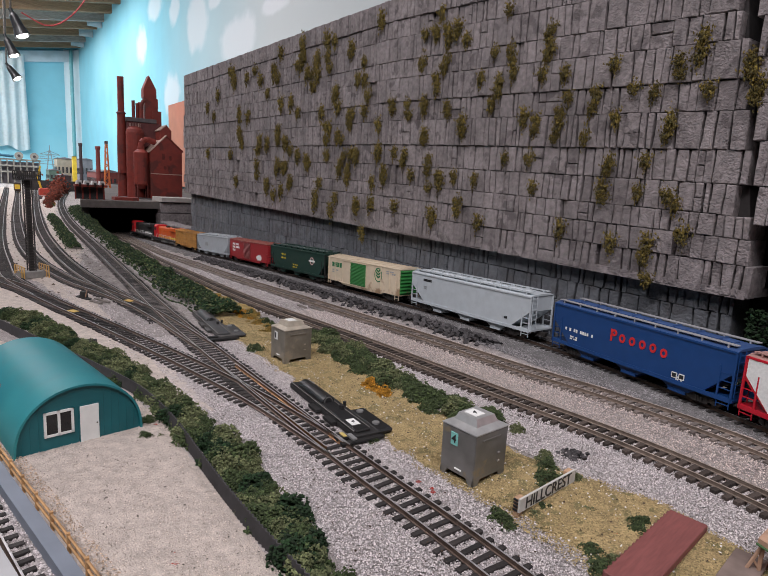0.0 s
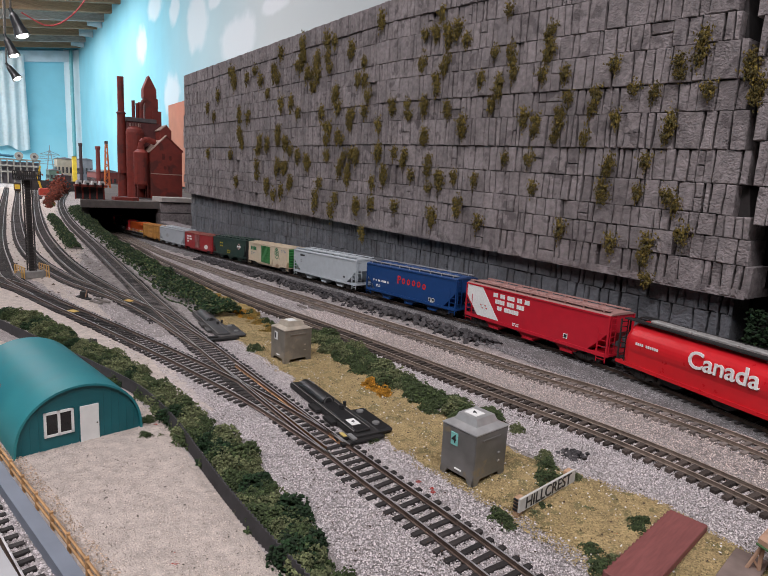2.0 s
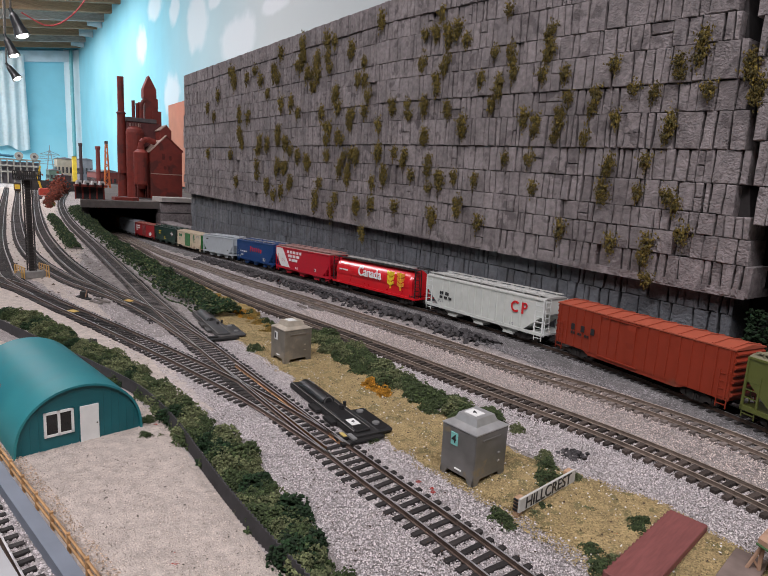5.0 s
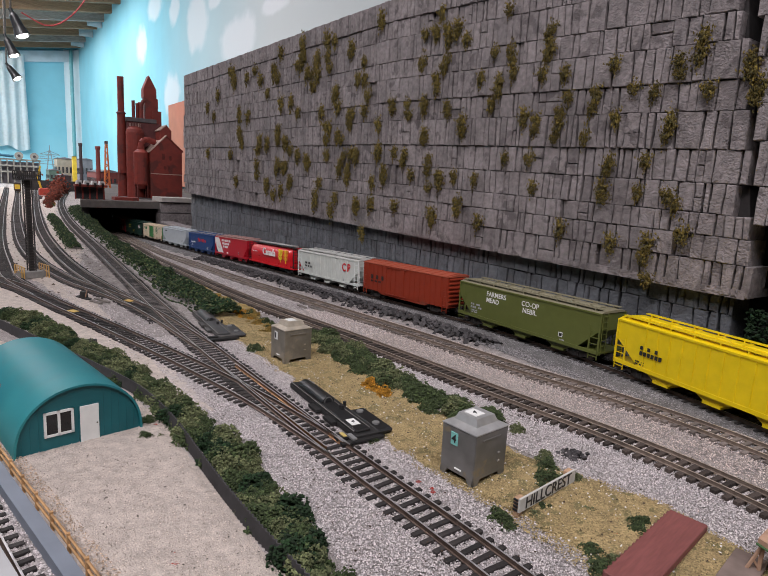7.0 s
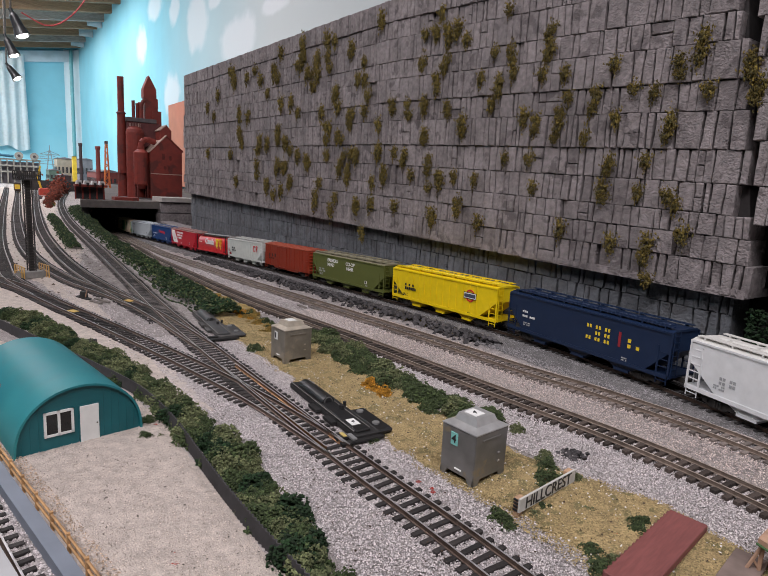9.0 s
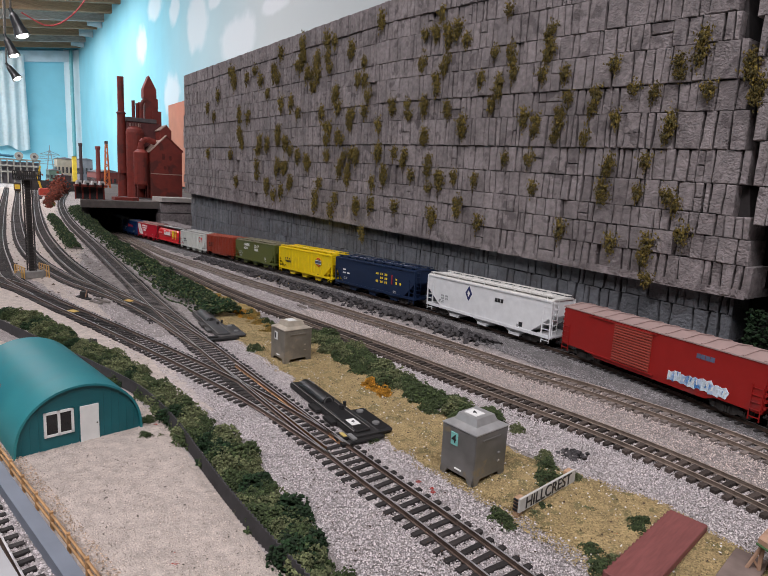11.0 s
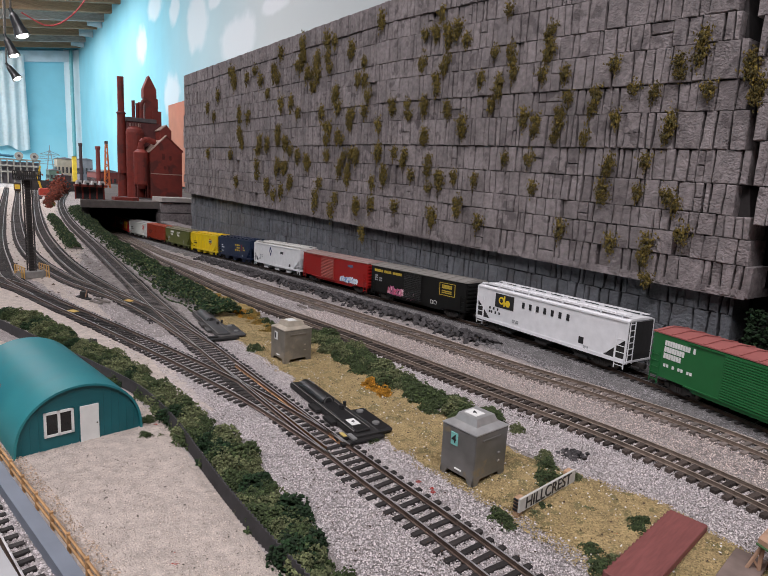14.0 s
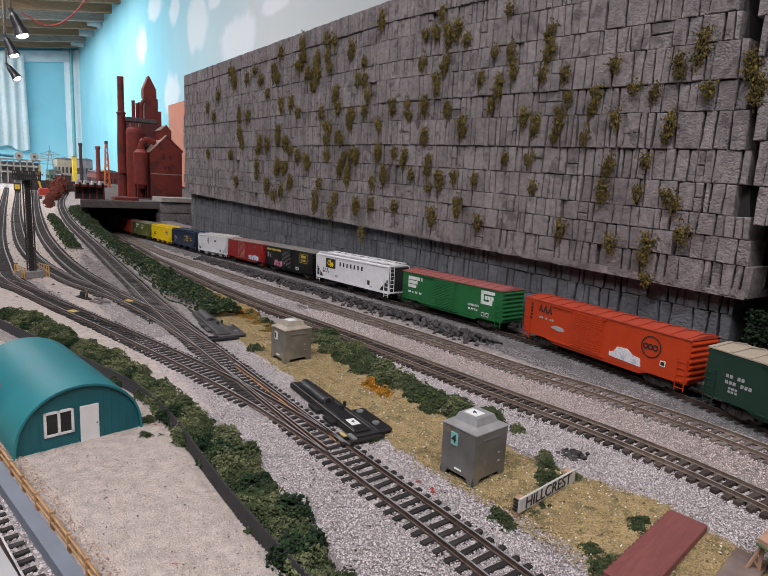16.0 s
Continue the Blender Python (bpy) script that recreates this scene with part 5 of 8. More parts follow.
# small corrections of the run along the line: (distance, shift)
SLIP = [(-6.0, -0.02), (-1.5, -0.02), (-1.09, -0.030), (-0.8, -0.026), (-0.5, -0.020), (-0.3, -0.016), (-0.05, -0.0145), (-0.007, -0.011), (0.06, -0.004), (0.16, 0.0), (4.0, 0.0)]


def on_line(s):
    s += chain(SLIP, s)
    i = min(range(len(LINE_S)), key=lambda k: abs(LINE_S[k] - s))
    i = min(max(i, 1), len(LINE_S) - 2)
    if LINE_S[i] > s:
        i -= 1
    u = (s - LINE_S[i]) / (LINE_S[i + 1] - LINE_S[i])
    p = MAIN_LINE[i].lerp(MAIN_LINE[i + 1], u)
    return Vector((p.x, p.y, valley(p.x)))


def run(t):
    """Distance that the train has gone along its line, from its place at 8 s."""
    return 0.1647 * (t - 8) + 0.0006 * (t - 8) ** 2


def car_pose(s, half):
    a, b = on_line(s - half), on_line(s + half)
    m = (a + b) / 2
    d = b - a
    return pose(m.x, m.y, m.z + 0.004, 0, -math.degrees(math.atan2(d.z, math.hypot(d.x, d.y))), math.degrees(math.atan2(d.y, d.x)))




def motions():
    for thing, s, half in TRAIN:
        rows = [(t, car_pose(s - run(t), half)) for t in [k * 0.5 for k in range(33)]]
        walk(thing, rows)


# ---------------------------------------------------------------- foliage and stones
def chunk_arrays(centres, sizes, seed, flat=0.8):
    """Irregular eight-sided crumbs round the centres: vertices and faces as arrays."""
    rng = np.random.default_rng(seed)
    n = len(centres)
    base = np.array([(1, 0, 0), (-1, 0, 0), (0, 1, 0), (0, -1, 0), (0, 0, flat), (0, 0, -flat)], float)
    a = rng.uniform(0, 2 * np.pi, n)
    b = rng.uniform(-0.8, 0.8, n)
    ca, sa, cb, sb = np.cos(a), np.sin(a), np.cos(b), np.sin(b)
    rot = np.zeros((n, 3, 3))
    rot[:, 0, 0], rot[:, 0, 1], rot[:, 0, 2] = ca * cb, -sa, ca * sb
    rot[:, 1, 0], rot[:, 1, 1], rot[:, 1, 2] = sa * cb, ca, sa * sb
    rot[:, 2, 0], rot[:, 2, 2] = -sb, cb
    v = base[None] * rng.uniform(0.55, 1.35, (n, 6, 1)) * np.asarray(sizes)[:, None, None]
    v = np.einsum("nij,nkj->nki", rot, v) + np.asarray(centres)[:, None, :]
    f = np.array([(0, 2, 4), (2, 1, 4), (1, 3, 4), (3, 0, 4), (2, 0, 5), (1, 2, 5), (3, 1, 5), (0, 3, 5)])
    faces = (f[None] + 6 * np.arange(n)[:, None, None]).reshape(-1, 3)
    return v.reshape(-1, 3), faces


def chunk_mesh(name, centres, sizes, mat, seed, flat=0.8, half=False):
    v, f = chunk_arrays(centres, sizes, seed, flat)
    if half:      # chips that lie on the ground need no underside
        f = f.reshape(-1, 8, 3)[:, :4].reshape(-1, 3)
    data = bpy.data.meshes.new(name)
    data.from_pydata(v.tolist(), [], f.tolist())
    data.materials.append(mat)
    return data


def tuft_mesh(name, mat, seed, n=1500, r=(0.0125, 0.011, 0.0125), size=0.00074):
    """A lumpy bush of foam crumbs on several lobes, with an uneven outline and gaps."""
    rng = np.random.default_rng(seed)
    m = 20
    lobes = rng.normal(size=(m, 3))
    lobes /= np.linalg.norm(lobes, axis=1)[:, None]
    lobes[:, 2] = np.abs(lobes[:, 2])
    lobes *= rng.uniform(0.35, 0.78, m)[:, None]
    lr = rng.uniform(0.20, 0.36, m)
    pick = rng.integers(0, m, n)
    d = rng.normal(size=(n, 3))
    d /= np.linalg.norm(d, axis=1)[:, None]
    c = (lobes[pick] + d * (lr[pick] * rng.uniform(0.75, 1.08, n))[:, None]) * np.array(r)
    c[:, 2] = np.maximum(c[:, 2], 0.0004)
    return chunk_mesh(name, c, size * rng.uniform(0.6, 1.5, n), mat, seed)


BUSH_MESH = {}


def bush(kind, x, y, scale, label, group, z=None, turn=0.0):
    mats = {"mid": BUSH, "light": BUSH_LIGHT, "dark": BUSH_DARK, "yellow": BUSH_YELLOW, "ochre": BUSH_OCHRE, "rust": BUSH_RUST}
    seed = int(abs(x * 977 + y * 3331)) % 4
    key = (kind, seed)
    if key not in BUSH_MESH:
        BUSH_MESH[key] = tuft_mesh("bush", mats[kind], 10 + seed + 7 * len(BUSH_MESH))
    ob = new("bush", BUSH_MESH[key])
    ob.matrix_world = pose(x, y, (land(x, y) if z is None else z) - 0.0012, 0, 0, turn) @ Matrix.Scale(scale, 4)
    return tagged(ob, label, "bush", group)


def along(points, n, spread, seed, skip=0.0):
    rng = random.Random(seed)
    line = smooth_line([(x, y, 0) for x, y in points], 0.004)
    for i in range(n):
        p = line[int((i + rng.random()) / n * (len(line) - 1))]
        if rng.random() < skip:
            continue
        yield p.x, p.y + rng.uniform(-spread, spread), rng


def hedge(name, points, half_width, height, n, seed, label):
    """A long lumpy belt of foliage crumbs over the ground."""
    rng = np.random.default_rng(seed)
    line = smooth_line([(x, y, 0) for x, y in points], 0.003)
    idx = rng.integers(0, len(line), n)
    u = np.clip(rng.normal(size=n) * 0.5, -1, 1)
    c = np.zeros((n, 3))
    for i in range(n):
        p = line[idx[i]]
        lump = 0.72 + 0.45 * noise.noise((p.x * 34, u[i] * 1.7, seed))
        wide = half_width * (0.8 + 0.35 * noise.noise((p.x * 21, 3.3, seed)))
        y = p.y + u[i] * wide
        c[i] = p.x, y, land(p.x, y) + height * lump * (1 - u[i] ** 2) ** 0.6 * rng.uniform(0.45, 1.0)
    d = chunk_mesh(name, c, 0.0018 * rng.uniform(0.5, 1.4, n), BUSH_DARK, seed)
    d.materials.append(BUSH)
    d.materials.append(BUSH_LIGHT)
    pick = rng.random(n)
    d.polygons.foreach_set("material_index", np.repeat((pick < 0.42).astype(np.int32) + (pick < 0.07), 8))
    tagged(new(name, d), label, "foliage", kind="stuff")


def planting():
    row = "low green bushes along the yard fence"
    for x, y, r in along([(-0.168, 0.105), (-0.19, 0.106), (-0.27, 0.1065), (-0.35, 0.103), (-0.47, 0.086), (-0.594, 0.0535), (-0.72, 0.019)], 175, 0.0092, 1):
        bush(r.choice(("mid", "light", "mid", "light", "dark")), x, y, r.uniform(0.6, 1.15), "clumped grey-green foam bush beside the yard fence", row, turn=r.uniform(0, 360))
    hedge("bank_foliage", [(-2.6, 0.325), (-2.05, 0.282), (-1.5, 0.256), (-1.1, 0.238), (-0.8, 0.226), (-0.61, 0.223)], 0.036, 0.024, 34000, 61, "dense dark green foliage on the railway bank")
    for x, y, r in along([(-0.80, 0.248), (-0.70, 0.252), (-0.60, 0.250), (-0.53, 0.246)], 55, 0.012, 3):
        bush(r.choice(("ochre", "ochre", "yellow", "mid")), x, y, r.uniform(0.4, 0.75), "small ochre weed clump at the foot of the bank", "ochre weeds", turn=r.uniform(0, 360))
    for x, y, r in along([(-0.50, 0.276), (-0.42, 0.270), (-0.36, 0.264), (-0.30, 0.262), (-0.245, 0.270)], 62, 0.013, 4):
        bush(r.choice(("mid", "light", "mid")), x, y, r.uniform(0.85, 1.2), "low grey-green bush beside the passing track", "green bushes beside the passing track", turn=r.uniform(0, 360))
    hedge("bridge_foliage", [(-2.35, 0.300), (-2.0, 0.278), (-1.72, 0.266)], 0.026, 0.036, 6000, 64, "tall dark green growth beside the concrete bridge")
    hedge("yard_foliage", [(-2.15, 0.196), (-1.8, 0.180), (-1.5, 0.165), (-1.27, 0.153)], 0.019, 0.016, 6000, 62, "dense dark green foliage between two yard tracks")
    for k in range(3):
        bush("yellow", -0.337 + (k - 1) * 0.009, 0.2425 + (k % 2) * 0.004, 0.8, "bright orange-yellow flowering bush in dry grass", "yellow flowering bush clumps", turn=70 * k)
    rr = random.Random(33)
    for k in range(26):
        u = k / 25
        x, y = -2.75 - 1.5 * u + rr.uniform(-0.05, 0.05), 0.246 + 0.145 * u + rr.uniform(-0.014, 0.014)
        bush(rr.choice(("ochre", "rust", "mid", "rust")), x, y, rr.uniform(0.9, 1.7) * (1 + 0.6 * u), "rust-brown autumn bush between the yard tracks", "autumn bushes in the yard", turn=rr.uniform(0, 360))
    single = [(-0.1935, 0.2660, 0.62), (-0.1870, 0.2600, 0.66), (-0.1790, 0.2480, 0.75), (-0.1685, 0.2620, 0.5), (-0.1680, 0.2000, 0.6), (-0.1610, 0.1985, 0.5), (-0.1605, 0.2175, 0.36), (-0.1610, 0.2260, 0.42), (-0.1730, 0.2400, 0.5), (-0.1720, 0.2560, 0.5), (-0.1175, 0.2080, 0.62), (-0.1255, 0.2150, 0.6), (-0.1160, 0.2180, 0.55), (-0.1265, 0.2540, 0.55), (-0.1240, 0.2480, 0.5), (-0.230, 0.281, 0.6), (-0.478, 0.203, 0.75), (-0.488, 0.206, 0.6), (-0.147, 0.242, 0.35), (-0.3604, 0.0802, 0.6), (-0.3395, 0.0747, 0.5), (-0.336, 0.083, 0.3), (-0.2729, 0.0282, 0.12), (-0.2481, 0.0384, 0.07), (-0.3271, 0.0541, 0.08), (-0.268, 0.193, 0.4), (-0.31, 0.214, 0.35)]
    for i, (x, y, s) in enumerate(single):
        bush("mid" if i % 3 else "light", x, y, s, "single green foam bush on dry grass", "single green bushes", turn=47 * i)
    for x, y in ((-0.205, 0.188), (-0.202, 0.186), (-0.135, 0.247), (-0.145, 0.232), (-0.14, 0.225), (-0.3533, 0.0839), (-0.2206, 0.0587), (-0.2131, 0.0572), (-0.16, 0.26), (-0.128, 0.236), (-0.214, 0.186)):
        ob = new("flower", BUSH_MESH.setdefault(("red", 0), tuft_mesh("flower", material("red_flower", (0.42, 0.035, 0.02), 0.9, scale=800, vary=0.4), 91, n=30, size=0.0022)))
        ob.matrix_world = pose(x, y, land(x, y) + 0.0008) @ Matrix.Diagonal((0.15, 0.15, 0.07, 1))
        tagged(ob, "tiny clump of red flowers in dry grass", "flower", "red flower clumps")


MOSS_WEST = [(-1.495, 0.218), (-1.447, 0.307), (-1.419, 0.353), (-1.333, 0.210), (-1.318, 0.394), (-1.308, 0.377), (-1.297, 0.152), (-1.280, 0.305), (-1.279, 0.261), (-1.236, 0.374), (-1.227, 0.291), (-1.175, 0.187), (-1.161, 0.240), (-1.161, 0.360), (-1.123, 0.236), (-1.120, 0.151), (-1.097, 0.377), (-1.071, 0.188), (-1.070, 0.256), (-1.064, 0.400), (-1.061, 0.306), (-1.053, 0.138), (-1.040, 0.236), (-1.037, 0.185), (-1.016, 0.305), (-1.012, 0.159), (-0.984, 0.206), (-0.975, 0.381), (-0.972, 0.390), (-0.948, 0.197), (-0.932, 0.326), (-0.915, 0.370), (-0.910, 0.134), (-0.883, 0.394), (-0.881, 0.254), (-0.881, 0.366), (-0.876, 0.230), (-0.874, 0.205), (-0.859, 0.389), (-0.848, 0.309), (-0.842, 0.282), (-0.839, 0.133), (-0.829, 0.229), (-0.826, 0.192), (-0.804, 0.369)]
MOSS_MIDDLE = [(-0.803, 0.252), (-0.802, 0.180), (-0.783, 0.320), (-0.780, 0.207), (-0.773, 0.128), (-0.767, 0.344), (-0.764, 0.316), (-0.753, 0.292), (-0.731, 0.130), (-0.730, 0.162), (-0.726, 0.397), (-0.721, 0.248), (-0.717, 0.211), (-0.701, 0.176), (-0.689, 0.276), (-0.676, 0.206), (-0.669, 0.130), (-0.652, 0.271), (-0.651, 0.204), (-0.634, 0.175), (-0.624, 0.321), (-0.621, 0.359), (-0.615, 0.271), (-0.610, 0.230), (-0.600, 0.360), (-0.597, 0.196), (-0.595, 0.158), (-0.593, 0.299), (-0.589, 0.377), (-0.585, 0.123), (-0.577, 0.357), (-0.576, 0.174), (-0.575, 0.318), (-0.568, 0.263), (-0.557, 0.356), (-0.546, 0.175), (-0.540, 0.339), (-0.538, 0.240), (-0.536, 0.143), (-0.510, 0.290), (-0.508, 0.171), (-0.496, 0.120), (-0.491, 0.316), (-0.490, 0.259), (-0.480, 0.284)]
MOSS_EAST = [(-0.474, 0.359), (-0.467, 0.314), (-0.461, 0.197), (-0.459, 0.289), (-0.438, 0.240), (-0.426, 0.195), (-0.421, 0.237), (-0.418, 0.283), (-0.417, 0.165), (-0.411, 0.328), (-0.410, 0.309), (-0.391, 0.228), (-0.391, 0.242), (-0.389, 0.281), (-0.382, 0.257), (-0.375, 0.123), (-0.358, 0.215), (-0.350, 0.257), (-0.333, 0.282), (-0.332, 0.167), (-0.326, 0.233), (-0.326, 0.192), (-0.315, 0.115), (-0.311, 0.258), (-0.294, 0.165), (-0.290, 0.253), (-0.290, 0.193), (-0.278, 0.119), (-0.275, 0.087), (-0.271, 0.277), (-0.271, 0.227), (-0.269, 0.266), (-0.266, 0.163), (-0.257, 0.155), (-0.253, 0.293), (-0.248, 0.129), (-0.244, 0.251), (-0.214, 0.271), (-0.204, 0.250)]


def moss():
    """Dry yellow-green moss that hangs from the joints of the rock face."""
    rng = random.Random(12)
    kinds = []
    for s in range(5):
        g = np.random.default_rng(60 + s)
        n = 150
        c = g.normal(size=(n, 3)) * np.array((0.0036, 0.0018, 0.0058))
        c[:, 0] *= 1.25 - 0.6 * np.clip(-c[:, 2] / 0.01, 0, 1)
        v, f = chunk_arrays(c, 0.0009 * g.uniform(0.5, 1.6, n), 70 + s, flat=1.9)
        data = bpy.data.meshes.new("moss")
        data.from_pydata(v.tolist(), [], f.tolist())
        data.materials.append(MOSS)
        kinds.append(data)
    spots = []
    for x, z in MOSS_WEST + MOSS_MIDDLE + MOSS_EAST:
        spots.append((x, z))
        if rng.random() < 0.45:
            spots.append((x + rng.uniform(-0.005, 0.005), z - rng.uniform(0.006, 0.014)))
        if x < -0.75 and rng.random() < 0.6:
            spots.append((x + rng.uniform(-0.05, 0.05), z - rng.choice((0.022, 0.024, -0.023, 0.046))))
    for i, (x, z) in enumerate(spots):
        ob = new("moss_tuft", kinds[i % 5])
        near = 0.72 + 0.42 * step01((-x - 0.3) / 1.0)
        ob.matrix_world = pose(x, 0.4955, z, 0, rng.uniform(-12, 12), 0) @ Matrix.Diagonal((rng.uniform(0.8, 1.2) * near, 1, rng.uniform(0.8, 1.35) * near, 1))
        tagged(ob, "dry yellow-green moss tuft hanging on the rock face", "moss", "moss tufts")


def stones():
    """Loose chips: ballast along the tracks, dark rock along the main line, grains in the yard."""
    rng = np.random.default_rng(3)

    def scatter(name, n, x0, x1, lo, hi, size, mat, label, seed, lift=0.0003, power=1.0, z_of=land):
        xs = x1 + (x0 - x1) * rng.uniform(0, 1, n) ** power
        ys = np.array([lo(x) for x in xs]) + rng.uniform(0, 1, n) * np.array([hi(x) - lo(x) for x in xs])
        zs = np.array([z_of(x, y) for x, y in zip(xs, ys)]) + lift
        sizes = size * rng.uniform(0.55, 1.5, n)
        d = chunk_mesh(name, np.stack([xs, ys, zs], 1), sizes, mat, seed, half=True)
        tagged(new(name, d), label, "gravel", kind="stuff")

    def lead(x):
        return chain(LEAD, x)

    def m1(x):
        return chain(PASS_1, x)
    scatter("ballast_chips", 120000, -0.56, -0.05, lambda x: lead(x) - 0.052, lambda x: lead(x) + 0.044, 0.00041, STONE_CHIP, "pale grey loose ballast chips beside the lead track", 11)
    scatter("ballast_chips", 80000, -0.50, -0.05, lambda x: m1(x) - 0.062, lambda x: m1(x) + 0.008, 0.00041, STONE_CHIP, "pale grey loose ballast chips beside the passing track", 12, lift=0.0008)
    scatter("tan_chips", 60000, -0.62, -0.05, lambda x: m1(x) + 0.004, lambda x: chain(PASS_2, x) + 0.022, 0.00042, TAN_CHIP, "pinkish tan loose ballast chips between the tracks", 32, lift=0.0006)
    scatter("ballast_chips", 16000, -1.1, -0.48, lambda x: m1(x) - 0.02, lambda x: m1(x) + 0.085, 0.0008, STONE_CHIP, "pale loose ballast chips on the sunken line", 13)
    scatter("ballast_chips", 5000, -1.1, -0.5, lambda x: lead(x) - 0.10 if x < -0.7 else lead(x) - 0.075, lambda x: lead(x) - 0.02, 0.0007, STONE_CHIP, "pale loose ballast chips in the yard throat", 14)
    scatter("grey_chips", 60000, -0.8, 0.0, lambda x: chain(MAIN, x) - 0.058, lambda x: chain(MAIN, x) + 0.03, 0.0006, DARK_CHIP, "dark grey ballast chips along the main track", 15)
    scatter("grey_chips", 9000, -2.0, -0.8, lambda x: chain(MAIN, x) - 0.045, lambda x: chain(MAIN, x) + 0.05, 0.0011, DARK_CHIP, "dark grey ballast chips along the main track", 16)
    scatter("sand_grains", 22000, -0.42, -0.1, lambda x: chain(YARD_FRONT, x) + 0.003, lambda x: chain(FENCE, x) - 0.003, 0.00027, SAND_CHIP, "pale sand grains over the yard", 17, lift=0.0016)
    scatter("turf", 42000, -0.62, -0.06, lambda x: 0.200, lambda x: chain([(-0.66, 0.256), (-0.45, 0.266), (-0.3, 0.258), (-0.2, 0.258), (-0.13, 0.280), (0, 0.26)], x), 0.00042, TURF, "straw and olive turf crumbs on dry grass", 25, lift=0.0017)
    scatter("white_chips", 800, -0.5, -0.06, lambda x: 0.192, lambda x: 0.285, 0.00055, material("white_chip", (0.72, 0.69, 0.66), 0.9, scale=400, vary=0.1), "pale chips strewn on dry grass", 26, lift=0.0020)
    scatter("brown_chips", 1100, -0.5, -0.06, lambda x: 0.10, lambda x: 0.285, 0.00048, material("brown_chip", (0.07, 0.045, 0.03), 0.9, scale=400, vary=0.2), "dark brown debris chips on the ground", 27, lift=0.0020)
    scatter("yard_debris", 900, -3.2, -0.8, lambda x: max(0.0, -x * 0.03), lambda x: chain(LEAD, x) - 0.01, 0.0016, material("yard_debris", (0.075, 0.05, 0.04), 0.9, scale=400, vary=0.3, per_piece=0.5), "dark rusty debris strewn over the yard", 28, lift=0.0006)
    scatter("yard_specks", 130, -0.40, -0.14, lambda x: chain(YARD_FRONT, x) + 0.006, lambda x: chain(FENCE, x) - 0.004, 0.00042, material("grey_speck", (0.14, 0.12, 0.105), 0.9, scale=400, vary=0.3), "dark specks strewn over the sandy yard", 29, lift=0.0018)
    scatter("tan_dust", 1600, -0.36, -0.16, lambda x: chain(YARD_FRONT, x) + 0.002, lambda x: chain(YARD_FRONT, x) + 0.011, 0.0004, material("tan_dust", (0.46, 0.345, 0.26), 0.95, scale=400, vary=0.2, per_piece=0.4), "tan grit along the foot of the rail fence", 30, lift=0.0017)
    # tumbled dark rock between the second passing track and the main line
    n = 1500
    xs = -0.385 - 0.9 * rng.uniform(0, 1, n)
    mid = np.array([(chain(PASS_2, x) * 0.52 + chain(MAIN, x) * 0.48) for x in xs])
    off = rng.normal(size=n) * 0.0085
    zs = np.array([valley(x) for x in xs]) + 0.006 * np.exp(-(off / 0.010) ** 2)
    d = chunk_mesh("dark_rock", np.stack([xs, mid + off, zs], 1), 0.0034 * rng.uniform(0.4, 1.4, n), COAL, 18)
    tagged(new("dark_rock", d), "heap of tumbled dark rock beside the main track", "rock", kind="stuff")
    d = chunk_mesh("boulder", rng.normal(size=(150, 3)) * np.array((0.0026, 0.0028, 0.0016)), 0.0021 * rng.uniform(0.6, 1.2, 150), COAL, 19)
    b = new("boulder", d)
    b.matrix_world = pose(-0.1865, 0.2835, 0.0035)
    tagged(b, "dark grey rough boulder on pale ballast", "boulder")


TRESTLE = ((-0.0794, 0.2604, 0.018), (-0.0805, 0.2739, 0.018), (-0.0749, 0.2589, 0.018), (-0.0854, 0.2560, 0.0))
YARD_FRONT = [(-0.66, -0.056), (-0.3467, 0.0012), (-0.3015, 0.0100), (-0.2224, 0.0258), (-0.1, 0.048), (0.1, 0.08)]
LOWER_EDGE = [(-0.70, -0.066), (-0.3256, 0.0000), (-0.2352, 0.0195), (0.1, 0.082)]
FENCE = [(-0.68, 0.0), (-0.653, 0.011), (-0.608, 0.025), (-0.442, 0.078), (-0.404, 0.087), (-0.349, 0.092), (-0.27, 0.0915), (-0.226, 0.092), (-0.1, 0.10)]


def patch(name, x0, x1, lo, hi, lift, mat, label, category, rough=0.004, nx=90, ny=16, blunt=6.0):
    verts = []
    for i in range(nx + 1):
        x = x0 + (x1 - x0) * i / nx
        a, b = lo(x), hi(x)
        a += rough * noise.noise((x * 90, 1.7, 0))
        b += rough * noise.noise((x * 90, 9.1, 0))
        taper = min(1.0, blunt * min(i, nx - i) / nx + 0.05)
        mid = (a + b) / 2
        a, b = mid + (a - mid) * taper, mid + (b - mid) * taper
        for j in range(ny + 1):
            y = a + (b - a) * j / ny
            edge = min(j, ny - j) / ny
            z = land(x, y) + lift * step01(edge * 8) - 0.0012 * (1 - step01(edge * 8)) + 0.0005 * noise.noise((x * 150, y * 150, 5))
            verts.append((x, y, z))
    n = ny + 1
    faces = [(i * n + j, (i + 1) * n + j, (i + 1) * n + j + 1, i * n + j + 1) for i in range(nx) for j in range(ny)]
    return tagged(raw(name, verts, faces, mat, smooth=True), label, category, kind="structure")


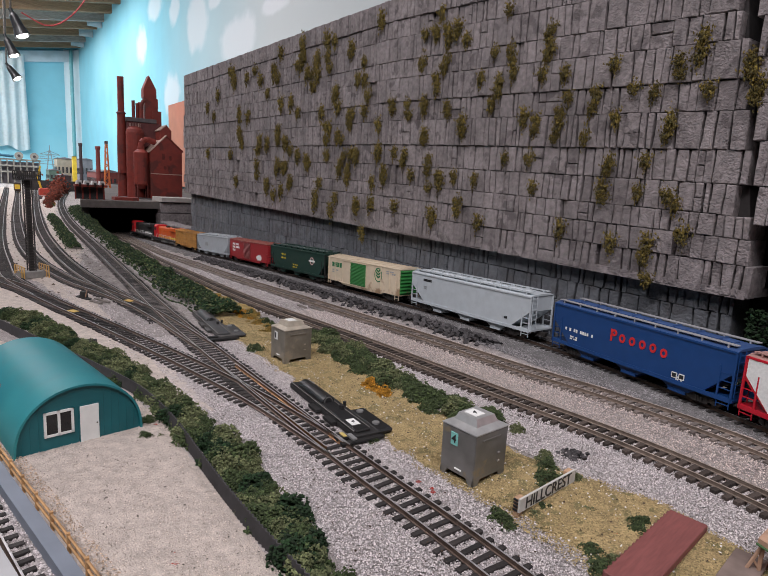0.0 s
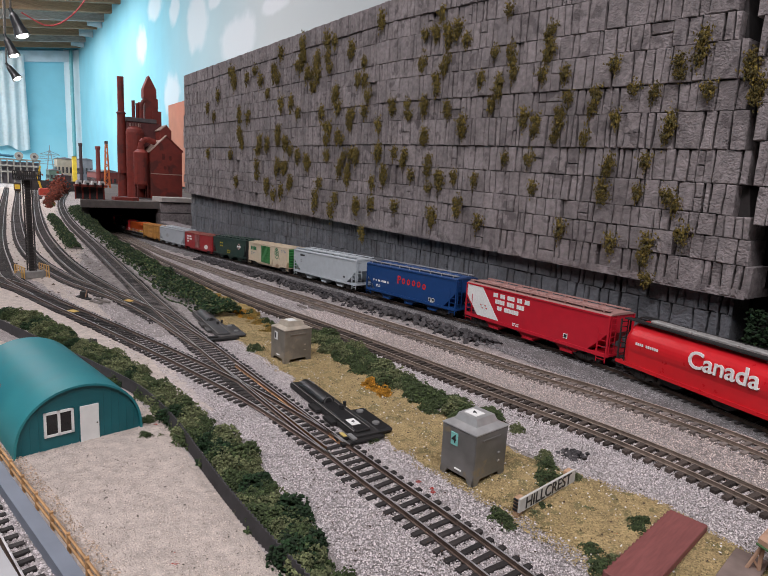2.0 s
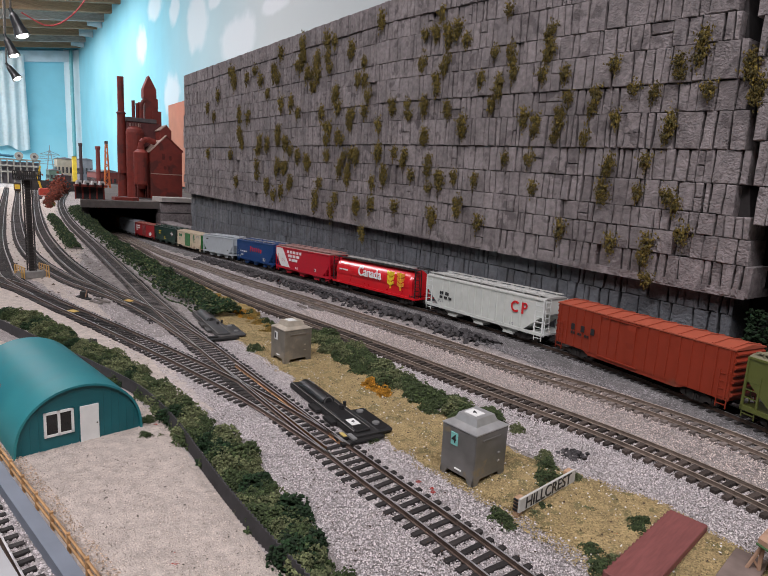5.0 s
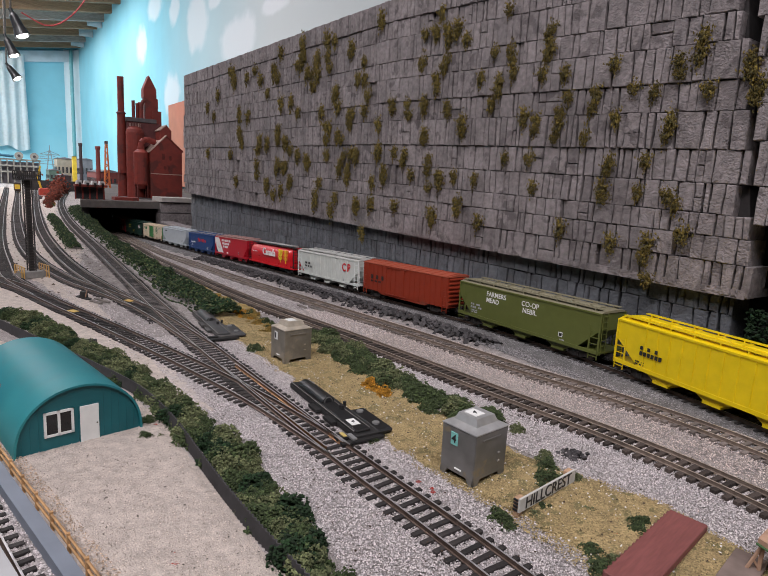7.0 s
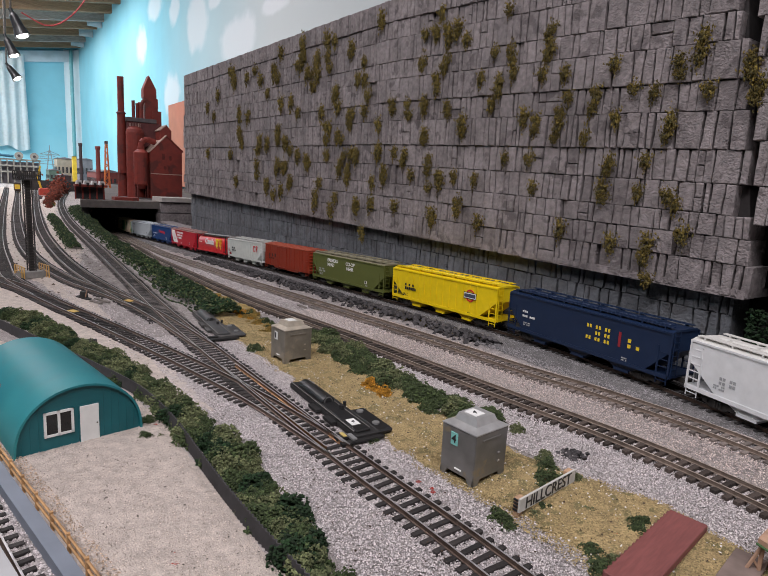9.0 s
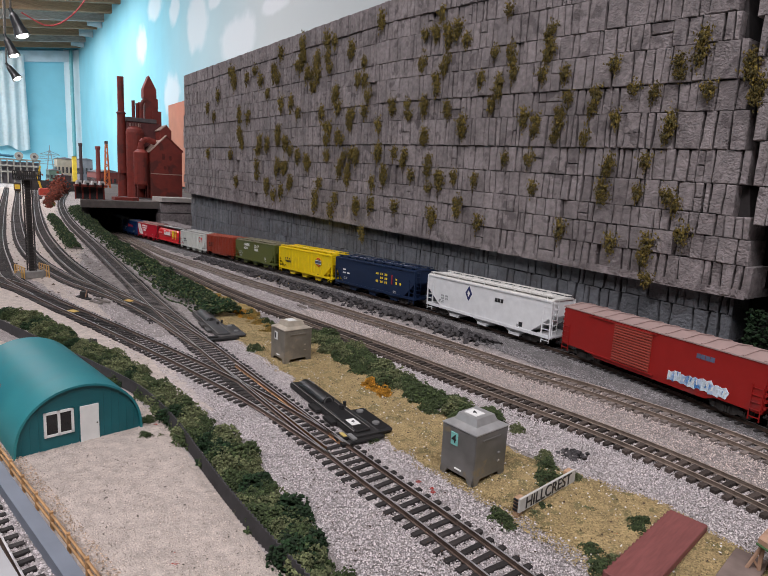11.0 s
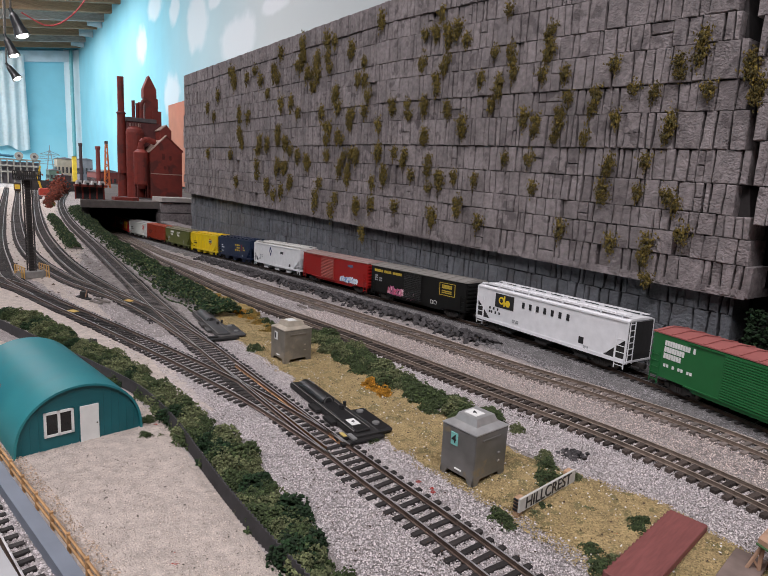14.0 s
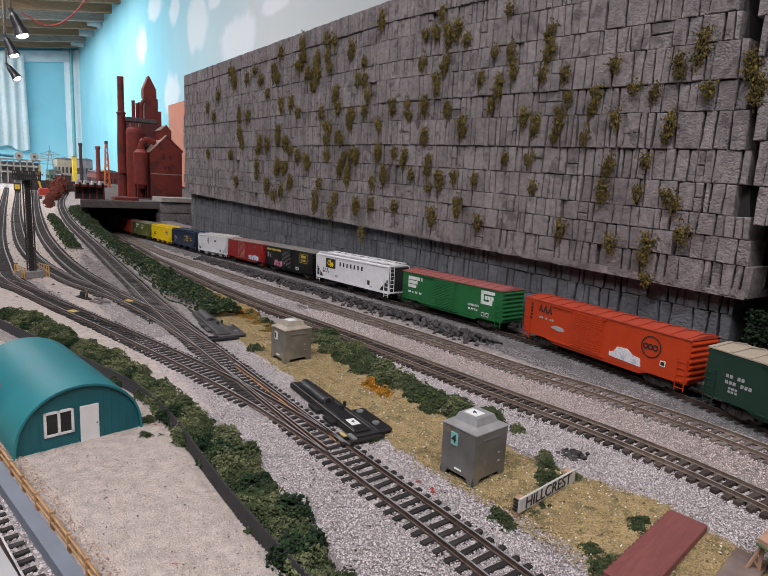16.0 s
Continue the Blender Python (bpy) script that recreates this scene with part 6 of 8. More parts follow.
def ground_cover():
    patch("yard_ground", -0.66, 0.0, lambda x: chain(YARD_FRONT, x), lambda x: chain(FENCE, x) + 0.002, 0.0014, SAND, "pale sandy gravel yard beside the round-roofed shed", "ground", rough=0.0)
    patch("grass_ground", -0.66, 0.09, lambda x: 0.196 + 0.012 * step01((x + 0.3) / 0.2), lambda x: chain([(-0.66, 0.262), (-0.45, 0.272), (-0.3, 0.262), (-0.2, 0.262), (-0.13, 0.285), (0, 0.27)], x), 0.0016, GRASS, "dry straw-coloured grass between the tracks", "grass", rough=0.008)
    patch("weed_ground", -0.98, -0.6, lambda x: 0.238, lambda x: chain(PASS_1, x) - 0.012, 0.0012, material("dry_weeds", (0.30, 0.21, 0.07), 0.98, scale=700, vary=0.4, bump=0.8, spots=(0.36, 0.32, 0.28), spot_scale=50, spot_cut=0.55), "ochre weedy ground at the foot of the bank", "grass", rough=0.008)
    patch("sandy_ground", -5.4, -0.62, lambda x: chain([(-5.4, -0.04), (-1.2, -0.02), (-0.75, 0.035), (-0.6, 0.07)], x), lambda x: chain(LEAD, x) - 0.010, 0.0003, SAND, "pale tan sandy ground between the yard tracks", "ground", rough=0.004, nx=240)
    patch("sandy_ground", -0.98, -0.36, lambda x: chain([(-1.2, -0.11), (-0.72, 0.016), (-0.47, 0.08), (-0.36, 0.10)], x), lambda x: chain(SPUR_A, x) - 0.010, 0.0004, SAND, "pale tan sandy ground beside the yard fence", "ground", rough=0.004, nx=120)
    patch("cinder_ground", -1.6, -0.47, lambda x: chain(LEAD, x) - 0.020, lambda x: chain(LEAD, x) + 0.022, 0.0008, CINDER, "dark cinder ground under the lead track", "ground", rough=0.006)
    patch("cinder_ground", -2.2, 0.35, lambda x: chain(MAIN, x) - 0.055, lambda x: chain(MAIN, x) + 0.06, 0.0006, material("grey_ballast", (0.135, 0.128, 0.128), 0.95, scale=800, vary=0.35, bump=0.9, bump_scale=600, spots=(0.09, 0.085, 0.085), spot_scale=300, spot_cut=0.55), "dark grey ballast bed of the main track", "ground", rough=0.006, nx=160)
    patch("cinder_ground", -5.5, -1.35, lambda x: chain(LEAD, x) - 0.017, lambda x: chain(LEAD, x) + 0.017, 0.0008, CINDER, "dark cinder ground under the lead track", "ground", rough=0.004)
    patch("cinder_ground", -5.5, -1.0, lambda x: chain(SPUR_B, x) - 0.017, lambda x: chain(SPUR_B, x) + 0.017, 0.0008, CINDER, "dark cinder bed of a yard track", "ground", rough=0.004)
    patch("cinder_ground", -5.5, -1.0, lambda x: chain(SPUR_D, x) - 0.017, lambda x: chain(SPUR_D, x) + 0.017, 0.0008, CINDER, "dark cinder bed of a yard track", "ground", rough=0.004)
    patch("cinder_ground", -5.5, -1.0, lambda x: chain(SPUR_E, x) - 0.017, lambda x: chain(SPUR_E, x) + 0.017, 0.0008, CINDER, "dark cinder bed of a yard track", "ground", rough=0.004)
    patch("stained_ground", -1.2, -0.62, lambda x: chain(SPUR_B, x) + 0.014, lambda x: chain(LEAD, x) - 0.012, 0.0009, CINDER, "oil-stained dark ground between two tracks", "ground", rough=0.012, blunt=2.2)


# ---------------------------------------------------------------- the yard in front
def shed():
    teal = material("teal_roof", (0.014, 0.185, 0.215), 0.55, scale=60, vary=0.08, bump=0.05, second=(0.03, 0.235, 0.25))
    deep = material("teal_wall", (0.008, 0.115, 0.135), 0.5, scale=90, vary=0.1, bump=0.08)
    white = material("white_trim", (0.78, 0.78, 0.76), 0.5, scale=200, vary=0.05, bump=0.02)
    glass = material("dark_window", (0.012, 0.013, 0.015), 0.12, scale=80, vary=0.2, bump=0.0)
    thing = empty("quonset_shed", "teal round-roofed metal shed with white door and window", "shed", m=pose(-0.349, 0.0415, 0.0, 0, 0, 9.5))
    w, hgt, ln = 0.0345, 0.0368, 0.118
    arc = [(-w * math.cos(math.pi * i / 110), 0.001 + (hgt - 0.001) * math.sin(math.pi * i / 110) ** 0.86) for i in range(111)]
    bm = bmesh.new()
    rings = []
    for x, f in ((0.0022, 0.965), (0.0022, 1.0), (-ln, 1.0), (-ln, 0.965)):
        rings.append([bm.verts.new((x, y * f, z * f)) for y, z in arc])
    for a, b in zip(rings, rings[1:] + rings[:1]):
        for i in range(110):
            bm.faces.new((a[i], a[i + 1], b[i + 1], b[i]))
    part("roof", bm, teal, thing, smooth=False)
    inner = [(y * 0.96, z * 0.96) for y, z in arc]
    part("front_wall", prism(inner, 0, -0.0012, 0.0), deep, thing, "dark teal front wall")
    bm = bmesh.new()
    for i in range(15):
        y = -0.03 + i * 0.06 / 14
        top = 0.96 * (hgt * max(0.02, 1 - (y / w) ** 2) ** 0.43)
        if -0.0185 < y < 0.0105:
            continue
        add_box(bm, -0.0002, y - 0.0002, 0.0005, 0.0003, y + 0.0002, top - 0.001)
    part("wall_seam", bm, deep, thing)
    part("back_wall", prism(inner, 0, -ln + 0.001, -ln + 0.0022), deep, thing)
    win = part("window", box(0.0, -0.0185, 0.0098, 0.0006, -0.0045, 0.0228), glass, thing, "dark window in a white frame")
    bm = bmesh.new()
    for a, b, c, d in ((-0.0192, 0.009, -0.0038, 0.0104), (-0.0192, 0.0222, -0.0038, 0.0236), (-0.0192, 0.009, -0.0178, 0.0236), (-0.0052, 0.009, -0.0038, 0.0236), (-0.0122, 0.009, -0.0108, 0.0236)):
        add_box(bm, 0.0002, a, b, 0.0011, c, d)
    part("window_frame", bm, white, win)
    door = part("door", box(0.0, -0.0005, 0.0006, 0.0008, 0.0098, 0.0232, bevel=0.0002), white, thing, "plain white door")
    part("door_frame", box(0.0, -0.0012, 0.0004, 0.0005, 0.0105, 0.0239), deep, door)
    part("handle", box(0.0008, 0.0082, 0.0110, 0.0013, 0.0088, 0.0118), STEEL, door)
    bm = bmesh.new()
    for k in range(10):
        a0, a1 = 0.6 * k, 0.6 * k + 0.35
        for a in (a0, a1):
            add_box(bm, -0.062 + 0.007 * math.cos(a) - 0.0009, -0.0305 + 0.0022 * math.sin(a), 0.0195 + 0.005 * math.sin(a) - 0.0006, -0.062 + 0.007 * math.cos(a) + 0.0009, -0.0285 + 0.0022 * math.sin(a), 0.0195 + 0.005 * math.sin(a) + 0.0006)
    part("roof_mark", bm, RED_INK, thing, "red painted mark")


def yard_fences():
    dark = material("fence_dark", (0.045, 0.043, 0.045), 0.7, scale=200, vary=0.2, bump=0.1)
    line = smooth_line([(x, y, 0) for x, y in FENCE], 0.0016)
    per = 22
    for k in range(0, len(line) - per, per):
        bm = bmesh.new()
        seg = line[k:k + per + 1]
        lo, hi = [], []
        for i, p in enumerate(seg):
            d = (seg[min(i + 1, len(seg) - 1)] - seg[max(i - 1, 0)]).normalized()
            off = Vector((-d.y, d.x, 0)) * (0.0005 if i % 2 else -0.0005)
            for t in (-0.0003, 0.0003):
                q = p + off + Vector((-d.y, d.x, 0)) * t
                lo.append(bm.verts.new((q.x, q.y, -0.001)))
                hi.append(bm.verts.new((q.x, q.y, 0.0092)))
        for i in range(len(seg) - 1):
            a, b = 2 * i, 2 * i + 2
            bm.faces.new((lo[a], lo[b], hi[b], hi[a]))
            bm.faces.new((lo[a + 1], lo[b + 1], hi[b + 1], hi[a + 1]))
            bm.faces.new((hi[a], hi[b], hi[b + 1], hi[a + 1]))
        tagged(mesh_object("fence_panel", bm, dark), "black corrugated metal fence panel round the yard", "fence", "yard fence panels")
    wood = material("rail_wood", (0.42, 0.24, 0.11), 0.7, scale=200, vary=0.3, bump=0.2)
    fence = empty("rail_fence", "low tan wooden post and rail fence on the layout edge", "fence")
    pts = smooth_line([(x, y + 0.0014, 0) for x, y in YARD_FRONT[:5]], 0.0205)
    for p, q in zip(pts, pts[1:]):
        part("post", box(p.x - 0.0007, p.y - 0.0007, -0.001, p.x + 0.0007, p.y + 0.0007, 0.0085), wood, fence)
        for z in (0.0032, 0.0070):
            bm = bmesh.new()
            add_cyl(bm, (p.x, p.y, z), (q.x, q.y, z), 0.0006, seg=6)
            part("rail", bm, wood, fence)
    # fascia board, lower shelf and its track
    grey = material("fascia_paint", (0.17, 0.195, 0.24), 0.6, scale=60, vary=0.12, bump=0.05)
    pale = material("shelf_edge_paint", (0.42, 0.42, 0.43), 0.6, scale=60, vary=0.1, bump=0.05)
    bm = bmesh.new()
    pts = smooth_line([(x, y, 0) for x, y in [(-9.0, -0.120), (-0.66, -0.056), (-0.3467, 0.0012), (-0.3015, 0.0100), (-0.2224, 0.0258), (-0.1, 0.048), (0.3, 0.088), (4, 0.088)]], 0.02)
    for p, q in zip(pts, pts[1:]):
        d = (q - p).normalized()
        nrm = Vector((d.y, -d.x, 0)) * 0.0062
        v = []
        for z in (-0.09, 0.0022):
            v += [bm.verts.new((p.x, p.y, z)), bm.verts.new((q.x, q.y, z)), bm.verts.new((q.x + nrm.x, q.y + nrm.y, z)), bm.verts.new((p.x + nrm.x, p.y + nrm.y, z))]
        bm.faces.new((v[4], v[5], v[6], v[7]))
        bm.faces.new((v[3], v[2], v[6], v[7]))
        bm.faces.new((v[0], v[1], v[5], v[4]))
    tagged(mesh_object("fascia", bm, grey), "blue-grey painted fascia board on the layout edge", "fascia", kind="structure")
    tagged(mesh_object("bench", box(-9.0, 0.10, -0.17, 4.0, 1.2, -0.10), grey), "grey bench under the railway landscape", "bench", kind="structure")
    verts = []
    for x in spaced(-0.7, 0.1, 60):
        f = chain(LOWER_EDGE, x)
        for w in (-0.055, 0.004):
            verts.append((x, f + w, -0.0042))
    faces = [(2 * i, 2 * i + 2, 2 * i + 3, 2 * i + 1) for i in range(60)]
    tagged(raw("lower_ground", verts, faces, BALLAST), "pale ballast on the lower shelf", "ground", kind="structure")
    rng = np.random.default_rng(8)
    n = 9000
    xs = rng.uniform(-0.42, -0.16, n)
    ys = np.array([chain(LOWER_EDGE, x) for x in xs]) - rng.uniform(0, 0.034, n)
    tagged(new("ballast_chips", chunk_mesh("ballast_chips", np.stack([xs, ys, np.full(n, -0.0038)], 1), 0.00062 * rng.uniform(0.6, 1.4, n), STONE_CHIP, 33)), "pale loose ballast chips on the lower shelf", "gravel", kind="stuff")
    t = track("lower_track", [(-0.70, -0.088), (-0.45, -0.0415), (-0.36, -0.0248), (-0.273, -0.0088), (-0.2375, -0.0023), (-0.2, 0.0046), (0.0, 0.041)], "model track on the lower shelf", near=(-0.45, 0))
    t.location.z = -0.0042
    edge = smooth_line([(-0.7, -0.082, 0), (-0.45, -0.035, 0), (-0.36, -0.0185, 0), (-0.266, -0.0012, 0), (-0.2381, 0.0046, 0), (-0.2, 0.0117, 0), (0.0, 0.048, 0)], 0.02)
    bm = bmesh.new()
    for p, q in zip(edge, edge[1:]):
        v = [bm.verts.new((a.x, a.y + o, z)) for z in (-0.03, 0.0002) for a, o in ((p, -0.02), (q, -0.02), (q, 0), (p, 0))]
        bm.faces.new((v[4], v[5], v[6], v[7]))
        bm.faces.new((v[3], v[2], v[6], v[7]))
        bm.faces.new((v[0], v[1], v[5], v[4]))
    tagged(mesh_object("shelf_edge", bm, pale), "pale grey painted edge of the lower shelf", "shelf edge", kind="structure")
    bm = bmesh.new()
    add_cyl(bm, (-0.552, 0.070, 0.004), (-0.548, 0.080, 0.004), 0.0042, seg=14)
    add_cyl(bm, (-0.556, 0.070, 0.0015), (-0.56, 0.062, 0.0015), 0.001, seg=8)
    tagged(mesh_object("cable_drum", bm, BLACK), "small black drum lying beside the bushes", "drum")


# ---------------------------------------------------------------- trackside things
def cabinet(x, y, turn, scale, label, number):
    side = material("cabinet_grey", (0.24, 0.235, 0.225), 0.36, 0.55, scale=120, vary=0.14, bump=0.05, spots=(0.33, 0.28, 0.2), spot_scale=70, spot_cut=0.6) if number else material("cabinet_dusty", (0.27, 0.245, 0.205), 0.5, 0.4, scale=120, vary=0.2, bump=0.06, spots=(0.36, 0.31, 0.24), spot_scale=60, spot_cut=0.56)
    top = material("cabinet_top", (0.60, 0.60, 0.60), 0.33, 0.6, scale=120, vary=0.14, bump=0.04) if number else material("cabinet_top_dusty", (0.50, 0.44, 0.36), 0.5, 0.35, scale=120, vary=0.2, bump=0.05)
    thing = empty("relay_cabinet", label, "cabinet", m=pose(x, y, 0.0013, 0, 0, turn), group="relay cabinets")
    a, b, h = 0.0122 * scale, 0.0136 * scale, 0.0295
    bm = bmesh.new()
    lo = [bm.verts.new((u * a * 0.985, v * b * 0.985, 0.0035)) for u, v in ((-1, -1), (1, -1), (1, 1), (-1, 1))]
    hi = [bm.verts.new((u * a, v * b, h)) for u, v in ((-1, -1), (1, -1), (1, 1), (-1, 1))]
    bm.faces.new(lo[::-1])
    bm.faces.new(hi)
    for i in range(4):
        bm.faces.new((lo[i], lo[(i + 1) % 4], hi[(i + 1) % 4], hi[i]))
    bmesh.ops.bevel(bm, geom=list(bm.edges), offset=0.0004, segments=2, affect="EDGES")
    part("body", bm, side, thing)
    for u in (-1, 1):
        for v in (-1, 1):
            bm = bmesh.new()
            add_prism(bm, [(u * a * 0.98, 0), (u * a * 0.72, 0), (u * a * 0.55, 0.0038), (u * a * 0.98, 0.0038)], 1, v * b * 0.98, v * b * 0.90)
            add_prism(bm, [(v * b * 0.98, 0), (v * b * 0.72, 0), (v * b * 0.55, 0.0038), (v * b * 0.98, 0.0038)], 0, u * a * 0.98, u * a * 0.90)
            part("foot", bm, side, thing)
    bm = bmesh.new()
    rings = []
    for s, z in ((1.015, h), (1.015, h + 0.0006), (0.66, h + 0.0024), (0.54, h + 0.0064), (0.0, h + 0.0064)):
        if s:
            rings.append([bm.verts.new((u * a * s, v * b * s, z)) for u, v in ((-1, -1), (1, -1), (1, 1), (-1, 1))])
    for r0, r1 in zip(rings, rings[1:]):
        for i in range(4):
            bm.faces.new((r0[i], r0[(i + 1) % 4], r1[(i + 1) % 4], r1[i]))
    bm.faces.new(rings[-1])
    part("lid", bm, top, thing, "lighter grey stepped metal lid")
    part("sticker", box(-a * 0.42, -b * 0.35, h + 0.0063, a * 0.30, b * 0.22, h + 0.0066), WHITE_INK, thing, "white paper sticker")
    tq = material("turquoise_card", (0.22, 0.55, 0.50), 0.6, scale=200, vary=0.06, bump=0.0)
    card = part("number_card", box(-a * 0.42, -b - 0.0004, h * 0.66, -a * 0.08 + 0.0006, -b + 0.0001, h * 0.90), tq if number else WHITE_INK, thing, "small numbered card")
    if number:
        letters(number, 0.0068, BLACK_INK, card, pose(-a * 0.23, -b - 0.0005, h * 0.775, 90), name="number")
        letters(number, 0.005, BLACK_INK, card, pose(-a * 0.05, -b * 0.08, h + 0.0067, 0, 0, 60), name="number")
    else:
        part("number", box(-a * 0.33, -b - 0.0006, h * 0.70, -a * 0.2, -b - 0.0002, h * 0.87), BLACK_INK, card)
    part("handle", box(-a * 0.10, -b - 0.0005, 0.0062, a * 0.3, -b + 0.0001, 0.0069), WHITE_INK, thing)
    part("drip_strip", box(a - 0.0001, -b * 0.6, h * 0.86, a + 0.0006, b * 0.5, h * 0.885), side, thing)
    for z in (0.35, 0.52):
        part("latch", box(a - 0.0001, b * 0.42, h * z, a + 0.0005, b * 0.55, h * z + 0.0008), top, thing)


def switch_machine(x, y, turn, ln, mat_base, mat_cover, label, mark):
    thing = empty("switch_machine", label, "switch machine", m=pose(x, y, 0.0012, 0, 0, turn), group="switch machines")
    part("base_plate", box(-ln / 2, -0.0085, 0.0, ln / 2, 0.0085, 0.0042, bevel=0.0006), mat_base, thing)
    bm = bmesh.new()
    prof = [(0.0052 * math.cos(math.pi * i / 12) - 0.001, 0.004 + 0.0052 * math.sin(math.pi * i / 12)) for i in range(13)]
    add_prism(bm, prof, 0, -ln * 0.40, -ln * 0.02)
    coil = part("coil_housing", bm, mat_cover, thing)
    part("bore", cyl((-ln * 0.021, -0.001, 0.0062), (-ln * 0.012, -0.001, 0.0062), 0.0024, seg=14), BLACK_INK, coil)
    part("cover", box(-ln * 0.01, -0.0075, 0.004, ln * 0.47, 0.0030, 0.0058, bevel=0.0005), mat_cover, thing)
    part("side_rail", box(-ln * 0.48, -0.0085, 0.004, ln * 0.46, -0.0068, 0.0054), mat_base, thing)
    disc_m = material("screw_metal", (0.34, 0.34, 0.34), 0.4, 0.5, scale=200, vary=0.1, bump=0.05)
    for dx, dy in ((-0.46, 0.004), (-0.41, 0.005)):
        part("screw", cyl((ln * dx, dy, 0.004), (ln * dx, dy, 0.0053), 0.0026, seg=14), disc_m, thing, "bright metal screw")
    arm = part("motor_plate", box(ln * 0.14, 0.0065, 0.0012, ln * 0.50, 0.0185, 0.0046, bevel=0.0012), mat_cover, thing)
    for dx in (0.20, 0.40):
        part("screw", cyl((ln * dx, 0.0115, 0.0046), (ln * dx, 0.0115, 0.0056), 0.0024, seg=16), disc_m, arm, "bright metal screw")
    part("lever", box(ln * 0.12, 0.000, 0.0058, ln * 0.15, 0.0022, 0.0086), BLACK, thing)
    if mark:
        s = part("sticker", box(ln * 0.30, -0.0055, 0.0058, ln * 0.39, 0.0005, 0.0061), WHITE_INK, thing, "white number sticker")
        letters("4", 0.0046, BLACK_INK, s, pose(ln * 0.345, -0.0025, 0.0062, 0, 0, 70), name="number")
    rim = material("machine_worn_edge", (0.16, 0.155, 0.15), 0.5, scale=200, vary=0.3, bump=0.05)
    part("coil_rim", cyl((-ln * 0.024, -0.001, 0.0058), (-ln * 0.019, -0.001, 0.0058), 0.0034, seg=16), rim, coil, "worn bright rim")
    part("edge_strip", box(-ln * 0.47, -0.0088, 0.0053, ln * 0.46, -0.0083, 0.0058), rim, thing, "worn pale edge")
    part("edge_strip", box(-ln * 0.01, 0.0029, 0.0056, ln * 0.46, 0.0033, 0.0061), rim, thing, "worn pale edge")
    part("knob", cyl((ln * 0.06, 0.0075, 0.0042), (ln * 0.06, 0.0075, 0.0075), 0.0012, seg=10), BLACK, thing)
    if mark:
        part("link", box(ln * 0.44, -0.0125, 0.0026, ln * 0.52, -0.0095, 0.0038), disc_m, thing, "bright metal link")
        part("tag", box(ln * 0.40, -0.0155, 0.0030, ln * 0.46, -0.0130, 0.0034), material("tag_yellow", (0.50, 0.38, 0.12), 0.6), thing, "small yellow tag")
    part("throw_bar", box(ln * 0.42, -0.020, 0.0012, ln * 0.46, 0.012, 0.0026), BLACK, thing)
    part("throw_bar", box(ln * 0.49, -0.020, 0.0008, ln * 0.53, 0.010, 0.0022), BLACK, thing)
    part("terminal", box(-ln * 0.1, -0.0125, 0.0008, ln * 0.02, -0.0086, 0.0028), mat_base, thing)
    part("terminal", box(ln * 0.12, -0.0125, 0.0008, ln * 0.24, -0.0086, 0.0028), mat_base, thing)


def station_sign():
    white = material("sign_white", (0.56, 0.55, 0.52), 0.6, scale=200, vary=0.1, bump=0.05)
    wood = material("sign_post_wood", (0.45, 0.28, 0.17), 0.8, scale=300, vary=0.25, bump=0.2)
    a, b = Vector((-0.1625, 0.2085, 0.0)), Vector((-0.1675, 0.2565, 0.0))
    turn = math.degrees(math.atan2(b.y - a.y, b.x - a.x))
    ln = (b - a).length
    thing = empty("station_sign", "small white station name board on two wooden posts", "sign", m=pose(a.x, a.y, 0.001, 0, 0, turn))
    part("post", box(-0.0012, 0.0008, -0.001, 0.0032, 0.0038, 0.0098, bevel=0.0003), wood, thing)
    part("post", box(ln - 0.0042, 0.0008, -0.001, ln + 0.0008, 0.0038, 0.0098, bevel=0.0003), wood, thing)
    board = part("board", box(-0.0015, -0.0003, 0.0028, ln + 0.0015, 0.0008, 0.0100), white, thing, "white board with black letters")
    letters("HILLCREST", 0.0088, BLACK_INK, board, pose(ln / 2, -0.0005, 0.0064, 90, 0, 0), bold=0.004)
    bm = bmesh.new()
    for k in range(4):
        add_box(bm, -0.0017, 0.0009, 0.003 + k * 0.0018, -0.0013, 0.0036, 0.004 + k * 0.0018)
    part("post_band", bm, BLACK_INK, thing)


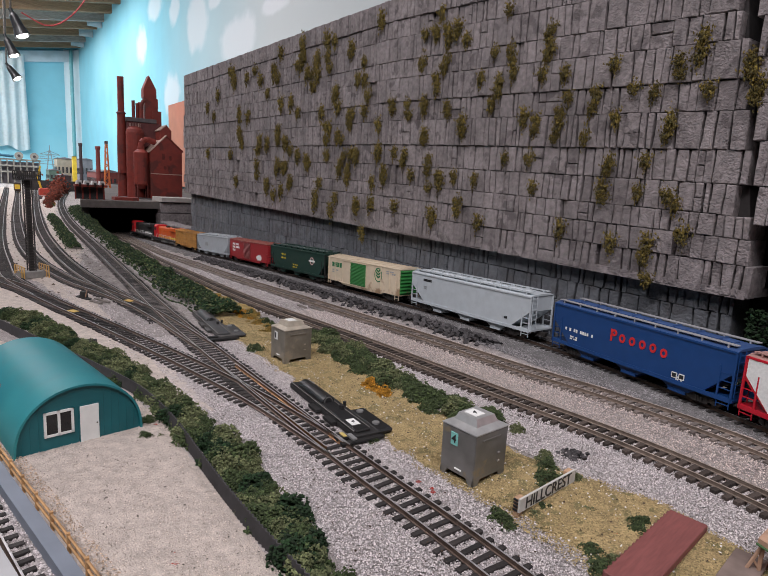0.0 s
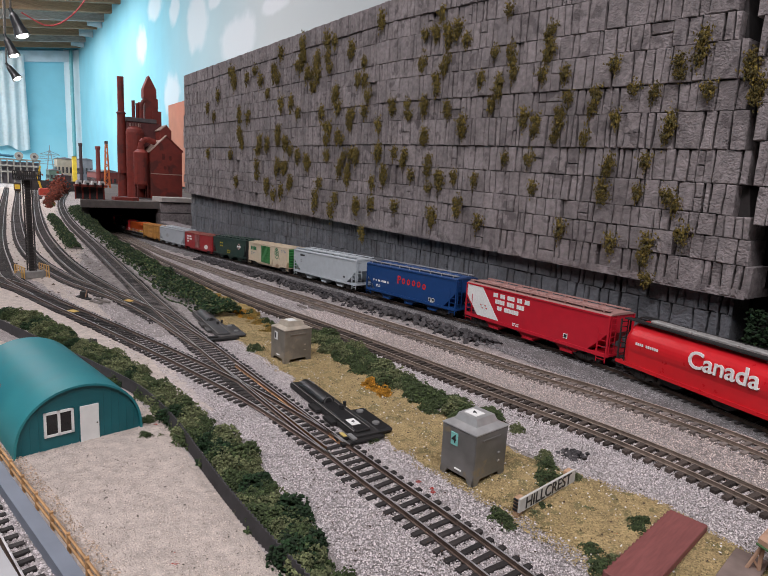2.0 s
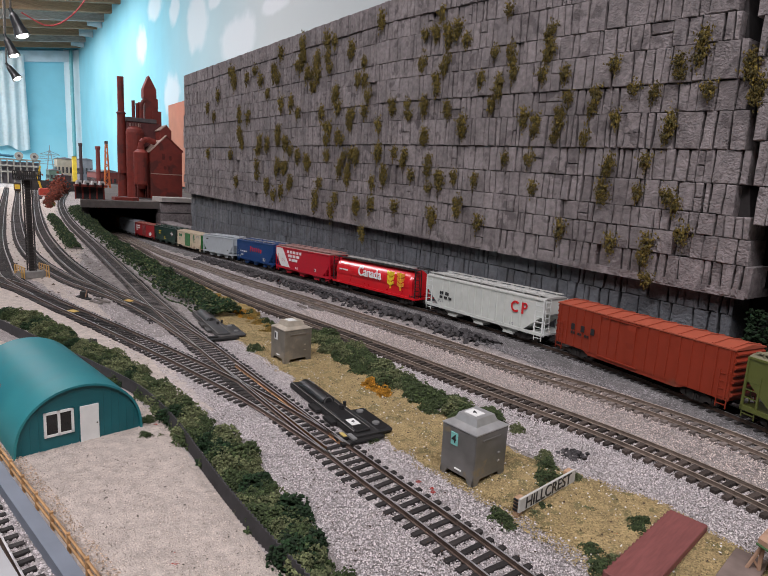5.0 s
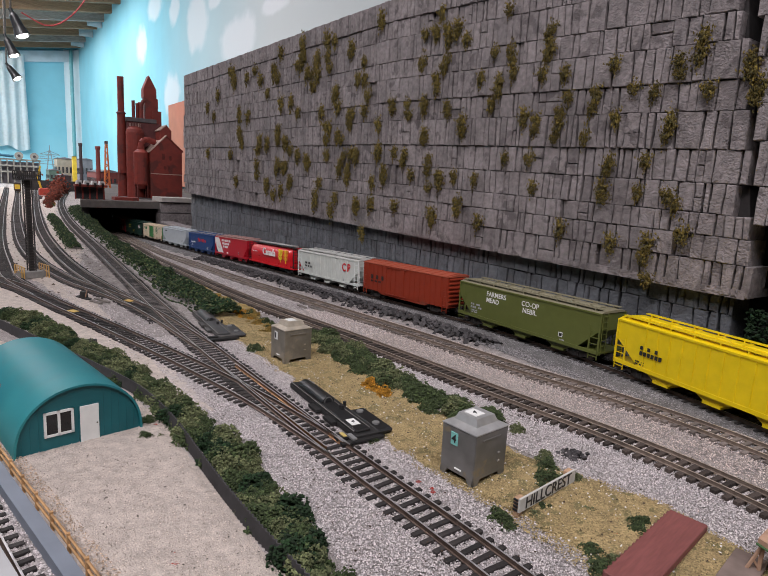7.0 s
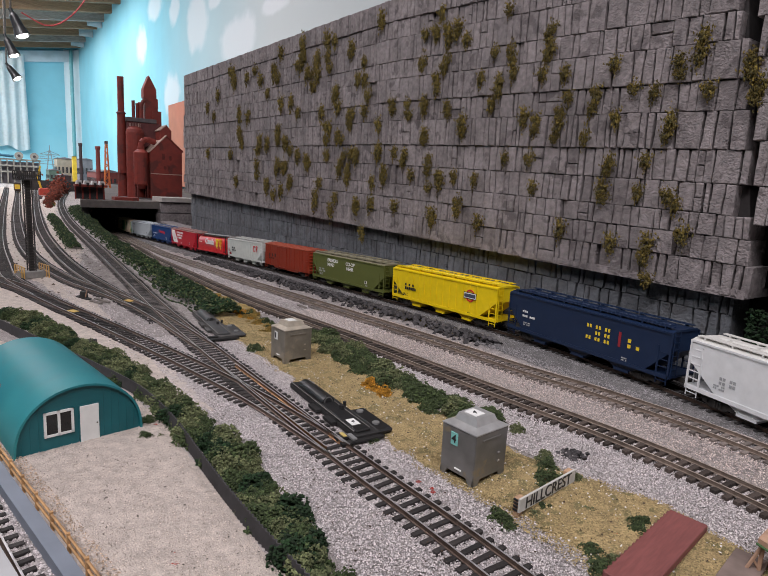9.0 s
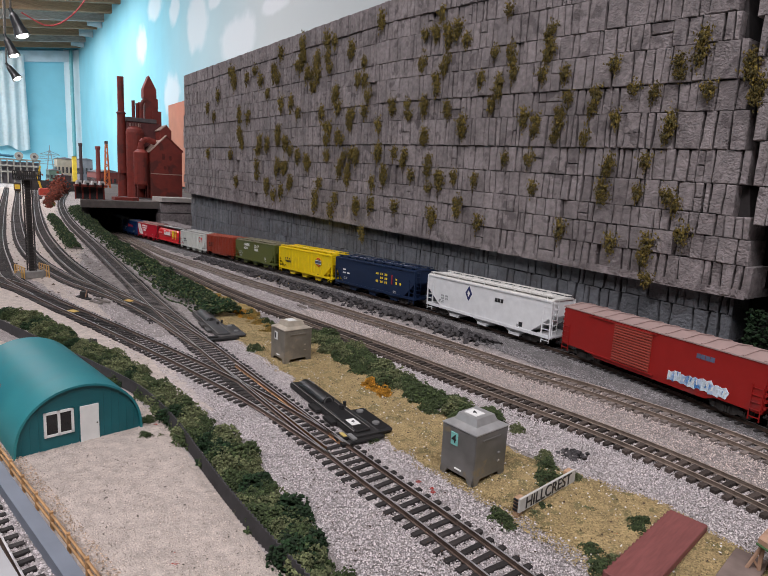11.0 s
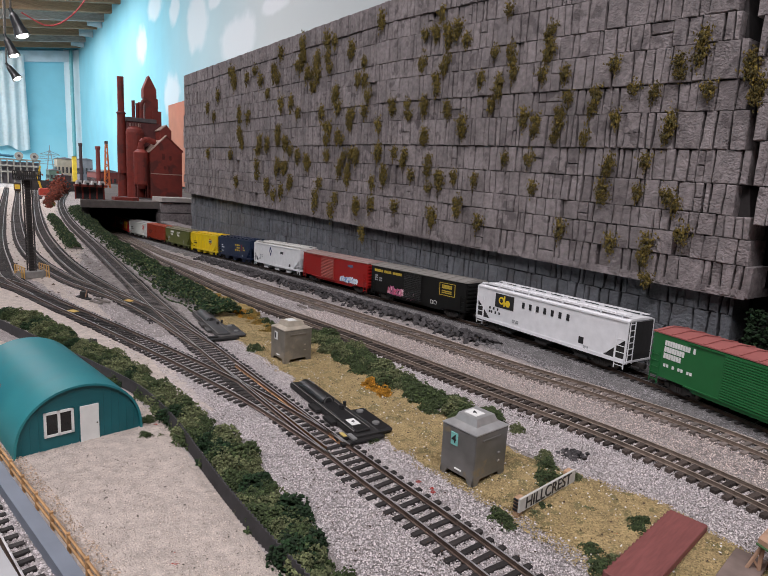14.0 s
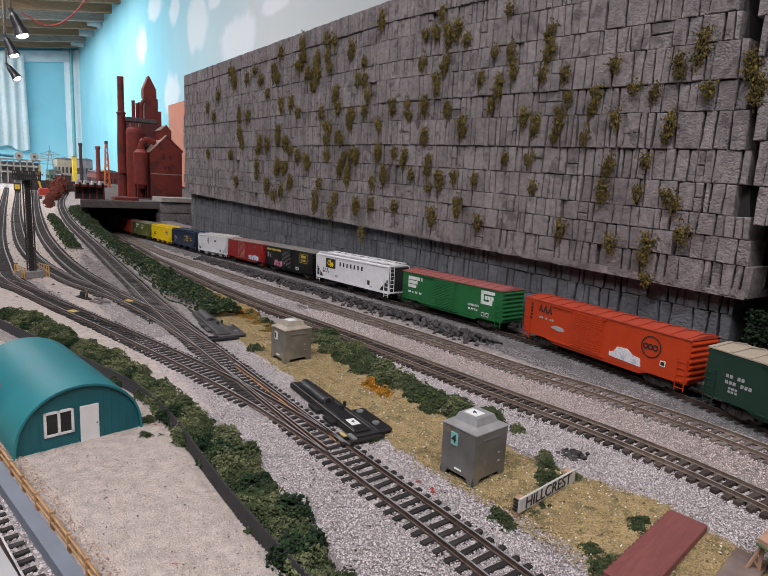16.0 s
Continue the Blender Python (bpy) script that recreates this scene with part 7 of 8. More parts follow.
def platform_bits():
    red = material("red_plank", (0.20, 0.065, 0.06), 0.7, scale=120, vary=0.15, bump=0.12, grain_axis=(1, 8, 8))
    brown = material("brown_board", (0.20, 0.15, 0.13), 0.8, scale=120, vary=0.2, bump=0.15)
    tan = material("tan_timber", (0.40, 0.25, 0.17), 0.8, scale=200, vary=0.25, bump=0.15)
    thing = empty("loading_ramp", "dull red painted loading platform on ballast", "platform", m=pose(-0.1075, 0.2375, 0.0, 0, 0, 98))
    part("deck", box(-0.038, -0.0085, 0.0048, 0.034, 0.0085, 0.0085, bevel=0.0003), red, thing)
    for x in (-0.03, -0.01, 0.01, 0.028):
        part("bearer", box(x, -0.0075, 0.0, x + 0.003, 0.0075, 0.0048), brown, thing)
    for x in range(18):
        xx = -0.037 + x * 0.004
        part("edge_cleat", box(xx, 0.0085, 0.0052, xx + 0.0014, 0.0092, 0.0080), red, thing)
    bd = mesh_object("ground_board", box(-0.024, -0.0065, 0.0, 0.020, 0.0065, 0.0028, bevel=0.0002), brown)
    bd.matrix_world = pose(-0.0810, 0.2515, land(-0.0810, 0.2515) + 0.0008, 0, 0, 98)
    tagged(bd, "dull brown board lying on dry grass", "board")
    p, q, r = Vector((TRESTLE[0])), Vector((TRESTLE[1])), Vector((TRESTLE[2]))
    along_x, along_y = (r - p).normalized(), (q - p).normalized()
    t2 = empty("timber_trestle", "tan timber loading deck with a green edge on sloping props", "trestle")
    bm = bmesh.new()
    lo = [bm.verts.new(v) for v in (p, p + along_x * 0.06, p + along_x * 0.06 + along_y * 0.03, p + along_y * 0.03)]
    hi = [bm.verts.new(v.co + Vector((0, 0, 0.0022))) for v in lo]
    bm.faces.new(lo[::-1])
    bm.faces.new(hi)
    for i in range(4):
        bm.faces.new((lo[i], lo[(i + 1) % 4], hi[(i + 1) % 4], hi[i]))
    part("deck", bm, tan, t2)
    out = Vector((along_x.y, -along_x.x, 0)) * 0.0004
    part("edge_strip", cyl(p + out + Vector((0, 0, -0.0004)), p + out + along_x * 0.06 + Vector((0, 0, -0.0004)), 0.0006, seg=6), material("green_edge", (0.05, 0.11, 0.04), 0.8, scale=200, vary=0.2), t2, "green painted edge")
    for k in range(4):
        top = p + along_x * (0.002 + 0.014 * k) + along_y * 0.002
        foot = Vector((top.x, top.y, 0.0)) + Vector((TRESTLE[3][0] - p.x, TRESTLE[3][1] - p.y, 0)) * 0.75
        foot.z = land(foot.x, foot.y)
        part("prop", cyl(foot, top, 0.0008, seg=6), tan, t2)
        part("post", cyl((top.x, top.y, land(top.x, top.y)), top, 0.0009, seg=6), tan, t2)
        part("brace", cyl(foot.lerp(top, 0.5), (top.x, top.y, 0.006), 0.0005, seg=6), tan, t2)
    # planks and chocks lying between tracks
    for x, y, t, n in ((-0.75, 0.118, 20, 0.03), (-0.742, 0.110, 26, 0.02), (-0.86, 0.262, 12, 0.05), (-0.845, 0.256, 14, 0.045), (-0.62, 0.345, 6, 0.03), (-0.64, 0.335, 3, 0.02)):
        m = material("grey_timber", (0.17, 0.15, 0.135), 0.85, scale=200, vary=0.3, bump=0.2) if x > -0.8 else tan
        ob = mesh_object("plank", box(-n / 2, -0.002, 0, n / 2, 0.002, 0.0016), m)
        ob.matrix_world = pose(x, y, land(x, y) + 0.0005, 0, 0, t)
        tagged(ob, "short weathered timber plank on the ground", "plank", "loose planks")
    rng = np.random.default_rng(77)
    u = rng.uniform(0, 1, 150)
    c = np.stack([-0.262 + u * 0.036, 0.2985 + u * 0.009, 0.0024 + rng.uniform(-0.0006, 0.0006, 150)], 1) + rng.normal(size=(150, 3)) * 0.0006
    tagged(new("root", chunk_mesh("root", c, 0.0016 * rng.uniform(0.6, 1.3, 150), material("root_brown", (0.05, 0.036, 0.028), 0.95, scale=300, vary=0.3), 78)), "dark brown crumbling root beside the passing track", "root")
    th = empty("switch_stand", "small black switch stand beside the yard track", "switch stand", m=pose(-0.773, 0.101, 0.0, 0, 0, 20))
    part("base", box(-0.014, -0.003, 0, 0.014, 0.003, 0.002), BLACK, th)
    part("box", prism([(-0.005, 0.002), (0.005, 0.002), (0.003, 0.009), (-0.003, 0.009)], 1, -0.003, 0.003), BLACK, th)
    part("lever", cyl((0.004, 0, 0.002), (0.0075, 0, 0.0115), 0.0007, seg=6), tan, th)
    for x, y in ((-0.699, 0.080), (-0.735, 0.1455)):
        c = mesh_object("crossing_board", box(-0.006, -0.0035, 0.0016, 0.006, 0.0035, 0.0022), material("yellow_board", (0.62, 0.42, 0.12), 0.7, scale=200, vary=0.15, bump=0.1))
        c.matrix_world = pose(x, y, 0, 0, 0, 22)
        tagged(c, "small yellow board between the rails", "board", "yellow boards between rails")


def light_tower():
    dark = material("tower_dark", (0.035, 0.031, 0.03), 0.7, scale=200, vary=0.25, bump=0.1)
    worn = material("tower_worn", (0.06, 0.052, 0.048), 0.75, scale=200, vary=0.3, bump=0.1)
    yellow = material("yellow_rail", (0.55, 0.33, 0.10), 0.6, scale=200, vary=0.15, bump=0.05)
    grey = material("tower_base_grey", (0.22, 0.21, 0.20), 0.8, scale=200, vary=0.2, bump=0.1)
    thing = empty("light_tower", "tall black lattice yard tower with yellow railings at its foot", "light tower", m=pose(-0.9523, 0.0588, 0.0, 0, 0, 15))
    part("base", box(-0.012, -0.012, 0, 0.012, 0.012, 0.010, bevel=0.0006), grey, thing)
    w, top = 0.0042, 0.1390
    part("mast_core", box(-w * 0.7, -w * 0.7, 0.010, w * 0.7, w * 0.7, top), dark, thing)
    for u in (-1, 1):
        for v in (-1, 1):
            part("leg", box(u * w - 0.0008, v * w - 0.0008, 0.010, u * w + 0.0008, v * w + 0.0008, top), dark, thing)
    bm = bmesh.new()
    n = 34
    for k in range(n):
        z1 = 0.010 + (top - 0.010) * (k + 1) / n
        add_box(bm, -w, -w - 0.0010, z1 - 0.0004, w, -w - 0.0002, z1 + 0.0004)
        add_box(bm, w + 0.0002, -w, z1 - 0.0004, w + 0.0010, w, z1 + 0.0004)
    part("ladder_rungs", bm, worn, thing)
    deck = part("platform", box(-0.012, -0.014, top, 0.012, 0.014, top + 0.002), dark, thing)
    for x in (-0.0115, 0.0115):
        for k in range(11):
            y = -0.0135 + k * 0.027 / 10
            part("picket", box(x - 0.0006, y - 0.0006, top + 0.002, x + 0.0006, y + 0.0006, top + 0.0125), dark, deck)
        for z in (0.006, 0.0118):
            part("guard_rail", box(x - 0.0006, -0.014, top + z, x + 0.0006, 0.014, top + z + 0.0012), dark, deck)
    for y in (-0.014, 0.014):
        for z in (0.006, 0.0118):
            part("guard_rail", box(-0.0115, y - 0.0006, top + z, 0.0115, y + 0.0006, top + z + 0.0012), dark, deck)
    for y in (-0.009, 0.0, 0.009):
        part("lamp_head", box(-0.006, y - 0.002, top + 0.004, 0.001, y + 0.002, top + 0.013, bevel=0.0008), worn, deck)
    for side in (-1, 1):
        bm = bmesh.new()
        for x in (-0.018, -0.009, 0.0, 0.009, 0.018):
            add_box(bm, x - 0.0006, side * 0.016 - 0.0006, 0, x + 0.0006, side * 0.016 + 0.0006, 0.018)
        for z in (0.009, 0.0175):
            add_box(bm, -0.018, side * 0.016 - 0.0006, z, 0.018, side * 0.016 + 0.0006, z + 0.001)
        part("yellow_railing", bm, yellow, thing, "yellow safety railing")
        stair = part("stair", prism([(-0.020, 0.0), (0.004, 0.0), (0.004, 0.0105), (0.0, 0.0105), (0.0, 0.007), (-0.008, 0.007), (-0.008, 0.0035), (-0.016, 0.0035)], 1, side * 0.016 - 0.003, side * 0.016 + 0.003), grey, thing)


# ---------------------------------------------------------------- the far end of the layout
def lathe(profile, seg=20, at=(0, 0)):
    """Solid of revolution from pairs of radius and height."""
    bm = bmesh.new()
    rings = [[bm.verts.new((at[0] + r * math.cos(2 * math.pi * k / seg), at[1] + r * math.sin(2 * math.pi * k / seg), z)) for k in range(seg)] for r, z in profile]
    for a, b in zip(rings, rings[1:]):
        for k in range(seg):
            bm.faces.new((a[k], a[(k + 1) % seg], b[(k + 1) % seg], b[k]))
    bm.faces.new(rings[0][::-1])
    bm.faces.new(rings[-1])
    return bm


DECK = 0.064


def bridge():
    conc = material("concrete", (0.095, 0.082, 0.076), 0.9, scale=60, vary=0.2, bump=0.3, spots=(0.10, 0.085, 0.08), spot_scale=20, spot_cut=0.58)
    thing = empty("concrete_bridge", "grey concrete deck bridging the sunken main line", "bridge", kind="structure")
    part("deck", prism([(-2.0, 0.262), (-2.0, 1.2), (-4.7, 1.2), (-4.7, 0.63)], 2, 0.046, DECK), conc, thing)
    part("edge_beam", box(-2.003, 0.262, 0.043, -1.985, 0.498, DECK + 0.002, bevel=0.001), conc, thing)
    # wing and tunnel walls are coloured near black for the shade under the deck
    part("left_wing", prism([(-2.02, 0.268), (-2.02, 0.29), (-4.7, 0.66), (-4.7, 0.634)], 2, -0.06, 0.0455), ROCK_SHADE, thing)
    part("tunnel_end", box(-4.75, 0.30, -0.07, -4.70, 1.2, 0.07), ROCK_SHADE, thing)
    part("tunnel_wall", prism([(-2.03, 0.53), (-2.03, 0.56), (-4.7, 0.95), (-4.7, 0.92)], 2, -0.07, 0.0455), ROCK_SHADE, thing)
    for i, (z0, z1, x0, x1) in enumerate(((-0.07, -0.012, -2.04, -1.955), (-0.012, 0.030, -2.035, -1.962), (0.030, 0.066, -2.03, -1.968))):
        bm = box(x0, 0.492 + 0.002 * i, z0 + 0.0008, x1, 0.63, z1 - 0.0008, bevel=0.002)
        part("abutment_block", bm, ROCK, thing)
    bm = prism([(-2.06, 0.49), (-1.95, 0.495), (-1.96, 0.60), (-2.06, 0.60)], 2, 0.068, 0.082)
    part("cap_stone", bm, material("pale_stone", (0.34, 0.31, 0.29), 0.9, scale=60, vary=0.15, bump=0.3), thing)
    # low ledges of rock at the foot of the face
    rng = random.Random(4)
    x = -1.96
    while x < -1.0:
        w = rng.uniform(0.06, 0.13)
        hgt = 0.045 * (1 - (x + 1.96) / 1.05) + 0.012
        b = mesh_object("ledge_rock", box(x, 0.492 + rng.uniform(-0.004, 0.004), valley(x) - 0.02, x + w - 0.003, 0.535, valley(x) + hgt + rng.uniform(-0.004, 0.004), bevel=0.003), ROCK)
        tagged(b, "low grey rock ledge at the foot of the face", "rock ledge", "rock ledges")
        x += w


def factory():
    rust = material("rust_paint", (0.175, 0.022, 0.014), 0.65, scale=60, vary=0.2, bump=0.12, spots=(0.105, 0.018, 0.013), spot_scale=18, spot_cut=0.55)
    dull = material("dull_maroon", (0.12, 0.035, 0.035), 0.75, scale=60, vary=0.2, bump=0.12)
    pale = material("pale_roof", (0.38, 0.26, 0.22), 0.7, scale=60, vary=0.15, bump=0.1)
    grey = material("grey_steel", (0.10, 0.085, 0.09), 0.6, scale=60, vary=0.2, bump=0.1)
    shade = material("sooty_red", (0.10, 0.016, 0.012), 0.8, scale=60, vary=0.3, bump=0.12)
    thing = empty("blast_furnace_plant", "rust red model ironworks with tall stack and furnace", "factory")
    X = -2.35
    part("chimney", lathe([(0.0175, DECK), (0.0165, 0.26), (0.0135, 0.375), (0.0135, 0.376), (0.0115, 0.38), (0.0115, 0.503)], 18, (X, 0.455)), rust, thing, "tall rust red smoke stack")
    part("chimney_band", lathe([(0.0172, 0.371), (0.0172, 0.376)], 18, (X, 0.455)), dull, thing)
    part("furnace_house", box(X - 0.03, 0.470, DECK, X + 0.03, 0.588, 0.345, bevel=0.001), dull, thing)
    part("house_roof", box(X - 0.036, 0.466, 0.345, X + 0.036, 0.572, 0.360, bevel=0.001), grey, thing)
    tower = part("skip_tower", box(X - 0.02, 0.535, 0.345, X + 0.02, 0.582, 0.437), rust, thing)
    part("tower_cap", prism([(0.531, 0.437), (0.577, 0.437), (0.577, 0.470), (0.551, 0.519), (0.531, 0.470)], 0, X - 0.02, X + 0.02), rust, tower)
    part("lift_shaft", box(X - 0.02, 0.560, DECK, X + 0.028, 0.592, 0.392), rust, tower)
    for y, z in ((0.498, 0.424), (0.512, 0.415), (0.52, 0.420)):
        part("uptake_pipe", cyl((X, y, 0.355), (X, y, z), 0.0062, seg=12), rust, thing)
    bm = bmesh.new()
    prev = None
    for k in range(7):
        a = math.pi / 2 * k / 6
        p = Vector((X + 0.014, 0.522 + 0.022 * (1 - math.cos(a)), 0.40 + 0.03 * math.sin(a)))
        if prev is not None:
            add_cyl(bm, prev, p, 0.0068, seg=12)
        prev = p
    part("downcomer", bm, rust, thing)
    part("downcomer_leg", cyl((X + 0.014, 0.522, 0.355), (X + 0.014, 0.522, 0.402), 0.0068, seg=12), rust, thing)
    stove = part("stove", lathe([(0.0315, DECK), (0.0315, 0.305), (0.029, 0.315), (0.020, 0.323), (0.020, 0.326)], 22, (X + 0.045, 0.492)), rust, thing, "round hot-blast stove")
    bm = bmesh.new()
    for k in range(12):
        a = 2 * math.pi * k / 12
        add_box(bm, X + 0.045 + 0.019 * math.cos(a) - 0.0008, 0.492 + 0.019 * math.sin(a) - 0.0008, 0.323, X + 0.045 + 0.019 * math.cos(a) + 0.0008, 0.492 + 0.019 * math.sin(a) + 0.0008, 0.338)
    part("stove_railing", bm, pale, stove)
    part("dust_catcher", lathe([(0.010, 0.100), (0.0265, 0.118), (0.0265, 0.232), (0.012, 0.244), (0.012, 0.256)], 22, (X + 0.10, 0.500)), rust, thing, "round dust catcher on legs")
    for u in (-0.017, 0.017):
        for v in (-0.017, 0.017):
            part("leg", cyl((X + 0.10 + u, 0.50 + v, DECK), (X + 0.10 + u, 0.50 + v, 0.125), 0.0026, seg=8), shade, thing)
    bm = bmesh.new()
    pts = [(X + 0.10, 0.50, 0.255), (X + 0.10, 0.502, 0.268), (X + 0.10, 0.510, 0.277), (X + 0.10, 0.523, 0.280), (X + 0.10, 0.55, 0.272)]
    for p, q in zip(pts, pts[1:]):
        add_cyl(bm, p, q, 0.0105, seg=14)
    part("gas_main", bm, rust, thing)
    # gabled cast house
    hx0, hx1 = X + 0.03, X + 0.13
    cast = part("cast_house", prism([(0.525, DECK), (0.638, DECK), (0.638, 0.245), (0.583, 0.296), (0.525, 0.236)], 0, hx0, hx1), rust, thing, "gabled rust red casting house")
    part("cast_roof", prism([(0.521, 0.233), (0.583, 0.297), (0.583, 0.301), (0.519, 0.236)], 0, hx0 - 0.003, hx1 + 0.003), pale, cast, "pale roof slope")
    part("cast_roof", prism([(0.583, 0.297), (0.642, 0.242), (0.643, 0.246), (0.583, 0.301)], 0, hx0 - 0.003, hx1 + 0.003), rust, cast)
    cup = part("monitor", prism([(0.566, 0.28), (0.606, 0.28), (0.606, 0.318), (0.590, 0.337), (0.566, 0.316)], 0, hx0 + 0.01, hx1 - 0.02), rust, cast)
    part("monitor_roof", prism([(0.564, 0.315), (0.590, 0.337), (0.590, 0.340), (0.562, 0.317)], 0, hx0 + 0.008, hx1 - 0.018), pale, cup, "pale roof slope")
    part("sill_band", box(hx1, 0.525, 0.157, hx1 + 0.0015, 0.638, 0.160), pale, cast)
    for y, z, w, hgt in ((0.566, 0.222, 0.010, 0.022), (0.592, 0.218, 0.008, 0.016), (0.572, 0.182, 0.009, 0.012), (0.586, 0.182, 0.009, 0.012)):
        part("window", box(hx1, y, z - hgt / 2, hx1 + 0.0012, y + w, z + hgt / 2), shade, cast, "dark boarded window")
    part("pipe_bridge", box(X + 0.02, 0.44, 0.155, X + 0.034, 0.53, 0.164), rust, thing)
    part("base_slab", box(X - 0.06, 0.44, DECK, X + 0.14, 0.65, DECK + 0.004), grey, thing)
    # highline with ore hoppers in front of the works
    t2 = empty("ore_trestle", "red steel ore trestle with pale roofed bins", "trestle")
    for k in range(5):
        y = 0.262 + k * 0.021
        part("leg", box(-2.10, y - 0.002, DECK, -2.094, y + 0.002, 0.105), rust, t2)
    part("beam", box(-2.105, 0.258, 0.105, -2.06, 0.352, 0.112), rust, t2)
    for k in range(4):
        y = 0.262 + k * 0.022
        bn = part("bin", prism([(y, 0.112), (y + 0.018, 0.112), (y + 0.015, 0.124), (y + 0.003, 0.124)], 0, -2.10, -2.065), material("pale_bin", (0.45, 0.43, 0.42), 0.7, scale=60, vary=0.15, bump=0.1), t2)
        part("chute", box(-2.064, y + 0.006, 0.106, -2.06, y + 0.013, 0.118), BLACK_INK, bn)
    # black sheet added behind the legs as the shade under the trestle
    part("back_wall", box(-2.115, 0.262, DECK, -2.110, 0.350, 0.104), BLACK_INK, t2)
    part("walkway", box(-2.13, 0.375, DECK, -2.07, 0.45, DECK + 0.010), rust, t2)


def stacks_and_towers():
    dark = material("stack_dark", (0.055, 0.04, 0.045), 0.7, scale=40, vary=0.2, bump=0.1)
    red = material("stack_red", (0.17, 0.035, 0.03), 0.7, scale=40, vary=0.2, bump=0.1)
    orange = material("crane_orange", (0.50, 0.13, 0.03), 0.6, scale=40, vary=0.15, bump=0.05)
    yellow = material("crane_yellow", (0.65, 0.42, 0.03), 0.6, scale=40, vary=0.15, bump=0.05)
    grey = material("mill_grey", (0.17, 0.16, 0.18), 0.8, scale=30, vary=0.2, bump=0.1)
    steel = material("pylon_grey", (0.20, 0.23, 0.24), 0.6, scale=40, vary=0.1, bump=0.05)

    def stack(x, y, z, r, mat, label):
        tagged(mesh_object("chimney", lathe([(r * 1.25, 0.0), (r, z * 0.93), (r * 1.3, z * 0.95), (r * 1.3, z)], 14, (x, y)), mat), label, "smoke stack", "far smoke stacks")
    stack(-4.4, 0.59, 0.335, 0.0095, dark, "tall dark smoke stack in the far yard")
    stack(-3.9, 0.617, 0.305, 0.0115, red, "tapered dull red smoke stack")
    # lattice crane
    thing = empty("tower_crane", "orange lattice crane mast standing behind the yard", "crane", m=pose(-3.6, 0.614, 0.0))
    w = 0.010
    for u in (-1, 1):
        for v in (-1, 1):
            part("leg", cyl((u * w * 1.6, v * w * 1.6, 0), (u * w * 0.45, v * w * 0.45, 0.31), 0.003, seg=6), orange, thing)
    bm = bmesh.new()
    for k in range(9):
        z0, z1 = 0.31 * k / 9, 0.31 * (k + 1) / 9
        f0, f1 = w * (1.6 - 1.15 * k / 9), w * (1.6 - 1.15 * (k + 1) / 9)
        for s in (-1, 1):
            add_cyl(bm, (f0, -s * f0, z0), (f1, s * f1, z1), 0.002, seg=5)
            add_cyl(bm, (-f0, s * f0, z0), (f1, s * f1, z1), 0.002, seg=5)
    part("bracing", bm, orange, thing)
    part("head", box(-0.008, -0.008, 0.31, 0.008, 0.008, 0.325), dark, thing)
    # excavator with a yellow boom
    ex = empty("excavator", "red excavator with a raised yellow boom", "excavator", m=pose(-3.4, 0.283, 0.0))
    part("track", box(-0.03, -0.026, 0, 0.03, -0.012, 0.016, bevel=0.003), dark, ex)
    part("track", box(-0.03, 0.012, 0, 0.03, 0.026, 0.016, bevel=0.003), dark, ex)
    part("cab", box(-0.026, -0.024, 0.018, 0.026, 0.024, 0.055, bevel=0.004), material("excavator_red", (0.42, 0.05, 0.03), 0.5, scale=40, vary=0.15), ex)
    part("boom", cyl((0.0, -0.01, 0.045), (0.0, -0.026, 0.105), 0.005, seg=8), yellow, ex)
    part("arm", cyl((0.0, -0.026, 0.105), (0.0, -0.012, 0.165), 0.004, seg=8), yellow, ex)
    # red ore piles and scrap
    rng = np.random.default_rng(21)
    for x, y, z, s in ((-3.5, 0.338, 0.02, 0.036), (-3.3, 0.31, 0.015, 0.026), (-2.9, 0.262, 0.008, 0.016), (-2.65, 0.235, 0.006, 0.012), (-4.1, 0.42, 0.03, 0.05)):
        n = 520
        c = rng.normal(size=(n, 3)) * np.array((s, s * 0.40, s * 0.75))
        c[:, 2] = np.abs(c[:, 2]) + z * 0.3
        ob = new("ore_pile", chunk_mesh("ore_pile", c, s * 0.19 * rng.uniform(0.6, 1.3, n), material("ore_red", (0.16, 0.036, 0.02), 0.95, scale=60, vary=0.35, per_piece=0.45), 22))
        ob.location = (x, y, 0)
        tagged(ob, "rust red scrap and ore pile in the yard", "ore pile", "ore piles")
    # mill buildings along the far backdrop
    for x, y, w, d, h, mat, label in ((-6.6, 0.90, 0.5, 0.11, 0.26, grey, "long grey ribbed mill building"), (-6.2, 0.775, 0.05, 0.035, 0.28, yellow, "narrow yellow mill tower"), (-6.9, 0.76, 0.25, 0.14, 0.26, material("mill_tan", (0.30, 0.26, 0.20), 0.8, scale=30, vary=0.2), "tan stepped mill building"), (-5.2, 0.86, 0.6, 0.16, 0.15, red, "low dull red mill shed"), (-6.4, 0.62, 0.3, 0.10, 0.14, material("mill_green", (0.10, 0.15, 0.12), 0.8, scale=30, vary=0.2), "green stepped mill shed"), (-5.0, 0.55, 0.26, 0.07, 0.11, dark, "row of black hopper bins"), (-4.3, 0.93, 0.5, 0.12, 0.18, red, "low dull red mill shed")):
        b = empty("mill_building", label, "building", m=pose(x, y, 0), group="far mill buildings")
        part("wall", box(-w / 2, -d / 2, 0, w / 2, d / 2, h), mat, b)
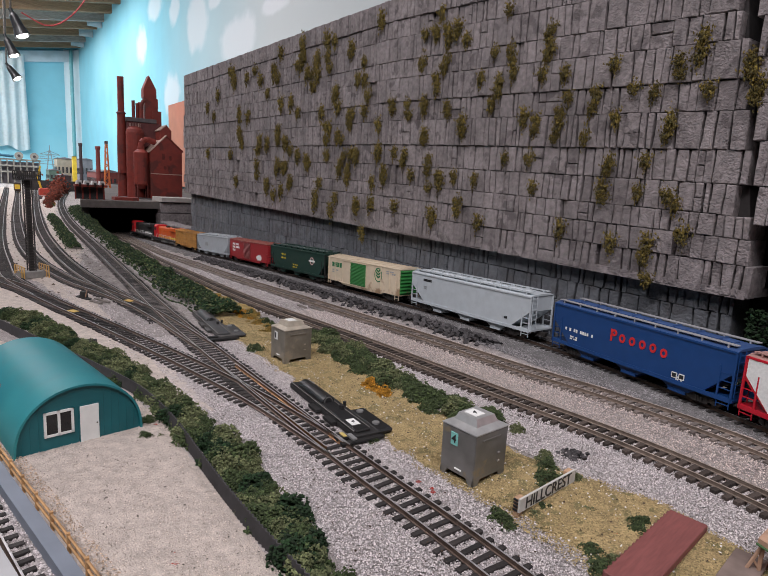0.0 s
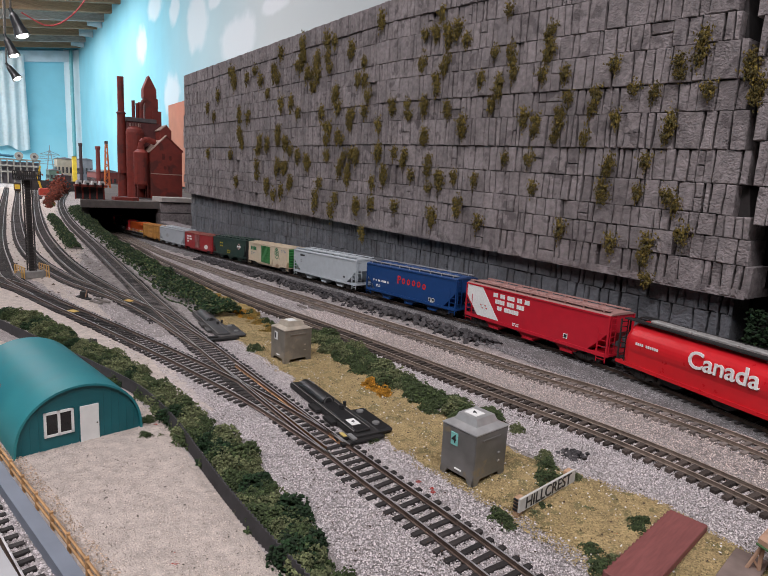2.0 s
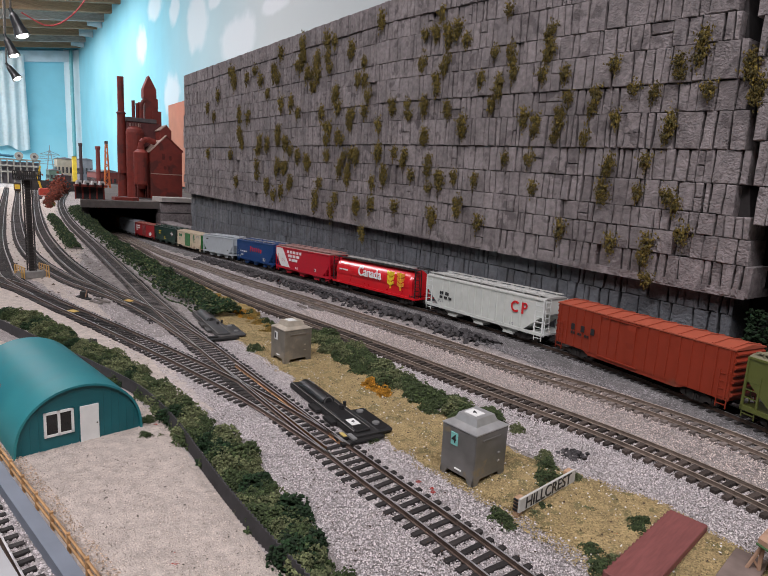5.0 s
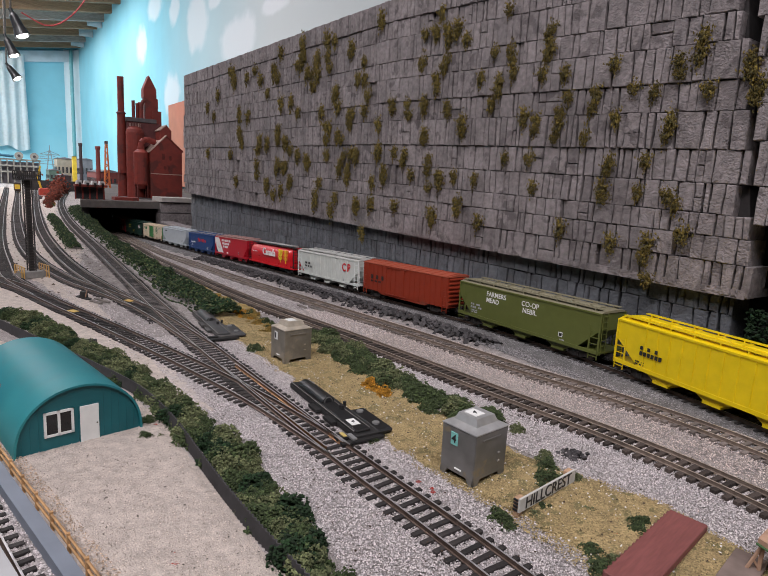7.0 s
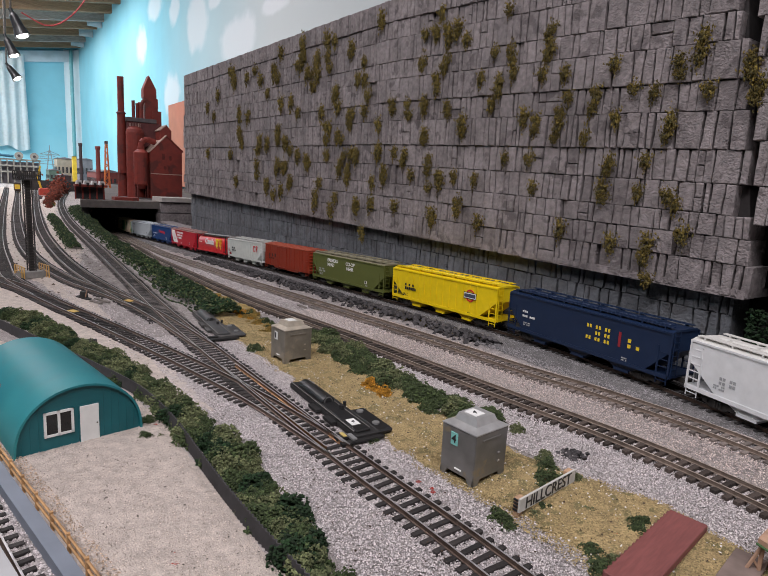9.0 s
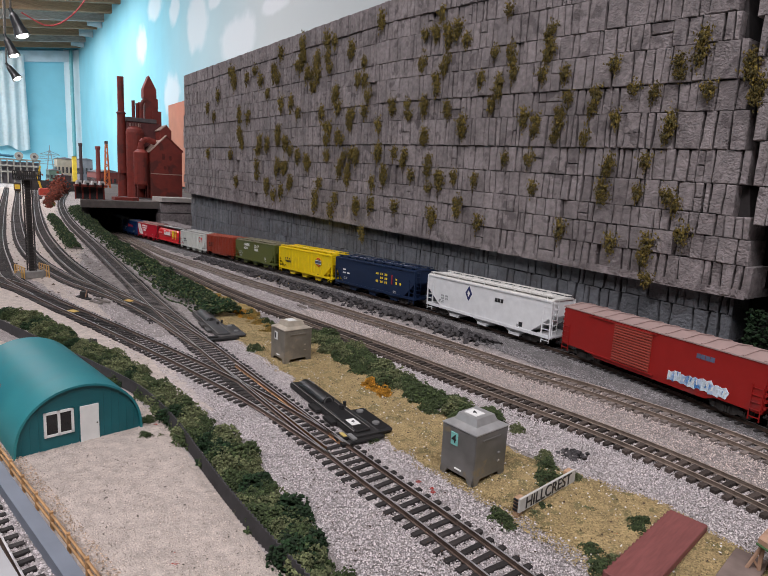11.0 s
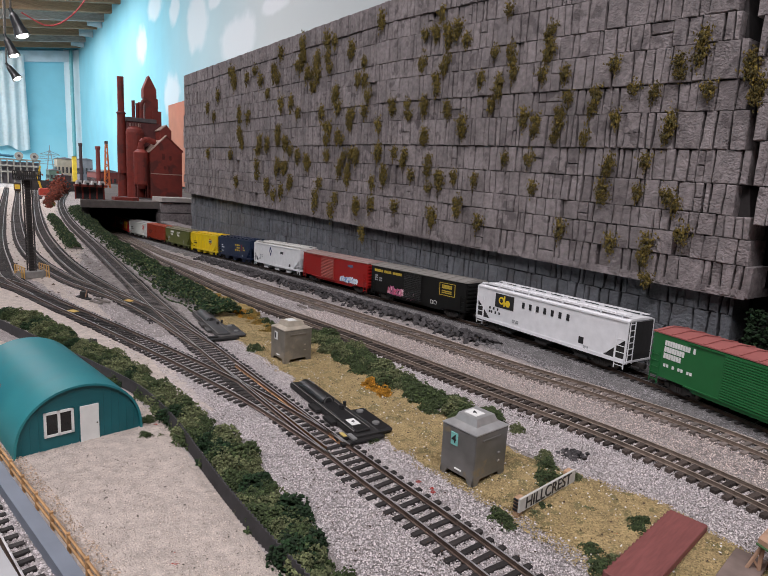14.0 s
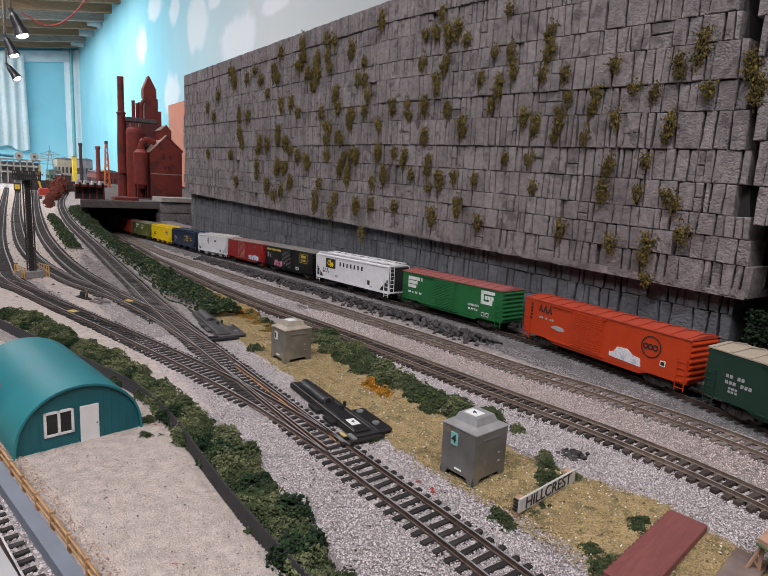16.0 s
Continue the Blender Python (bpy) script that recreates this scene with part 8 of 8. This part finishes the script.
        part("roof", prism([(-d / 2 - 0.008, h), (d / 2 + 0.008, h), (0, h + d * 0.12)], 0, -w / 2 - 0.008, w / 2 + 0.008), grey, b)
        k = max(2, int(d / 0.03)) if w > 0.1 else 0
        for i in range(k):
            yy = -d / 2 + d * (i + 0.5) / k
            part("window", box(w / 2, yy - 0.008, h * 0.45, w / 2 + 0.003, yy + 0.008, h * 0.68), BLACK_INK, b)
        k = max(2, int(w / 0.05)) if w > 0.1 else 0
        for i in range(min(k, 10)):
            xx = -w / 2 + w * (i + 0.5) / k
            part("window", box(xx - 0.012, -d / 2 - 0.003, h * 0.45, xx + 0.012, -d / 2, h * 0.68), BLACK_INK, b)
    # pylon
    py = empty("power_pylon", "pale grey lattice power pylon at the far end", "pylon", m=pose(-7.8, 0.725, 0.0))
    for u in (-1, 1):
        for v in (-1, 1):
            part("leg", cyl((u * 0.05, v * 0.05, 0), (0, v * 0.008, 0.36), 0.0045, seg=5), steel, py)
    for z, l in ((0.20, 0.27), (0.26, 0.17), (0.31, 0.10)):
        part("crossarm", box(-0.006, -l, z, 0.006, l, z + 0.008), steel, py)
        part("crossarm_stay", cyl((0, -l, z + 0.004), (0, 0, z + 0.045), 0.003, seg=5), steel, py)
        part("crossarm_stay", cyl((0, l, z + 0.004), (0, 0, z + 0.045), 0.003, seg=5), steel, py)
    part("peak", cyl((0, 0, 0.33), (0, 0, 0.42), 0.005, seg=5), steel, py)
    # trestle viaduct across the yard with two reels on top
    tan = material("viaduct_grey", (0.27, 0.25, 0.22), 0.85, scale=40, vary=0.2, bump=0.1)
    br = empty("viaduct", "pale grey framed viaduct across the far yard", "viaduct", m=pose(-6.2, 0.32, 0.0))
    for k in range(12):
        y = -0.38 + k * 0.05
        part("column", box(-0.02, y - 0.005, 0, 0.02, y + 0.005, 0.21), tan, br)
    part("back_wall", box(-0.05, -0.39, 0.0, -0.04, 0.17, 0.20), grey, br)
    for z in (0.10, 0.155, 0.21):
        part("beam", box(-0.024, -0.39, z, 0.024, 0.18, z + 0.014), tan, br)
    for y in (0.01, 0.128):
        r = part("reel", cyl((0.03, y, 0.252), (0.05, y, 0.252), 0.034, seg=18), tan, br)
        part("hub", cyl((0.05, y, 0.252), (0.054, y, 0.252), 0.012, seg=12), dark, r)
    part("pipe", cyl((0.03, -0.39, 0.262), (0.03, -0.03, 0.245), 0.012, seg=10), material("teal_pipe", (0.02, 0.10, 0.16), 0.5, scale=40, vary=0.1), br)
    # standing cars
    for x, y, m_, l in ((-4.15, 0.206, material("engine_brown", (0.09, 0.05, 0.03), 0.6, scale=60, vary=0.2), "dark brown switcher engine standing on a yard track"), (-6.4, 0.24, red, "red car standing in the far yard"), (-4.6, 0.505, dark, "black hopper car standing on the lead track"), (-5.1, 0.575, dark, "black hopper car standing on the lead track")):
        c = empty("standing_car", l, "rail car", m=pose(x, y, 0.004, 0, 0, -4))
        part("body", box(-0.07, -0.018, 0.010, 0.07, 0.018, 0.052, bevel=0.002), m_, c)
        part("roof", prism([(-0.019, 0.052), (0.019, 0.052), (0.010, 0.058), (-0.010, 0.058)], 0, -0.071, 0.071), dark, c)
        part("end_panel", box(0.07, -0.013, 0.020, 0.0712, 0.013, 0.046), yellow if "brown" in l else dark, c)
        for sx in (-1, 1):
            tr = new("truck", TRUCK_MESH)
            tr.parent = c
            tr.location = (sx * 0.045, 0, 0)
    tank = mesh_object("storage_tank", cyl((-4.75, 0.60, 0.05), (-4.75, 0.66, 0.05), 0.026, seg=18), yellow)
    tagged(tank, "yellow horizontal storage tank on the ground", "tank")
    tank.location.z = -0.024


def sky_and_fittings():
    # peach sunset panel behind the works
    peach = material("peach_paint", (0.46, 0.19, 0.12), 0.8, scale=12, vary=0.12, bump=0.05, second=(0.46, 0.16, 0.10))
    tagged(mesh_object("backdrop_panel", box(-4.47, Y_BACK - 0.02, 0.08, -3.2, Y_BACK - 0.006, 0.66), peach), "peach painted backdrop panel behind the works", "backdrop", kind="structure")
    # pale corner cove and pipe
    pale = material("cove_paint", (0.55, 0.68, 0.73), 0.7, scale=8, vary=0.05, bump=0.05)
    bm = bmesh.new()
    o = [(X_END, Y_BACK)] + [(X_END + 0.16 * (1 - math.sin(math.pi / 2 * i / 8)), Y_BACK - 0.16 * (1 - math.cos(math.pi / 2 * i / 8))) for i in range(9)]
    tagged(mesh_object("corner_cove", prism(o, 2, -0.2, Z_CEIL), pale), "pale curved cove in the sky corner", "cove", kind="structure")
    pipe = material("pipe_teal", (0.12, 0.33, 0.36), 0.5, scale=20, vary=0.1, bump=0.03)
    tagged(mesh_object("wall_pipe", cyl((X_END + 0.13, Y_BACK - 0.09, -0.1), (X_END + 0.13, Y_BACK - 0.09, 1.70), 0.022, seg=12), pipe), "thin teal pipe standing in the corner", "pipe", kind="structure")
    header = material("header_paint", (0.46, 0.56, 0.62), 0.7, scale=10, vary=0.1, bump=0.05)
    tagged(mesh_object("header_beam", prism([(-1.2, 1.19), (Y_BACK - 0.02, 1.582), (Y_BACK - 0.02, 1.718), (-1.2, 1.322)], 0, X_END + 0.002, X_END + 0.05), header), "blue-grey painted header over the end wall", "beam", kind="structure")
    duct = material("duct_film", (0.50, 0.58, 0.62), 0.4, scale=10, vary=0.15, bump=0.1)
    for x in (-8.35, -7.67, -7.09):
        b = mesh_object("film_sheet", box(x, Y_BACK - 0.15, Z_CEIL - 0.05, x + 0.012, Y_BACK - 0.006, Z_CEIL + 0.04, bevel=0.003), duct)
        tagged(b, "pale plastic film tacked under the joists", "plastic film", "plastic film pieces")
    # curtain on the end wall
    cl = material("curtain_cloth", (0.78, 0.85, 0.87), 0.85, scale=30, vary=0.06, bump=0.1)
    bm = bmesh.new()
    prev = None
    for i in range(61):
        u = i / 60
        y = -0.15 + u * 0.74
        x = X_END + 0.10 + 0.012 * math.sin(u * 47)
        zb = 0.42 - 0.10 * max(0, u - 0.55) ** 0.8 + 0.02 * math.sin(u * 20)
        pair = (bm.verts.new((x, y + (0.02 if u > 0.9 else 0), zb)), bm.verts.new((x, y, 1.56)))
        if prev:
            bm.faces.new((prev[0], pair[0], pair[1], prev[1]))
        prev = pair
    bmesh.ops.solidify(bm, geom=list(bm.faces), thickness=0.003)
    tagged(mesh_object("curtain", bm, cl), "pale blue cloth curtain hanging over the end wall", "curtain")
    # spot lamps on the joists
    shell = material("lamp_black", (0.012, 0.012, 0.014), 0.4, scale=60, vary=0.1, bump=0.02)
    bulb = material("bulb_glow", (1.0, 0.97, 0.92), 0.4, scale=60, vary=0.0, bump=0.0, glow=14.0)
    for x, y, z, aim in ((-3.0, 0.180, 0.757, (0.12, 0.35, -0.93)), (-3.8, 0.190, 0.795, (0.12, 0.35, -0.93)), (-4.6, 0.235, 0.770, (0.25, 0.5, -0.8))):
        m = Matrix.Translation((x, y, z)) @ Vector(aim).to_track_quat("-Z", "Y").to_matrix().to_4x4() @ Matrix.Scale(0.76, 4)
        th = empty("spot_lamp", "black clip-on spot lamp with a glowing bulb", "spot lamp", m=m, group="spot lamps")
        part("shade", lathe([(0.014, 0.05), (0.022, 0.035), (0.030, -0.03), (0.042, -0.075), (0.0405, -0.075), (0.028, -0.03), (0.020, 0.034), (0.012, 0.045)], 20), shell, th)
        part("bulb", lathe([(0.01, -0.01), (0.027, -0.035), (0.033, -0.060), (0.024, -0.080), (0.006, -0.086)], 18), bulb, th, "glowing white bulb")
        part("neck", cyl((0, 0, 0.04), (0, 0, 0.075), 0.011, seg=10), shell, th)
        bm = bmesh.new()
        add_cyl(bm, m.inverted() @ Vector((x - 0.03, y, Z_LOW + 0.20)), (0, 0, 0.07), 0.006, seg=8)
        part("stem", bm, STEEL, th)
    bm = bmesh.new()
    pts = [Vector((-3.0, 0.20, 0.80)), Vector((-3.02, 0.30, 0.77)), Vector((-3.0, 0.40, 0.84)), Vector((-2.95, 0.50, 1.05)), Vector((-2.9, 0.55, 1.7))]
    ln = smooth_line(pts, 0.03)
    for p, q in zip(ln, ln[1:]):
        add_cyl(bm, p, q, 0.003, seg=6)
    tagged(mesh_object("lamp_cable", bm, material("red_cable", (0.45, 0.05, 0.05), 0.5, scale=60, vary=0.1, bump=0.02)), "thin red cable strung from a spot lamp", "cable")


rock_faces()
bridge()
factory()
stacks_and_towers()
sky_and_fittings()
shed()
yard_fences()
ground_cover()
cabinet(-0.2068, 0.2185, 5, 1.0, "grey metal relay cabinet numbered four on dry grass", "4")
cabinet(-0.4395, 0.2205, 4, 1.0, "dusty grey metal relay cabinet on dry grass", "")
switch_machine(-0.322, 0.1935, -3, 0.104, BLACK, material("machine_black", (0.013, 0.013, 0.014), 0.45, scale=120, vary=0.2, bump=0.08), "black switch machine bolted beside the lead track", True)
switch_machine(-0.578, 0.197, -4, 0.112, material("machine_dusty", (0.075, 0.072, 0.07), 0.7, scale=120, vary=0.3, bump=0.1), material("machine_grey", (0.06, 0.06, 0.062), 0.6, scale=120, vary=0.3, bump=0.1), "dusty grey switch machine beside the lead track", False)
station_sign()
platform_bits()
light_tower()
planting()
moss()
stones()


train()
motions()
